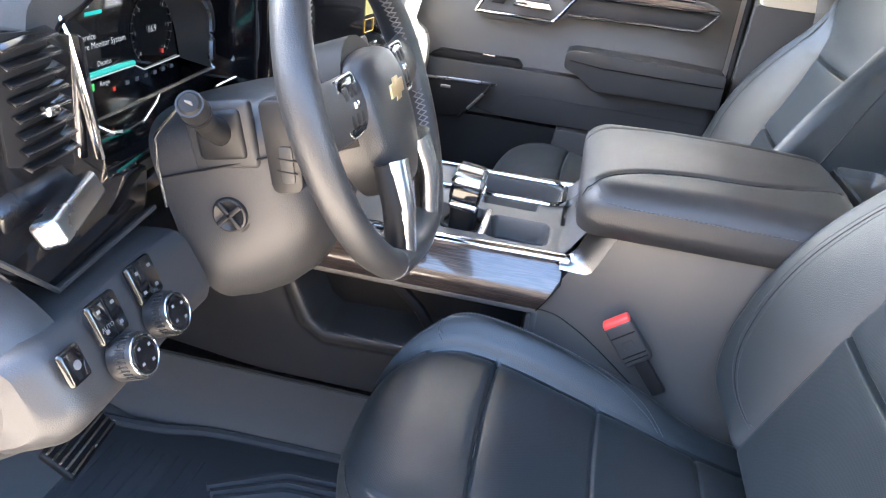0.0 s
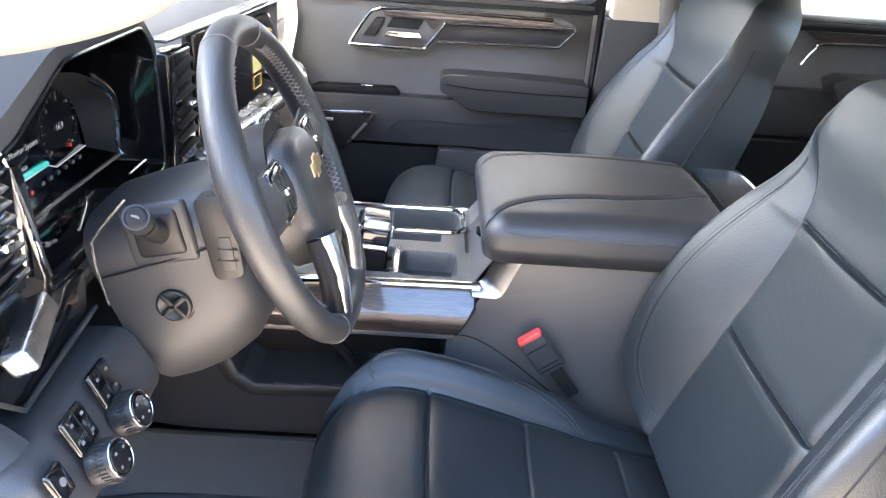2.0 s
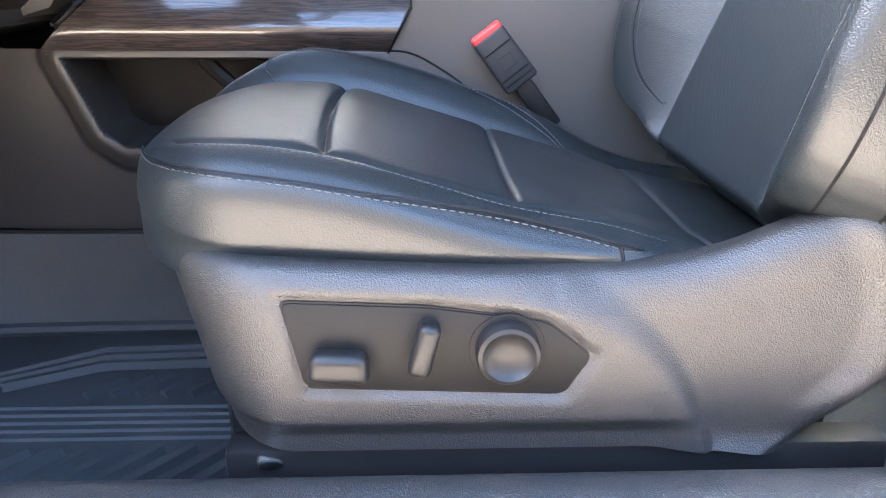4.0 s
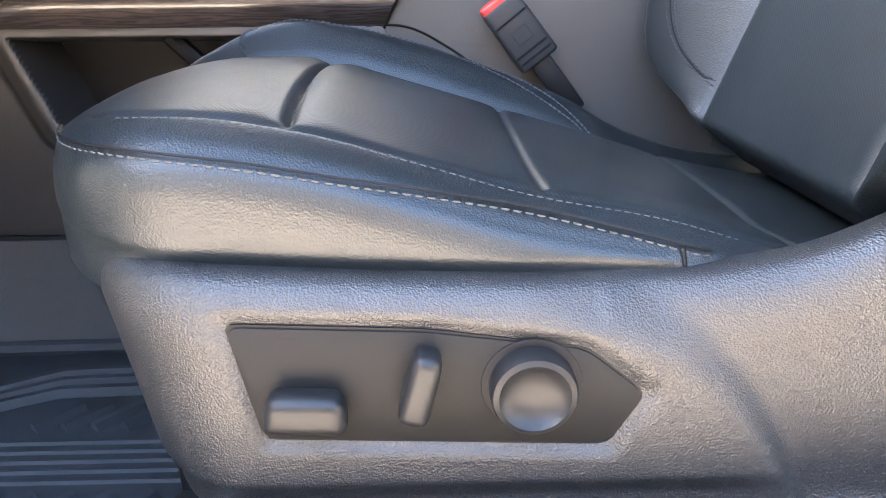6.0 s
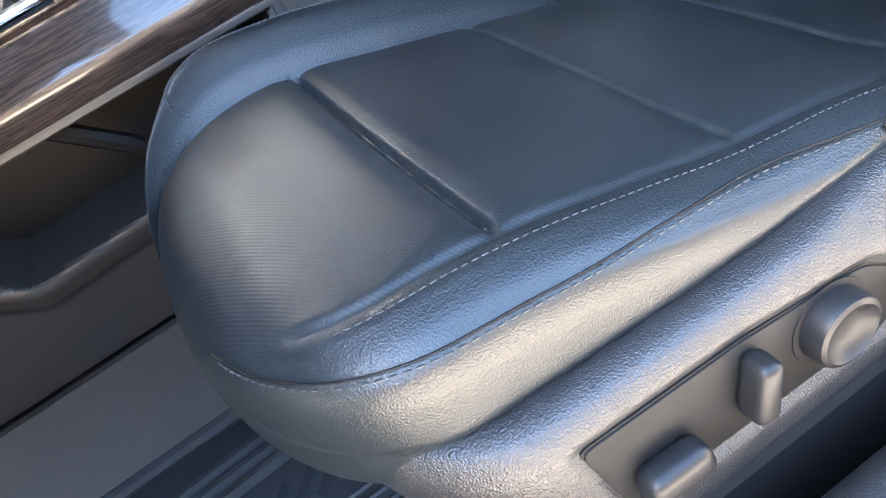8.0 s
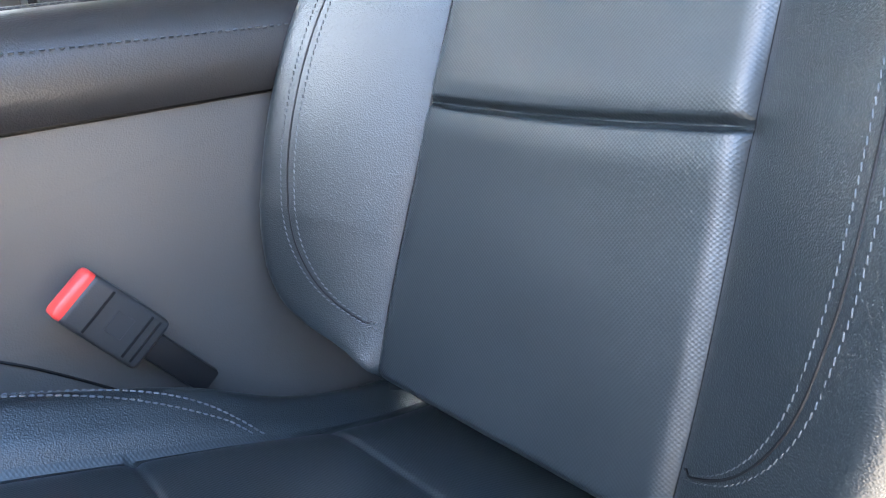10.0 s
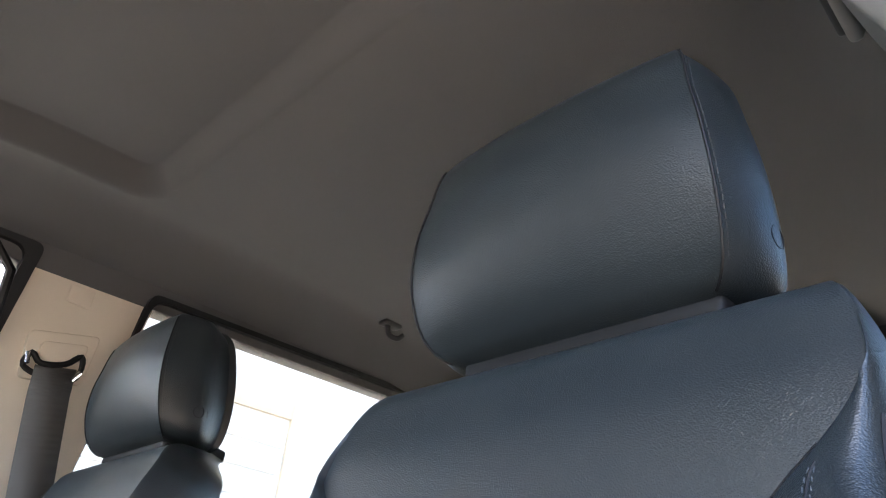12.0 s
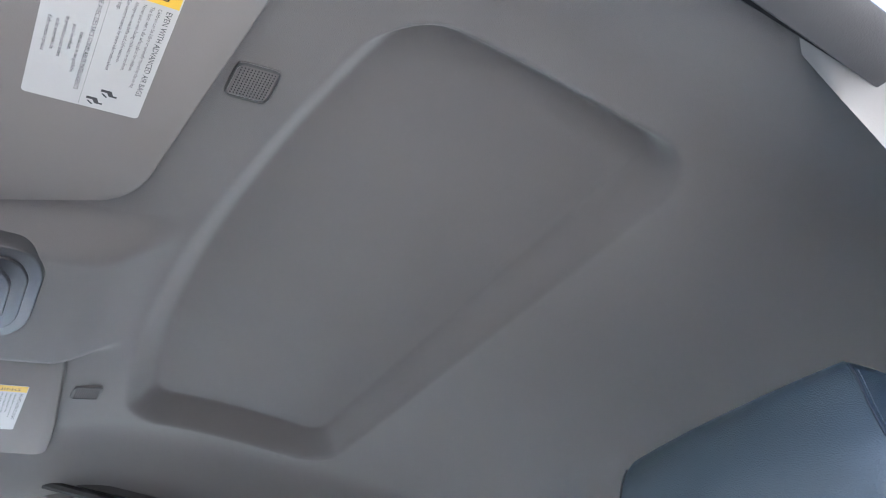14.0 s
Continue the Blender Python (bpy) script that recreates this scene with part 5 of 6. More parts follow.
# lower panel with switches
LOW = [(-0.28, 0.575), (-0.205, 0.588), (-0.180, 0.590), (-0.166, 0.582), (-0.140, 0.535), (-0.142, 0.515), (-0.165, 0.492), (-0.28, 0.44)]
rows = []
for y in [-0.80, -0.797, -0.79, -0.775] + list(np.linspace(-0.76, -0.555, 16)):
    k = 1 - 0.35 * (1 - step01(y, -0.81, -0.765)) ** 2
    up = 0.012 * step01(-y, 0.60, 0.80)
    rows.append([(-0.24 + (x + 0.24) * k, y, 0.54 + (z - 0.54) * k - up) for x, z in rounded(LOW, 0.012, 4)])
part("lower_panel", bm_grid(rows, close_v=True, cap=True), DASH, dash, "grey lower dashboard panel")
rows = []
for y in np.linspace(-0.830, -0.74, 12):
    k = math.sqrt(max(0.0, 1 - ((-0.74 - y) / 0.0925) ** 2))
    rows.append([(-0.30 + 0.135 * k * math.cos(a), y, 0.525 + 0.100 * (0.4 + 0.6 * k) * math.sin(a)) for a in np.linspace(0, 2 * math.pi, 40, endpoint=False)])
part("dash_end", bm_grid(rows, close_v=True, cap=True), DASH, dash, "rounded grey dashboard end")
part("knee_bolster", prism(rounded([(-0.30, 0.53), (-0.185, 0.515), (-0.205, 0.445), (-0.36, 0.32), (-0.50, 0.30), (-0.50, 0.45)], 0.02), -0.556, -0.165, "y", 0.008), DASH, dash, "grey knee panel below the column")
M_LOW = Matrix.Translation((-0.1525, -0.69, 0.565)) @ Matrix(((0, -0.404, 0.915, 0), (1, 0, 0, 0), (0, 0.915, 0.404, 0), (0, 0, 0, 1)))
for cx, cy, n in ((0.040, 0.018, "a"), (-0.024, 0.012, "b")):
    pad = part("switch_block", rbox(0.040, 0.040, 0.008, 0.004, 3, M_LOW @ Matrix.Translation((cx, cy, 0.001))), GLOSS, dash, "black switch block with pale symbols")
    for i in (-1, 1):
        for j in (-1, 1):
            part("symbol", rbox(0.0045, 0.0032, 0.0008, 0.0002, 1, M_LOW @ Matrix.Translation((cx + i * 0.010, cy + j * 0.010, 0.0053))), ICON, pad)
    part("gap", rbox(0.0012, 0.038, 0.0006, 0.0002, 1, M_LOW @ Matrix.Translation((cx, cy, 0.0052))), BLACK, pad)
writing("AUTO", 0.0062, M_LOW @ Matrix.Translation((-0.0405, 0.004, 0.0056)), ICON, dash)
for cx, cy in ((0.037, -0.020), (-0.027, -0.028)):
    kn = part("rotary_knob", disc(0.0205, 0.024, M_LOW @ Matrix.Translation((cx, cy, 0.0)), 40, 0.003, 0.001), SWITCH, dash, "dark rotary knob with a silver ring")
    part("knob_face", disc(0.0165, 0.002, M_LOW @ Matrix.Translation((cx, cy, 0.0232)), 32, 0.001, 0.0), GLOSS, kn)
    part("knob_grip", disc(0.0215, 0.012, M_LOW @ Matrix.Translation((cx, cy, 0.0)), 40, 0.001, 0.0), SWITCH, kn)
    part("knob_ring", tube([M_LOW @ Vector((cx + 0.0185 * math.cos(a), cy + 0.0185 * math.sin(a), 0.0236)) for a in np.linspace(0, 2 * math.pi, 32, endpoint=False)], 0.0012, 6, closed=True), SATIN, kn, "thin silver ring")
    for a in range(30):
        part("grip_rib", rbox(0.0012, 0.0022, 0.011, 0.0004, 1, M_LOW @ Matrix.Translation((cx + 0.0212 * math.cos(a * math.pi / 15), cy + 0.0212 * math.sin(a * math.pi / 15), 0.014)) @ pose(0, 0, 0, 0, 0, 12 * a)), SWITCH, kn)
    for a in range(4):
        part("symbol", rbox(0.0035, 0.0028, 0.0006, 0.0002, 1, M_LOW @ Matrix.Translation((cx + 0.010 * math.cos(a * 1.57 + 0.6), cy + 0.010 * math.sin(a * 1.57 + 0.6), 0.0256))), ICON, kn)
br = part("brake_switch", rbox(0.026, 0.032, 0.008, 0.004, 3, M_LOW @ Matrix.Translation((-0.080, -0.002, 0.001))), GLOSS, dash, "black parking brake switch")
part("symbol", disc(0.0042, 0.0006, M_LOW @ Matrix.Translation((-0.080, -0.002, 0.005)), 20, 0.0002, 0), ICON, br)

# ---- steering column and wheel ----
column = thing("steering_column", "grey steering column shroud with a light stalk", "steering column")
rows = []
AX = Vector((0.94, 0, 0.34)).normalized()
UPV = Vector((-0.34, 0, 0.94)).normalized()
for d, hw, up, dn in ((-0.170, 0.099, 0.071, 0.165), (-0.140, 0.100, 0.072, 0.165), (-0.10, 0.100, 0.072, 0.158), (-0.06, 0.098, 0.070, 0.140), (-0.035, 0.092, 0.066, 0.115), (-0.02, 0.080, 0.058, 0.09), (-0.012, 0.06, 0.045, 0.06)):
    c = Vector((-0.035, -0.45, 0.690)) + AX * d
    ring = []
    for a in np.linspace(0, 2 * math.pi, 44, endpoint=False):
        ca, sa = math.cos(a), math.sin(a)
        e = 0.55
        px = hw * math.copysign(abs(ca) ** e, ca)
        pz = (up if sa > 0 else dn) * math.copysign(abs(sa) ** e, sa)
        if sa < 0:
            px *= 1 - 0.35 * abs(sa) ** 3
        ring.append(c + Vector((0, px, 0)) + UPV * pz)
    rows.append(ring)
part("shroud", bm_grid(rows, close_v=True, cap=True), DASH, column, "grey column shroud")
part("shroud_seam", tube([rows[i][22] + Vector((0, -0.001, 0.012)) for i in range(5)], 0.0013, 5), BLACK, column)
kb = part("tilt_knob_ring", disc(0.023, 0.004, pose(-0.118, -0.5445, 0.617, 90, 0, 0), 36, 0.001, 0.0), BLACK, column)
part("tilt_knob", disc(0.0195, 0.009, pose(-0.118, -0.545, 0.617, 90, 0, 0), 36, 0.003, 0.004), SWITCH, column, "round grey column knob with four lobes")
for i in range(4):
    part("lobe", rbox(0.006, 0.005, 0.022, 0.002, 2, pose(-0.118, -0.553, 0.617, 0, 0, 0) @ pose(0, 0, 0, 0, 45 + 90 * i, 0) @ Matrix.Translation((0, 0, 0.007))), SWITCH, kb)
part("shroud_edge", tube(spline([(-0.158, -0.553, 0.738), (-0.194, -0.553, 0.694), (-0.197, -0.553, 0.681), (-0.195, -0.553, 0.653), (-0.188, -0.553, 0.613)], 5), 0.0016, 6, up=(0, 1, 0)), SATIN, column, "thin silver edge beside the shroud")
part("stalk_plate", rbox(0.072, 0.012, 0.070, 0.008, 3, pose(-0.128, -0.545, 0.700, 0, -12, 0)), DASH, column)
part("stalk_plate_inner", rbox(0.052, 0.012, 0.052, 0.006, 3, pose(-0.128, -0.549, 0.702, 0, -12, 0)), SWITCH, column)
pod = part("cruise_pod", prism(rounded([(-0.092, 0.742), (-0.052, 0.748), (-0.040, 0.655), (-0.072, 0.648)], 0.010), -0.548, -0.525, "y", 0.005), SWITCH, column, "dark switch pod with a pale insert")
part("pod_insert", prism(rounded([(-0.068, 0.700), (-0.054, 0.702), (-0.048, 0.664), (-0.062, 0.662)], 0.004), -0.5495, -0.540, "y", 0.001), DASH, pod, "grey insert")
for i in (0, 1):
    part("insert_split", box(-0.068, -0.046, -0.5502, -0.549, 0.674 + 0.013 * i, 0.6755 + 0.013 * i, 0.0003, 1), BLACK, pod)
stalk = part("stalk", tube([(-0.128, -0.545, 0.702), (-0.126, -0.575, 0.716), (-0.123, -0.598, 0.732)], 0.0125, 16, radii=[0.0140, 0.0115, 0.0100]), SWITCH, column, "black indicator stalk")
part("stalk_collar", tube([(-0.1235, -0.592, 0.728), (-0.1190, -0.618, 0.745)], 0.0118, 20), SWITCH, stalk)
part("stalk_end", tube([(-0.1190, -0.617, 0.7445), (-0.1150, -0.634, 0.7560)], 0.0130, 24, radii=[0.0134, 0.0124]), SWITCH, stalk, "round light switch at the stalk end")
part("stalk_face", tube([(-0.1152, -0.6335, 0.7556), (-0.1146, -0.6362, 0.7574)], 0.0105, 24, radii=[0.0112, 0.0085]), PANEL, stalk)
part("stalk_ring", tube([(-0.1205, -0.6105, 0.7402), (-0.1198, -0.6135, 0.7422)], 0.0138, 24), BLACK, stalk)
part("stalk_mark", rbox(0.007, 0.0012, 0.005, 0.0003, 1, pose(-0.1143, -0.6368, 0.7578, 33, 0, -10)), ICON, stalk)

LACE = shade("lace_thread", (0.16, 0.15, 0.145), 0.7, vary=0.1)
wheel = thing("steering_wheel", "dark leather steering wheel with satin spokes", "steering wheel")
WC = Vector((-0.007, -0.434, 0.7260))
TILT = radians(22.4)
WN = Vector((math.cos(TILT), 0, math.sin(TILT)))
WU = Vector((-math.sin(TILT), 0, math.cos(TILT)))
WR = Vector((0, 1, 0))


def wp(r, a, out=0.0):
    """A point of the wheel: radius, angle from its right side upwards, and height over its plane."""
    return WC + WR * (r * math.cos(a)) + WU * (r * math.sin(a)) + WN * out


W_RAD = 0.1786
rows = []
for i in range(96):
    a = 2 * math.pi * i / 96
    rr = W_RAD - 0.012 * step01(-math.sin(a), 0.86, 1.0)
    thick = 0.0165 + 0.0018 * (bell(math.sin(a) - 0.25, 0.2)) + 0.002 * step01(-math.sin(a), 0.8, 1.0)
    ring = []
    for j in range(14):
        b = 2 * math.pi * j / 14
        ring.append(wp(rr + thick * math.cos(b), a, 1.12 * thick * math.sin(b)))
    rows.append(ring)
part("rim", bm_grid(rows, close_u=True, close_v=True), HIDE, wheel, "dark leather wheel rim")
lace = []
for a0, a1 in ((0.15, 1.15), (-0.80, -0.12), (math.pi - 1.15, math.pi - 0.15), (math.pi + 0.12, math.pi + 0.80)):
    n = int((a1 - a0) / 0.045)
    for k in range(n):
        a = a0 + (a1 - a0) * k / n
        for s in (-1, 1):
            lace.append(tube([wp(W_RAD - 0.0168, a - 0.024, 0.006 + 0.0065 * s), wp(W_RAD - 0.0190, a, 0.006), wp(W_RAD - 0.0168, a + 0.024, 0.006 - 0.0065 * s)], 0.0008, 4))
tagged(part("rim_lacing", merge(*lace), LACE, wheel, "crossed rim lacing"), kind="stuff")
for a in (1.25, math.pi - 1.25, -1.05, math.pi + 1.05, 0.12, math.pi - 0.12):
    part("rim_seam", tube([wp(W_RAD + 0.0170 * math.cos(b), a, 0.0188 * math.sin(b)) for b in np.linspace(0, 2 * math.pi, 16, endpoint=False)], 0.0007, 4, closed=True), LACE, wheel)
# hub pad
rows = []
for q, out in ((1.0, -0.030), (1.0, 0.000), (0.97, 0.014), (0.90, 0.022), (0.75, 0.027), (0.5, 0.030), (0.25, 0.0315), (0.02, 0.032)):
    ring = []
    for a in np.linspace(0, 2 * math.pi, 60, endpoint=False):
        ca, sa = math.cos(a), math.sin(a)
        px = 0.070 * math.copysign(abs(ca) ** 0.62, ca)
        pz = (0.060 if sa > 0 else 0.098) * math.copysign(abs(sa) ** 0.70, sa)
        if sa < 0:
            px *= 1 - 0.42 * abs(sa) ** 2
        ring.append(WC + WR * px * q + WU * (pz * q - 0.002) + WN * out)
    rows.append(ring)
part("hub_pad", bm_grid(rows, close_v=True, cap=True), HIDE, wheel, "dark airbag cover")
part("hub_back", tube([WC - WN * 0.055, WC - WN * 0.002], 0.075, 24, up=(0, 1, 0)), BLACK, wheel)
em = [(-0.026, -0.007), (-0.022, 0.007), (-0.009, 0.007), (-0.007, 0.012), (0.011, 0.012), (0.009, 0.007), (0.026, 0.007), (0.022, -0.007), (0.009, -0.007), (0.007, -0.012), (-0.011, -0.012), (-0.009, -0.007)]
eb = prism(em, 0.0, 0.003, "z", 0.0008)
eb.transform(Matrix(((WR.x, WU.x, WN.x, WC.x + WN.x * 0.0300 + WU.x * 0.010), (WR.y, WU.y, WN.y, WC.y), (WR.z, WU.z, WN.z, WC.z + WN.z * 0.0300 + WU.z * 0.010), (0, 0, 0, 1))))
part("emblem", eb, GOLD, wheel, "gold emblem with a silver edge")
for s in (-1, 1):
    sp = spline([WC + WR * s * 0.050 + WU * 0.014 + WN * 0.004, WC + WR * s * 0.110 + WU * 0.016 + WN * 0.004, WC + WR * s * 0.170 + WU * 0.020 + WN * 0.000], 6)
    part("side_spoke", tube(sp, 0.032, 12, up=tuple(WN), flat=0.42), DASH, wheel)
    c = WC + WR * s * 0.094 + WU * 0.018 + WN * 0.008
    mk = Matrix(((WR.x, WU.x, WN.x, c.x), (WR.y, WU.y, WN.y, c.y), (WR.z, WU.z, WN.z, c.z), (0, 0, 0, 1)))
    kp = part("key_pad", rbox(0.050, 0.056, 0.014, 0.010, 4, mk), GLOSS, wheel, "gloss black thumb switches")
    part("key_ring", tube([mk @ Vector((p[0], p[1], 0.005)) for p in rounded([(-0.026, -0.029), (0.026, -0.029), (0.026, 0.029), (-0.026, 0.029)], 0.012, 5)], 0.0013, 6, closed=True), SATIN, wheel)
    for i in (-1, 0, 1):
        part("key", rbox(0.012, 0.014, 0.006, 0.002, 2, mk @ Matrix.Translation((i * 0.014, 0.013, 0.006))), SWITCH, kp)
        part("key", rbox(0.012, 0.014, 0.006, 0.002, 2, mk @ Matrix.Translation((i * 0.014, -0.013, 0.006))), SWITCH, kp)
    part("thumb_roller", rbox(0.012, 0.008, 0.010, 0.003, 2, mk @ Matrix.Translation((0, 0, 0.008))), CHROME, kp)
    lo = spline([WC + WR * s * 0.052 - WU * 0.055 + WN * 0.024, WC + WR * s * 0.060 - WU * 0.100 + WN * 0.022, WC + WR * s * 0.058 - WU * 0.140 + WN * 0.012, WC + WR * s * 0.056 - WU * 0.166 + WN * 0.006], 6)
    part("lower_spoke", tube(lo, 0.016, 12, up=tuple(WN), flat=0.7, radii=list(np.linspace(0.020, 0.0145, len(lo)))), SATIN, wheel, "satin silver lower spoke")
    part("spoke_side", tube([p + WR * s * 0.010 - WN * 0.008 for p in lo], 0.013, 10), BLACK, wheel)
    pdl = rounded([(-0.018, -0.045), (0.014, -0.050), (0.020, 0.050), (-0.012, 0.046)], 0.008, 3)
    pb = prism(pdl, -0.003, 0.003, "z", 0.001)
    pc = WC + WR * s * 0.118 + WU * 0.012 - WN * 0.034
    pb.transform(Matrix(((WR.x * s, WU.x, WN.x, pc.x), (WR.y * s, WU.y, WN.y, pc.y), (WR.z * s, WU.z, WN.z, pc.z), (0, 0, 0, 1))))
    part("paddle", pb, SWITCH, wheel, "dark shift paddle behind the wheel")

# ---- far front door ----
door = tagged(part("door_1", box(-0.60, 0.548, 0.778, 0.80, 0.02, 0.80, 0.006), DOORTRIM), "closed passenger door with grey moulded trim", "door", kind="structure")
part("door_top_roll", tube([(-0.60, 0.785, 0.792), (0.545, 0.785, 0.792)], 0.022, 10), DASH, door)
rec = rounded([(-0.085, 0.668), (-0.020, 0.752), (0.010, 0.764), (0.47, 0.760), (0.510, 0.742), (0.470, 0.692), (0.14, 0.676), (0.10, 0.650), (-0.065, 0.650)], 0.012, 4)
part("handle_plate", prism(rec, 0.762, 0.785, "y", 0.004), DOORTRIM, door, "moulded pull handle recess")
part("wood_strip", prism(rounded([(0.005, 0.756), (0.44, 0.752), (0.500, 0.741), (0.170, 0.737), (0.135, 0.712), (0.112, 0.738), (0.01, 0.742)], 0.005, 3), 0.752, 0.768, "y", 0.003), WOOD, door, "dark wood strip of the door")
part("pull_cup", prism(rounded([(0.135, 0.690), (0.175, 0.728), (0.498, 0.733), (0.462, 0.694)], 0.008, 3), 0.757, 0.770, "y", 0.003), DASH, door)
chrome_line = spline([(0.500, 0.750, 0.738), (0.35, 0.748, 0.735), (0.185, 0.747, 0.732), (0.160, 0.746, 0.722), (0.125, 0.746, 0.676), (0.105, 0.746, 0.665), (0.0, 0.746, 0.666), (-0.065, 0.747, 0.666), (-0.074, 0.748, 0.674), (-0.030, 0.750, 0.742), (-0.010, 0.751, 0.755), (0.05, 0.752, 0.760), (0.44, 0.753, 0.757)], 5)
part("chrome_frame", tube(chrome_line, 0.0052, 8, up=(0, 1, 0)), CHROME, door, "bright frame round the door pull")
part("lower_edge", tube([(0.15, 0.752, 0.685), (0.30, 0.752, 0.687), (0.465, 0.753, 0.690), (0.505, 0.755, 0.735)], 0.003, 6), SATIN, door)
part("release_lever", prism(rounded([(0.010, 0.690), (0.110, 0.690), (0.100, 0.705), (0.020, 0.705)], 0.004, 3), 0.742, 0.760, "y", 0.004), CHROME, door, "chrome door release lever")
part("lock_switch", prism([(-0.045, 0.688), (-0.010, 0.735), (0.012, 0.735), (-0.012, 0.688)], 0.752, 0.763, "y", 0.002), SWITCH, door)
part("lever_cup", prism([(0.015, 0.712), (0.032, 0.738), (0.112, 0.736), (0.098, 0.710)], 0.7595, 0.7615, "y", 0.0), PANEL, door)
arm = rounded([(0.163, 0.606), (0.185, 0.613), (0.40, 0.612), (0.548, 0.606), (0.548, 0.522), (0.245, 0.522), (0.200, 0.552), (0.163, 0.568)], 0.010, 3)
part("armrest", prism(arm, 0.700, 0.785, "y", 0.012, 4), HIDE, door, "padded dark door armrest")
part("armrest_seam", tube([(0.175, 0.699, 0.588), (0.25, 0.6985, 0.580), (0.40, 0.6985, 0.578), (0.545, 0.6985, 0.577)], 0.0014, 5), BLACK, door)
part("grab_shelf", prism(rounded([(-0.16, 0.556), (0.045, 0.557), (0.060, 0.540), (-0.19, 0.536)], 0.005, 3), 0.745, 0.785, "y", 0.004), BLACK, door)
part("window_switch", rbox(0.032, 0.012, 0.006, 0.002, 2, Matrix.Translation((-0.03, 0.752, 0.559))), SATIN, door)
part("middle_panel", prism(rounded([(-0.20, 0.536), (0.24, 0.540), (0.27, 0.522), (0.548, 0.520), (0.548, 0.412), (0.0, 0.412), (-0.06, 0.43), (-0.20, 0.44)], 0.008, 3), 0.735, 0.785, "y", 0.010, 3), DASH, door, "soft dark middle door panel")
ln = spline([(0.02, 0.7335, 0.43), (0.05, 0.7335, 0.468), (0.10, 0.7335, 0.478), (0.30, 0.7335, 0.475), (0.545, 0.7335, 0.473)], 6)
part("panel_stitching", tube(ln, 0.0010, 5), THREAD_DARK, door)
part("speaker", prism(rounded([(-0.20, 0.484), (-0.012, 0.490), (-0.075, 0.400), (-0.20, 0.385)], 0.008, 3), 0.722, 0.740, "y", 0.004), BLACK, door, "black speaker grille")
part("speaker_trim", tube(spline([(-0.20, 0.719, 0.488), (-0.02, 0.719, 0.494), (-0.012, 0.719, 0.486), (-0.085, 0.719, 0.395)], 4), 0.0042, 6, up=(0, 1, 0)), SATIN, door, "silver line round the speaker")
part("speaker_badge", rbox(0.026, 0.003, 0.008, 0.001, 2, Matrix.Translation((-0.128, 0.720, 0.470))), SATIN, door)
part("lower_pocket", prism(rounded([(0.17, 0.408), (0.548, 0.408), (0.548, 0.20), (0.15, 0.20)], 0.015, 3), 0.715, 0.785, "y", 0.008, 3), DASH, door, "dark lower door pocket")
part("kick_panel", box(-0.60, 0.17, 0.750, 0.782, 0.02, 0.40, 0.006), BLACK, door)

# rear door of the far side
rd = tagged(part("door_2", box(0.775, 1.75, 0.778, 0.80, 0.02, 0.80, 0.006), DOORTRIM), "closed rear passenger door with grey trim", "door", kind="structure")
part("door_top_roll", tube([(0.775, 0.785, 0.792), (1.70, 0.785, 0.792)], 0.022, 10), DASH, rd)
part("chrome_frame", tube(spline([(1.10, 0.752, 0.690), (1.125, 0.750, 0.730), (1.16, 0.749, 0.748), (1.40, 0.748, 0.752), (1.60, 0.748, 0.752)], 5), 0.005, 8), CHROME, rd, "bright trim line of the rear door")
part("wood_strip", prism(rounded([(1.10, 0.775), (1.62, 0.778), (1.62, 0.758), (1.13, 0.752)], 0.004, 3), 0.752, 0.780, "y", 0.003), WOOD, rd)
part("armrest", prism(rounded([(1.17, 0.655), (1.21, 0.672), (1.62, 0.668), (1.62, 0.60), (1.26, 0.595), (1.20, 0.610)], 0.012, 3), 0.70, 0.785, "y", 0.012, 3), HIDE, rd, "padded dark rear armrest")
part("middle_panel", prism(rounded([(0.95, 0.625), (1.19, 0.625), (1.24, 0.596), (1.64, 0.592), (1.64, 0.50), (0.95, 0.50)], 0.008, 3), 0.735, 0.785, "y", 0.010, 3), DASH, rd)
part("lower_pocket", prism(rounded([(1.0, 0.49), (1.64, 0.49), (1.64, 0.20), (1.0, 0.20)], 0.015, 3), 0.73, 0.785, "y", 0.008, 3), BLACK, rd)

# the open front door of the near side, swung forward on its hinges
od = thing("driver_door", "open driver door with dark inner trim", "door")
part("skin", box(0.0, 1.08, -0.055, -0.035, -0.30, 0.80, 0.008), PAINT, od, "painted outer door skin")
part("inner_trim", box(0.02, 1.06, -0.035, 0.0, -0.26, 0.79, 0.010), DASH, od, "dark moulded inner trim")
part("armrest", rbox(0.46, 0.07, 0.07, 0.02, 4, Matrix.Translation((0.62, 0.03, 0.53))), HIDE, od)
part("pocket", rbox(0.60, 0.06, 0.22, 0.02, 3, Matrix.Translation((0.58, 0.025, 0.02))), SOFT, od)
part("handle", rbox(0.12, 0.02, 0.03, 0.008, 3, Matrix.Translation((0.25, 0.01, 0.68))), CHROME, od)
dw = rounded([(0.14, 0.83), (1.03, 0.83), (1.00, 1.22), (0.52, 1.22)], 0.03)
dwo = rounded([(0.02, 0.79), (1.08, 0.79), (1.05, 1.26), (0.46, 1.26)], 0.02)
wf = part("window_frame", ring_frame(dwo, dw, -0.045, -0.015), BLACK, od)
part("pane", prism(dw, -0.032, -0.028, "y", 0), GLASS, wf).visible_shadow = False
od.matrix_basis = Matrix.Translation((-0.66, -0.86, 0)) @ pose(0, 0, 0, 0, 0, -112)

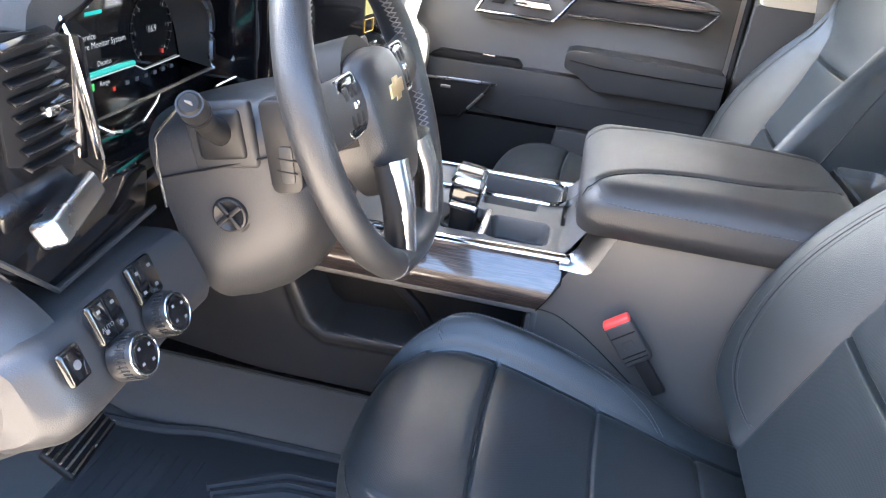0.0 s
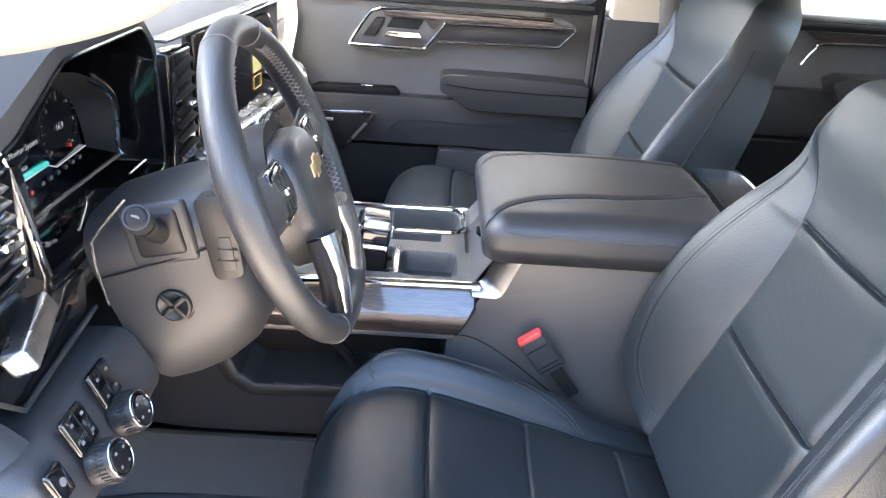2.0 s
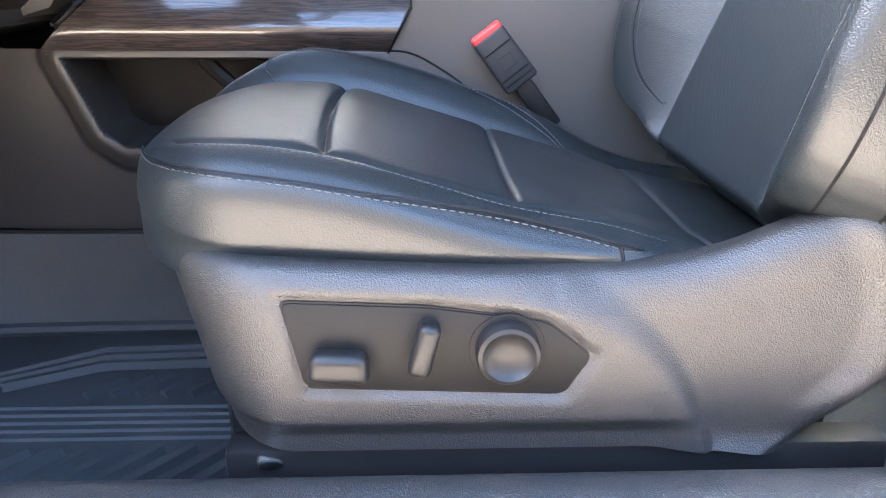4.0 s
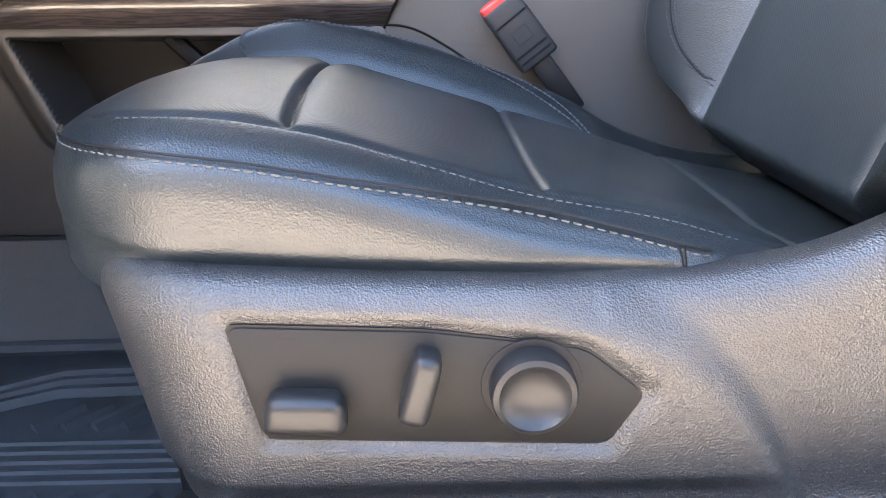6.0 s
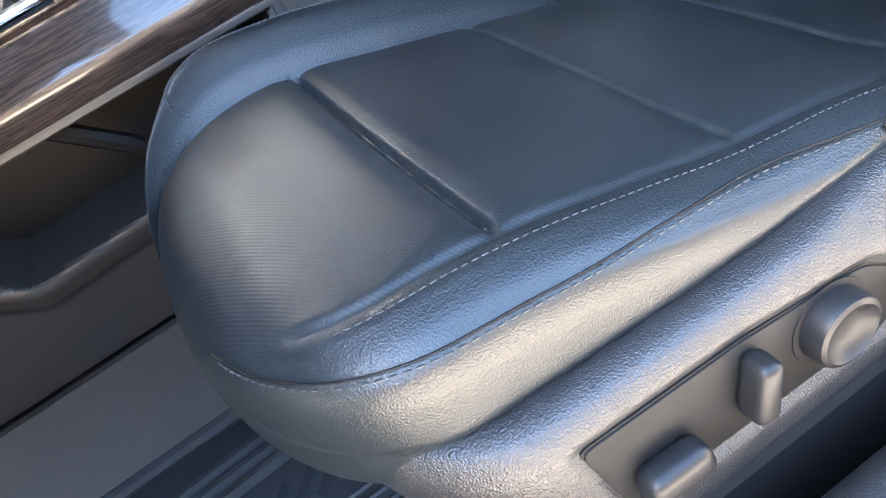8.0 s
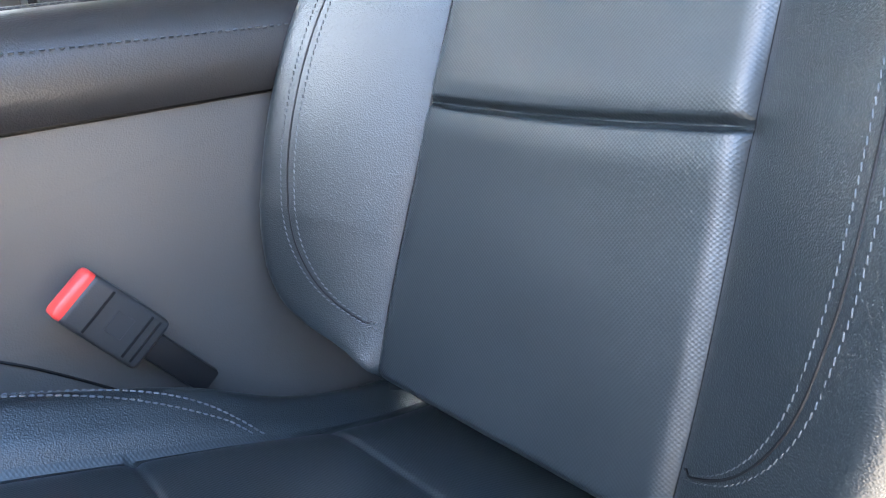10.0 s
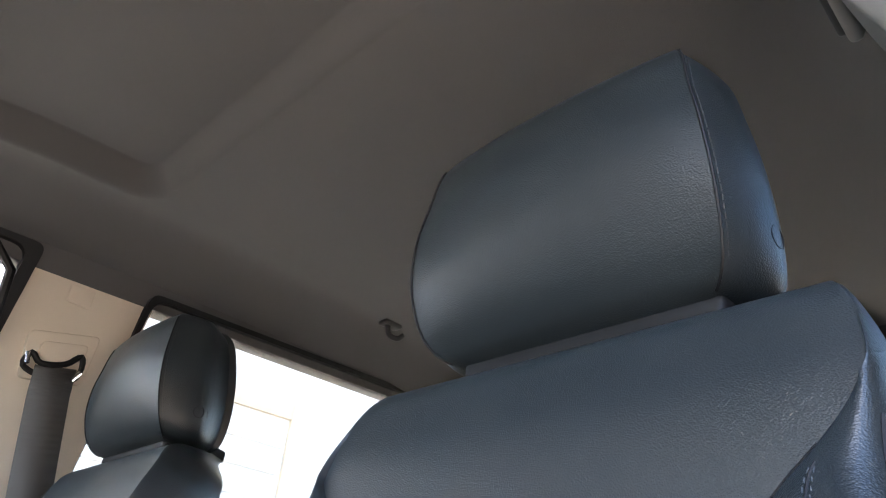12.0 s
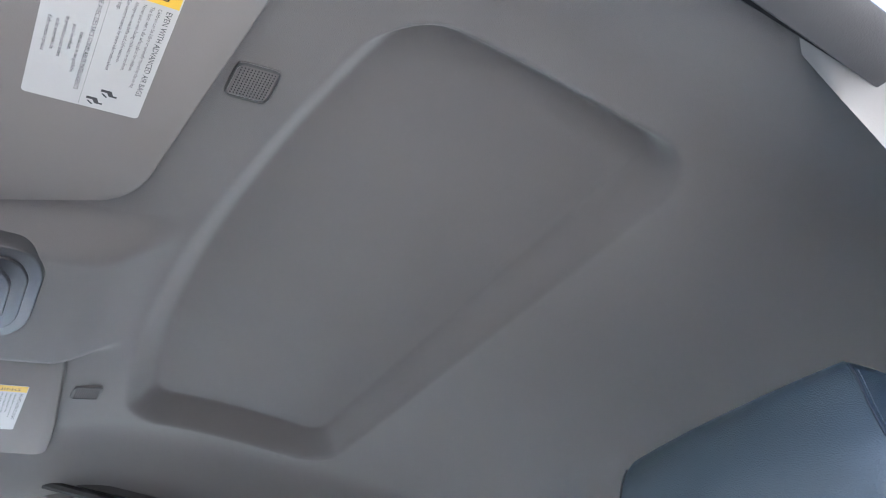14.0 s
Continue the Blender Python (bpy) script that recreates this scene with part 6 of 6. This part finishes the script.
# ---- pillars and belts ----
pr = shear(prism(rounded([(0.585, 0.770), (0.775, 0.770), (0.800, 1.0), (0.835, 1.262), (0.588, 1.262), (0.590, 1.0)], 0.012, 4), 0.742, 0.80, "y", 0.008, 3), 0.80, -0.14)
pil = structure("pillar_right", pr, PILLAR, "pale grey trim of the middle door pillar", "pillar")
part("airbag_tag", shear(prism(rounded([(0.670, 1.185), (0.715, 1.185), (0.715, 1.220), (0.670, 1.220)], 0.006, 3), 0.7395, 0.744, "y", 0.001), 0.80, -0.14), PILLAR, pil)
gd2 = part("belt_guide", shear(prism(rounded([(0.630, 1.115), (0.752, 1.140), (0.748, 1.045), (0.640, 1.030)], 0.012, 4), 0.732, 0.748, "y", 0.004, 3), 0.80, -0.14), PILLAR, pil, "pale belt height guide")
part("guide_window", shear(prism(rounded([(0.655, 1.100), (0.735, 1.116), (0.732, 1.062), (0.660, 1.052)], 0.010, 4), 0.724, 0.735, "y", 0.004, 3), 0.80, -0.14), PILLAR, gd2)
structure("pillar_right_lower", prism(rounded([(0.553, 0.02), (0.775, 0.02), (0.775, 0.772), (0.575, 0.772)], 0.010, 3), 0.742, 0.80, "y", 0.010, 3), SOFT, "dark lower trim of the middle pillar", "pillar")
structure("door_seal_right", tube([(0.566, 0.772, 0.05), (0.566, 0.772, 0.80), (0.574, 0.70, 1.10), (0.562, 0.67, 1.20), (0.520, 0.658, 1.236), (0.20, 0.655, 1.240)], 0.009, 8, up=(0, 1, 0)), BLACK, "black rubber door seal", "door seal")
belt = thing("seat_belt", "grey webbing belt hanging from the pillar guide", "seat belt")
part("webbing", bm_grid([[(0.645 + 0.070 * q + dx, 0.684 + dy, z + 0.012 * q) for q in (0, 1)] for z, dx, dy in ((1.055, 0.012, 0.0), (1.0, 0.015, -0.004), (0.90, 0.028, -0.008), (0.78, 0.045, -0.010), (0.60, 0.065, 0.0), (0.50, 0.075, 0.02))]), BELT, belt)
bpy.context.view_layer.update()
wb = belt.children[0].modifiers.new("thick", "SOLIDIFY")
wb.thickness = 0.0016
part("belt_ring", tube(spline([(0.640, 0.690, 1.050), (0.646, 0.684, 1.075), (0.665, 0.682, 1.060), (0.705, 0.681, 1.070), (0.728, 0.682, 1.092), (0.735, 0.686, 1.065), (0.722, 0.690, 1.046), (0.68, 0.692, 1.040)], 4, True), 0.0055, 8, closed=True), BLACK, belt, "black belt loop")
part("ring_pin", tube([(0.642, 0.678, 1.052), (0.638, 0.680, 1.072)], 0.0045, 8), CHROME, belt)
part("ring_pin", tube([(0.722, 0.678, 1.044), (0.734, 0.680, 1.062)], 0.0045, 8), CHROME, belt)

# driver side pillar: a broad front face that rounds into the inner face, with a belt guide standing proud of it
edge_x = curve1([(0.80, 0.800), (0.95, 0.775), (1.05, 0.752), (1.10, 0.740), (1.157, 0.712), (1.199, 0.681), (1.232, 0.652), (1.268, 0.622)])
edge_y = curve1([(0.80, -0.745), (0.95, -0.705), (1.05, -0.682), (1.10, -0.674), (1.157, -0.664), (1.199, -0.661), (1.232, -0.659), (1.268, -0.657)])
front_x = curve1([(0.80, 0.700), (1.05, 0.722), (1.13, 0.722), (1.19, 0.703), (1.225, 0.668), (1.250, 0.617), (1.268, 0.600)])
front_y = curve1([(0.80, -0.795), (1.05, -0.757), (1.13, -0.728), (1.19, -0.708), (1.225, -0.694), (1.250, -0.678), (1.268, -0.672)])
rows = []
for z in list(np.linspace(0.78, 1.02, 16)) + list(np.linspace(1.03, 1.19, 40)) + list(np.linspace(1.195, 1.268, 16)):
    f = Vector((front_x(max(z, 0.80)), front_y(max(z, 0.80)), z))
    e = Vector((edge_x(max(z, 0.80)), edge_y(max(z, 0.80)), z))
    c = Vector((f.x + 0.25 * (e.x - f.x), e.y - 0.010, z))
    hump = 0.016 * step01(z, 1.02, 1.09) * (1 - step01(z, 1.140, 1.158))
    row = [Vector((f.x + 0.02, f.y - 0.03, z)), f]
    for q in np.linspace(0.06, 1, 18):
        p = f * (1 - q) ** 2 + c * (2 * q * (1 - q)) + e * q * q
        row.append(p + Vector((-0.3, 1, 0)) * hump * step01(q, 0.55, 1.0))
    for q in np.linspace(0.05, 1, 22):
        row.append(Vector((e.x + (0.875 - e.x) * q - 0.3 * hump, e.y + hump * (1 - step01(q, 0.62, 0.80)) - 0.004 * q, z)))
    row.append(Vector((0.878, e.y - 0.07, z)))
    rows.append(row)
pll = structure("pillar_left", bm_grid(rows), PILLAR_SHADED, "pale grey trim of the driver side pillar", "pillar")
part("guide_slot", box(0.764, 0.778, -0.664, -0.6605, 1.214, 1.219, 0.001), BLACK, pll)
bg = part("belt_guide", rbox(0.064, 0.012, 0.060, 0.005, 3, pose(0.806, -0.655, 1.128, 4, 28, 0)), PILLAR_SHADED, pll, "pale belt height guide")
part("guide_cavity", prism(rounded([(0.822, 1.205), (0.866, 1.190), (0.868, 1.120), (0.846, 1.128)], 0.008, 4), -0.668, -0.6585, "y", 0.001), BLACK, bg)
part("guide_button", rbox(0.046, 0.010, 0.044, 0.004, 3, pose(0.808, -0.647, 1.126, 4, 28, 0)), DASH, bg, "grey release button")
structure("door_seal_left", tube([(0.690, -0.795, 0.10), (0.690, -0.795, 0.78), (0.722, -0.755, 1.05), (0.735, -0.716, 1.17), (0.715, -0.698, 1.222), (0.66, -0.690, 1.240), (0.52, -0.683, 1.246), (0.15, -0.676, 1.247), (-0.05, -0.675, 1.22), (-0.45, -0.745, 1.0)], 0.011, 8, up=(0, 1, 0)), BLACK, "black rubber seal of the door opening", "door seal")

grab = thing("grab_handle", "pale grab handle on the windscreen pillar", "grab handle")
part("grip", tube(spline([(-0.34, -0.715, 1.02), (-0.30, -0.735, 0.955), (-0.22, -0.748, 0.935), (-0.12, -0.750, 0.948), (-0.03, -0.745, 0.985), (0.03, -0.725, 1.06), (0.05, -0.69, 1.16)], 6), 0.019, 12), PILLAR_SHADED, grab)
part("mount", rbox(0.06, 0.04, 0.05, 0.015, 3, Matrix.Translation((-0.345, -0.715, 1.03))), PILLAR_SHADED, grab)
part("mount", rbox(0.06, 0.04, 0.06, 0.015, 3, Matrix.Translation((0.05, -0.68, 1.175))), PILLAR_SHADED, grab)

# ---- overhead ----


def visor(s):
    v = thing("sun_visor", "grey cloth sun visor with a warning label", "sun visor", group="sun visors")
    poly = rounded([(0.035, s * 0.115), (0.192, s * 0.172), (0.212, s * 0.205), (0.240, s * 0.470), (0.245, s * 0.585), (0.06, s * 0.60), (0.03, s * 0.50)], 0.030, 6)
    bm = prism(poly, -0.009, 0.009, "z", 0.006, 3)
    sl = 0.24
    for q in bm.verts:
        q.co.z += 1.262 + sl * (q.co.x - 0.21)
    part("panel", bm, FELT_VISOR, v)
    part("hinge", tube([(0.05, s * 0.15, 1.225), (0.05, s * 0.55, 1.225)], 0.007, 8), FELT_VISOR, v)

    def on(x, y, lift=0.0096):
        return Vector((x, y, 1.262 + sl * (x - 0.21) - lift))

    if s < 0:
        y0, y1, x0, x1 = -0.454, -0.300, 0.094, 0.184
    else:
        y0, y1, x0, x1 = 0.300, 0.470, 0.094, 0.184

    def flat(outline, lift):
        bm = bmesh.new()
        bm.faces.new([bm.verts.new(on(x, y, lift)) for x, y in outline])
        return bm

    lb = part("warning_label", flat(rounded([(x0, y0), (x1, y0), (x1, y1), (x0, y1)], 0.004, 4), 0.0096), WHITE, v, "white warning label with a yellow head")
    yh = y0 + 0.022
    part("yellow_head", bm_grid([[on(x, y, 0.0099) for y in (y0 + 0.001, yh)] for x in (x0 + 0.001, x1 - 0.001)]), YELLOW, lb, "yellow label head")

    def m_read(x, y):
        # reading along +y, letter tops towards +x, seen from below
        p = on(x, y, 0.0103)
        up = Vector((1, 0, sl)).normalized()
        rt = Vector((0, 1, 0))
        nn = rt.cross(up)
        return Matrix(((rt.x, up.x, nn.x, p.x), (rt.y, up.y, nn.y, p.y), (rt.z, up.z, nn.z, p.z), (0, 0, 0, 1)))

    def m_head(x, y):
        p = on(x, y, 0.0103)
        rt = Vector((1, 0, sl)).normalized()
        up = Vector((0, -1, 0))
        nn = rt.cross(up)
        return Matrix(((rt.x, up.x, nn.x, p.x), (rt.y, up.y, nn.y, p.y), (rt.z, up.z, nn.z, p.z), (0, 0, 0, 1)))

    writing("WARNING", 0.0125, m_head(x0 + 0.022, yh - 0.005), INK, lb)
    ye = yh + 0.004
    writing("EVEN WITH ADVANCED AIR BAGS", 0.0064, m_read(x1 - 0.0085, ye), INK, lb)
    lines = ("Children can be killed or seriously injured by the air bag", "The back seat is the safest place for children.", "Never put a rear-facing child seat in the front.", "Always use seat belts and child restraints.", "See owner's manual for more information about", "air bags.")
    for i, t in enumerate(lines):
        writing(t, 0.0040, m_read(x1 - 0.0145 - 0.0054 * i, ye), INK, lb)
    part("rule", bm_grid([[on(x1 - 0.0475 + d, y, 0.0101) for y in (y0 + 0.024, y1 - 0.002)] for d in (0, 0.0003)]), ICON, lb)
    writing("MÊME AVEC DES SACS GONFLABLES INTELLIGENTS", 0.0048, m_read(x1 - 0.054, ye), INK, lb)
    french = (("blessés par le sac gonflable.", 0.036), ("pour les enfants.", 0.060), ("de protection pour enfant", 0.050), ("et les ensembles de", 0.056), ("d'information à propos", 0.052))
    for i, (t, end) in enumerate(french):
        writing(t, 0.0042, m_read(x1 - 0.0600 - 0.0058 * i, y1 - end), INK, lb, align="RIGHT")
    # two small seat symbols
    for cx, cy in ((x1 - 0.028, y1 - 0.022), (x1 - 0.037, y1 - 0.010)):
        part("seat_symbol", flat([(cx + p, cy + q) for p, q in ((-0.006, -0.004), (0.002, -0.004), (0.004, 0.001), (0.007, 0.001), (0.007, 0.003), (0.001, 0.003), (-0.001, -0.001), (-0.006, -0.001))], 0.0101), INK, lb)
        part("symbol_bar", flat([(cx + p, cy + q) for p, q in ((-0.004, 0.0005), (0.000, 0.0040), (-0.001, 0.0052), (-0.005, 0.0015))], 0.0101), INK, lb)
    return v


FELT_VISOR = shade("visor_cloth", (0.135, 0.127, 0.120), 0.85, grain=0.4, grain_scale=700, vary=0.05, spec=0.2)
visor(-1)
visor(1)
for s in (-1, 1):
    g = thing("speaker_grille", "small square perforated headliner grille", "grille", group="headliner grilles")
    zc = headliner_z(0.260, 0.36) - 0.002
    mg = Matrix.Translation((0.260, s * 0.360, zc)) @ pose(0, 0, 0, 0, -16, 0)
    part("plate", rbox(0.040, 0.042, 0.006, 0.008, 4, mg), FELT, g)
    part("rim", tube([mg @ Vector((p[0], p[1], -0.003)) for p in rounded([(-0.020, -0.021), (0.020, -0.021), (0.020, 0.021), (-0.020, 0.021)], 0.008, 5)], 0.0015, 6, closed=True), DASH, g)
    holes = bmesh.new()
    for i in range(11):
        for j in range(11):
            c = mg @ Vector(((i - 5) * 0.0031, (j - 5) * 0.0032, -0.0034))
            bmesh.ops.create_icosphere(holes, subdivisions=1, radius=0.0008, matrix=Matrix.Translation(c))
    tagged(part("perforation", holes, BLACK, g), kind="stuff")

oh = thing("overhead_console", "grey overhead console with map lamps", "overhead console")
poly = rounded([(-0.02, -0.105), (0.140, -0.098), (0.158, -0.060), (0.158, 0.060), (0.140, 0.098), (-0.02, 0.105)], 0.020, 5)


def slab(poly, z0, z1, sl, r):
    bm = prism(poly, z0, z1, "z", r, 3)
    for q in bm.verts:
        q.co.z += sl * (q.co.x - 0.1)
    return bm


part("frame", slab(poly, 1.198, 1.240, 0.22, 0.005), DASH, oh, "grey console frame")
inn = [((p[0] - 0.07) * 0.86 + 0.07, p[1] * 0.84) for p in poly]
part("recess", slab(inn, 1.195, 1.202, 0.22, 0.002), SWITCH, oh)
inn2 = [((p[0] - 0.07) * 0.70 + 0.07, p[1] * 0.66) for p in poly]
part("lamp_panel", slab(inn2, 1.190, 1.200, 0.22, 0.003), DASH, oh)
part("lamp_lens", slab(rounded([(0.05, -0.055), (0.115, -0.055), (0.115, -0.010), (0.05, -0.010)], 0.010, 4), 1.187, 1.192, 0.22, 0.002), PILLAR, oh)
part("lamp_lens", slab(rounded([(0.05, 0.010), (0.115, 0.010), (0.115, 0.055), (0.05, 0.055)], 0.010, 4), 1.187, 1.192, 0.22, 0.002), PILLAR, oh)

hook = thing("coat_hook", "small grey coat hook on the headliner", "coat hook")
hz = headliner_z(1.293, 0.51)
part("plate", rbox(0.05, 0.03, 0.012, 0.006, 3, Matrix.Translation((1.293, 0.51, hz - 0.004))), DASH, hook)
part("prong", tube(spline([(1.285, 0.51, hz - 0.006), (1.288, 0.505, hz - 0.030), (1.300, 0.49, hz - 0.040), (1.312, 0.485, hz - 0.030)], 5), 0.0065, 10), DASH, hook)

# ---- floor mat and pedal ----
mat_thing = thing("floor_mat", "black ribbed rubber floor mat with dust", "floor mat")
part("sheet", prism(rounded([(-0.62, -0.70), (0.16, -0.70), (0.16, -0.205), (-0.30, -0.205), (-0.42, -0.235), (-0.62, -0.245)], 0.03, 4), -0.006, 0.0, "z", 0.002), RUBBER, mat_thing)
part("edge_lip", tube(spline([(-0.62, -0.240, 0.008), (-0.42, -0.228, 0.006), (-0.30, -0.205, 0.006), (0.0, -0.198, 0.006), (0.16, -0.198, 0.006)], 6), 0.010, 8), RUBBER, mat_thing)
ribs = []
for i in range(3):
    o = 0.021 * i
    ribs.append(tube([(-0.268 + o * 0.55, -0.330 - o * 0.55, 0.001), (-0.155 + o * 0.25, -0.262 - o, 0.001), (0.14, -0.246 - o, 0.001)], 0.0078, 6, flat=1.3))
for i in range(9):
    x = -0.13 + 0.030 * i
    ribs.append(tube([(x - 0.012, -0.372, 0.0), (x + 0.022, -0.332, 0.0)], 0.0078, 6, flat=1.1))
for i in range(5):
    y = -0.395 - 0.0155 * i
    ribs.append(tube([(-0.24, y, 0.0), (0.14, y, 0.0)], 0.0034, 5, flat=0.8))
for i in range(14):
    x = -0.29 + 0.034 * i
    ribs.append(tube([(x - 0.026, -0.548, 0.0), (x + 0.030, -0.480, 0.0)], 0.0088, 6, flat=1.0))
for i in range(4):
    y = -0.570 - 0.0155 * i
    ribs.append(tube([(-0.24, y, 0.0), (0.14, y, 0.0)], 0.0034, 5, flat=0.8))
for i in range(13):
    x = -0.595 + 0.024 * i
    ribs.append(tube([(x, -0.66, 0.0), (x + 0.006, -0.275, 0.0)], 0.0030, 5, flat=0.7))
for i in range(6):
    y = -0.40 - 0.045 * i
    ribs.append(tube([(-0.285, y, 0.0), (-0.255, y + 0.022, 0.0)], 0.008, 6, flat=0.6))
tagged(part("ribs", merge(*ribs), RUBBER, mat_thing), kind="stuff")
fx = part("mat_post", disc(0.016, 0.008, Matrix.Translation((0.055, -0.315, 0.0)), 24, 0.003, 0.003), BLACK, mat_thing)

pedal = thing("brake_pedal", "ribbed brake pedal on a steel arm", "pedal")
mp = Matrix.Translation((-0.400, -0.455, 0.165)) @ pose(0, 0, 0, 0, 40, 6)
part("pad", rbox(0.060, 0.125, 0.014, 0.006, 3, mp), BLACK, pedal)
for i in range(5):
    part("rib", rbox(0.005, 0.120, 0.004, 0.0015, 2, mp @ Matrix.Translation((-0.022 + 0.011 * i, 0, 0.008))), SATIN, pedal)
part("arm", tube([(-0.400, -0.43, 0.185), (-0.44, -0.42, 0.26), (-0.46, -0.41, 0.42)], 0.009, 8), SATIN, pedal)
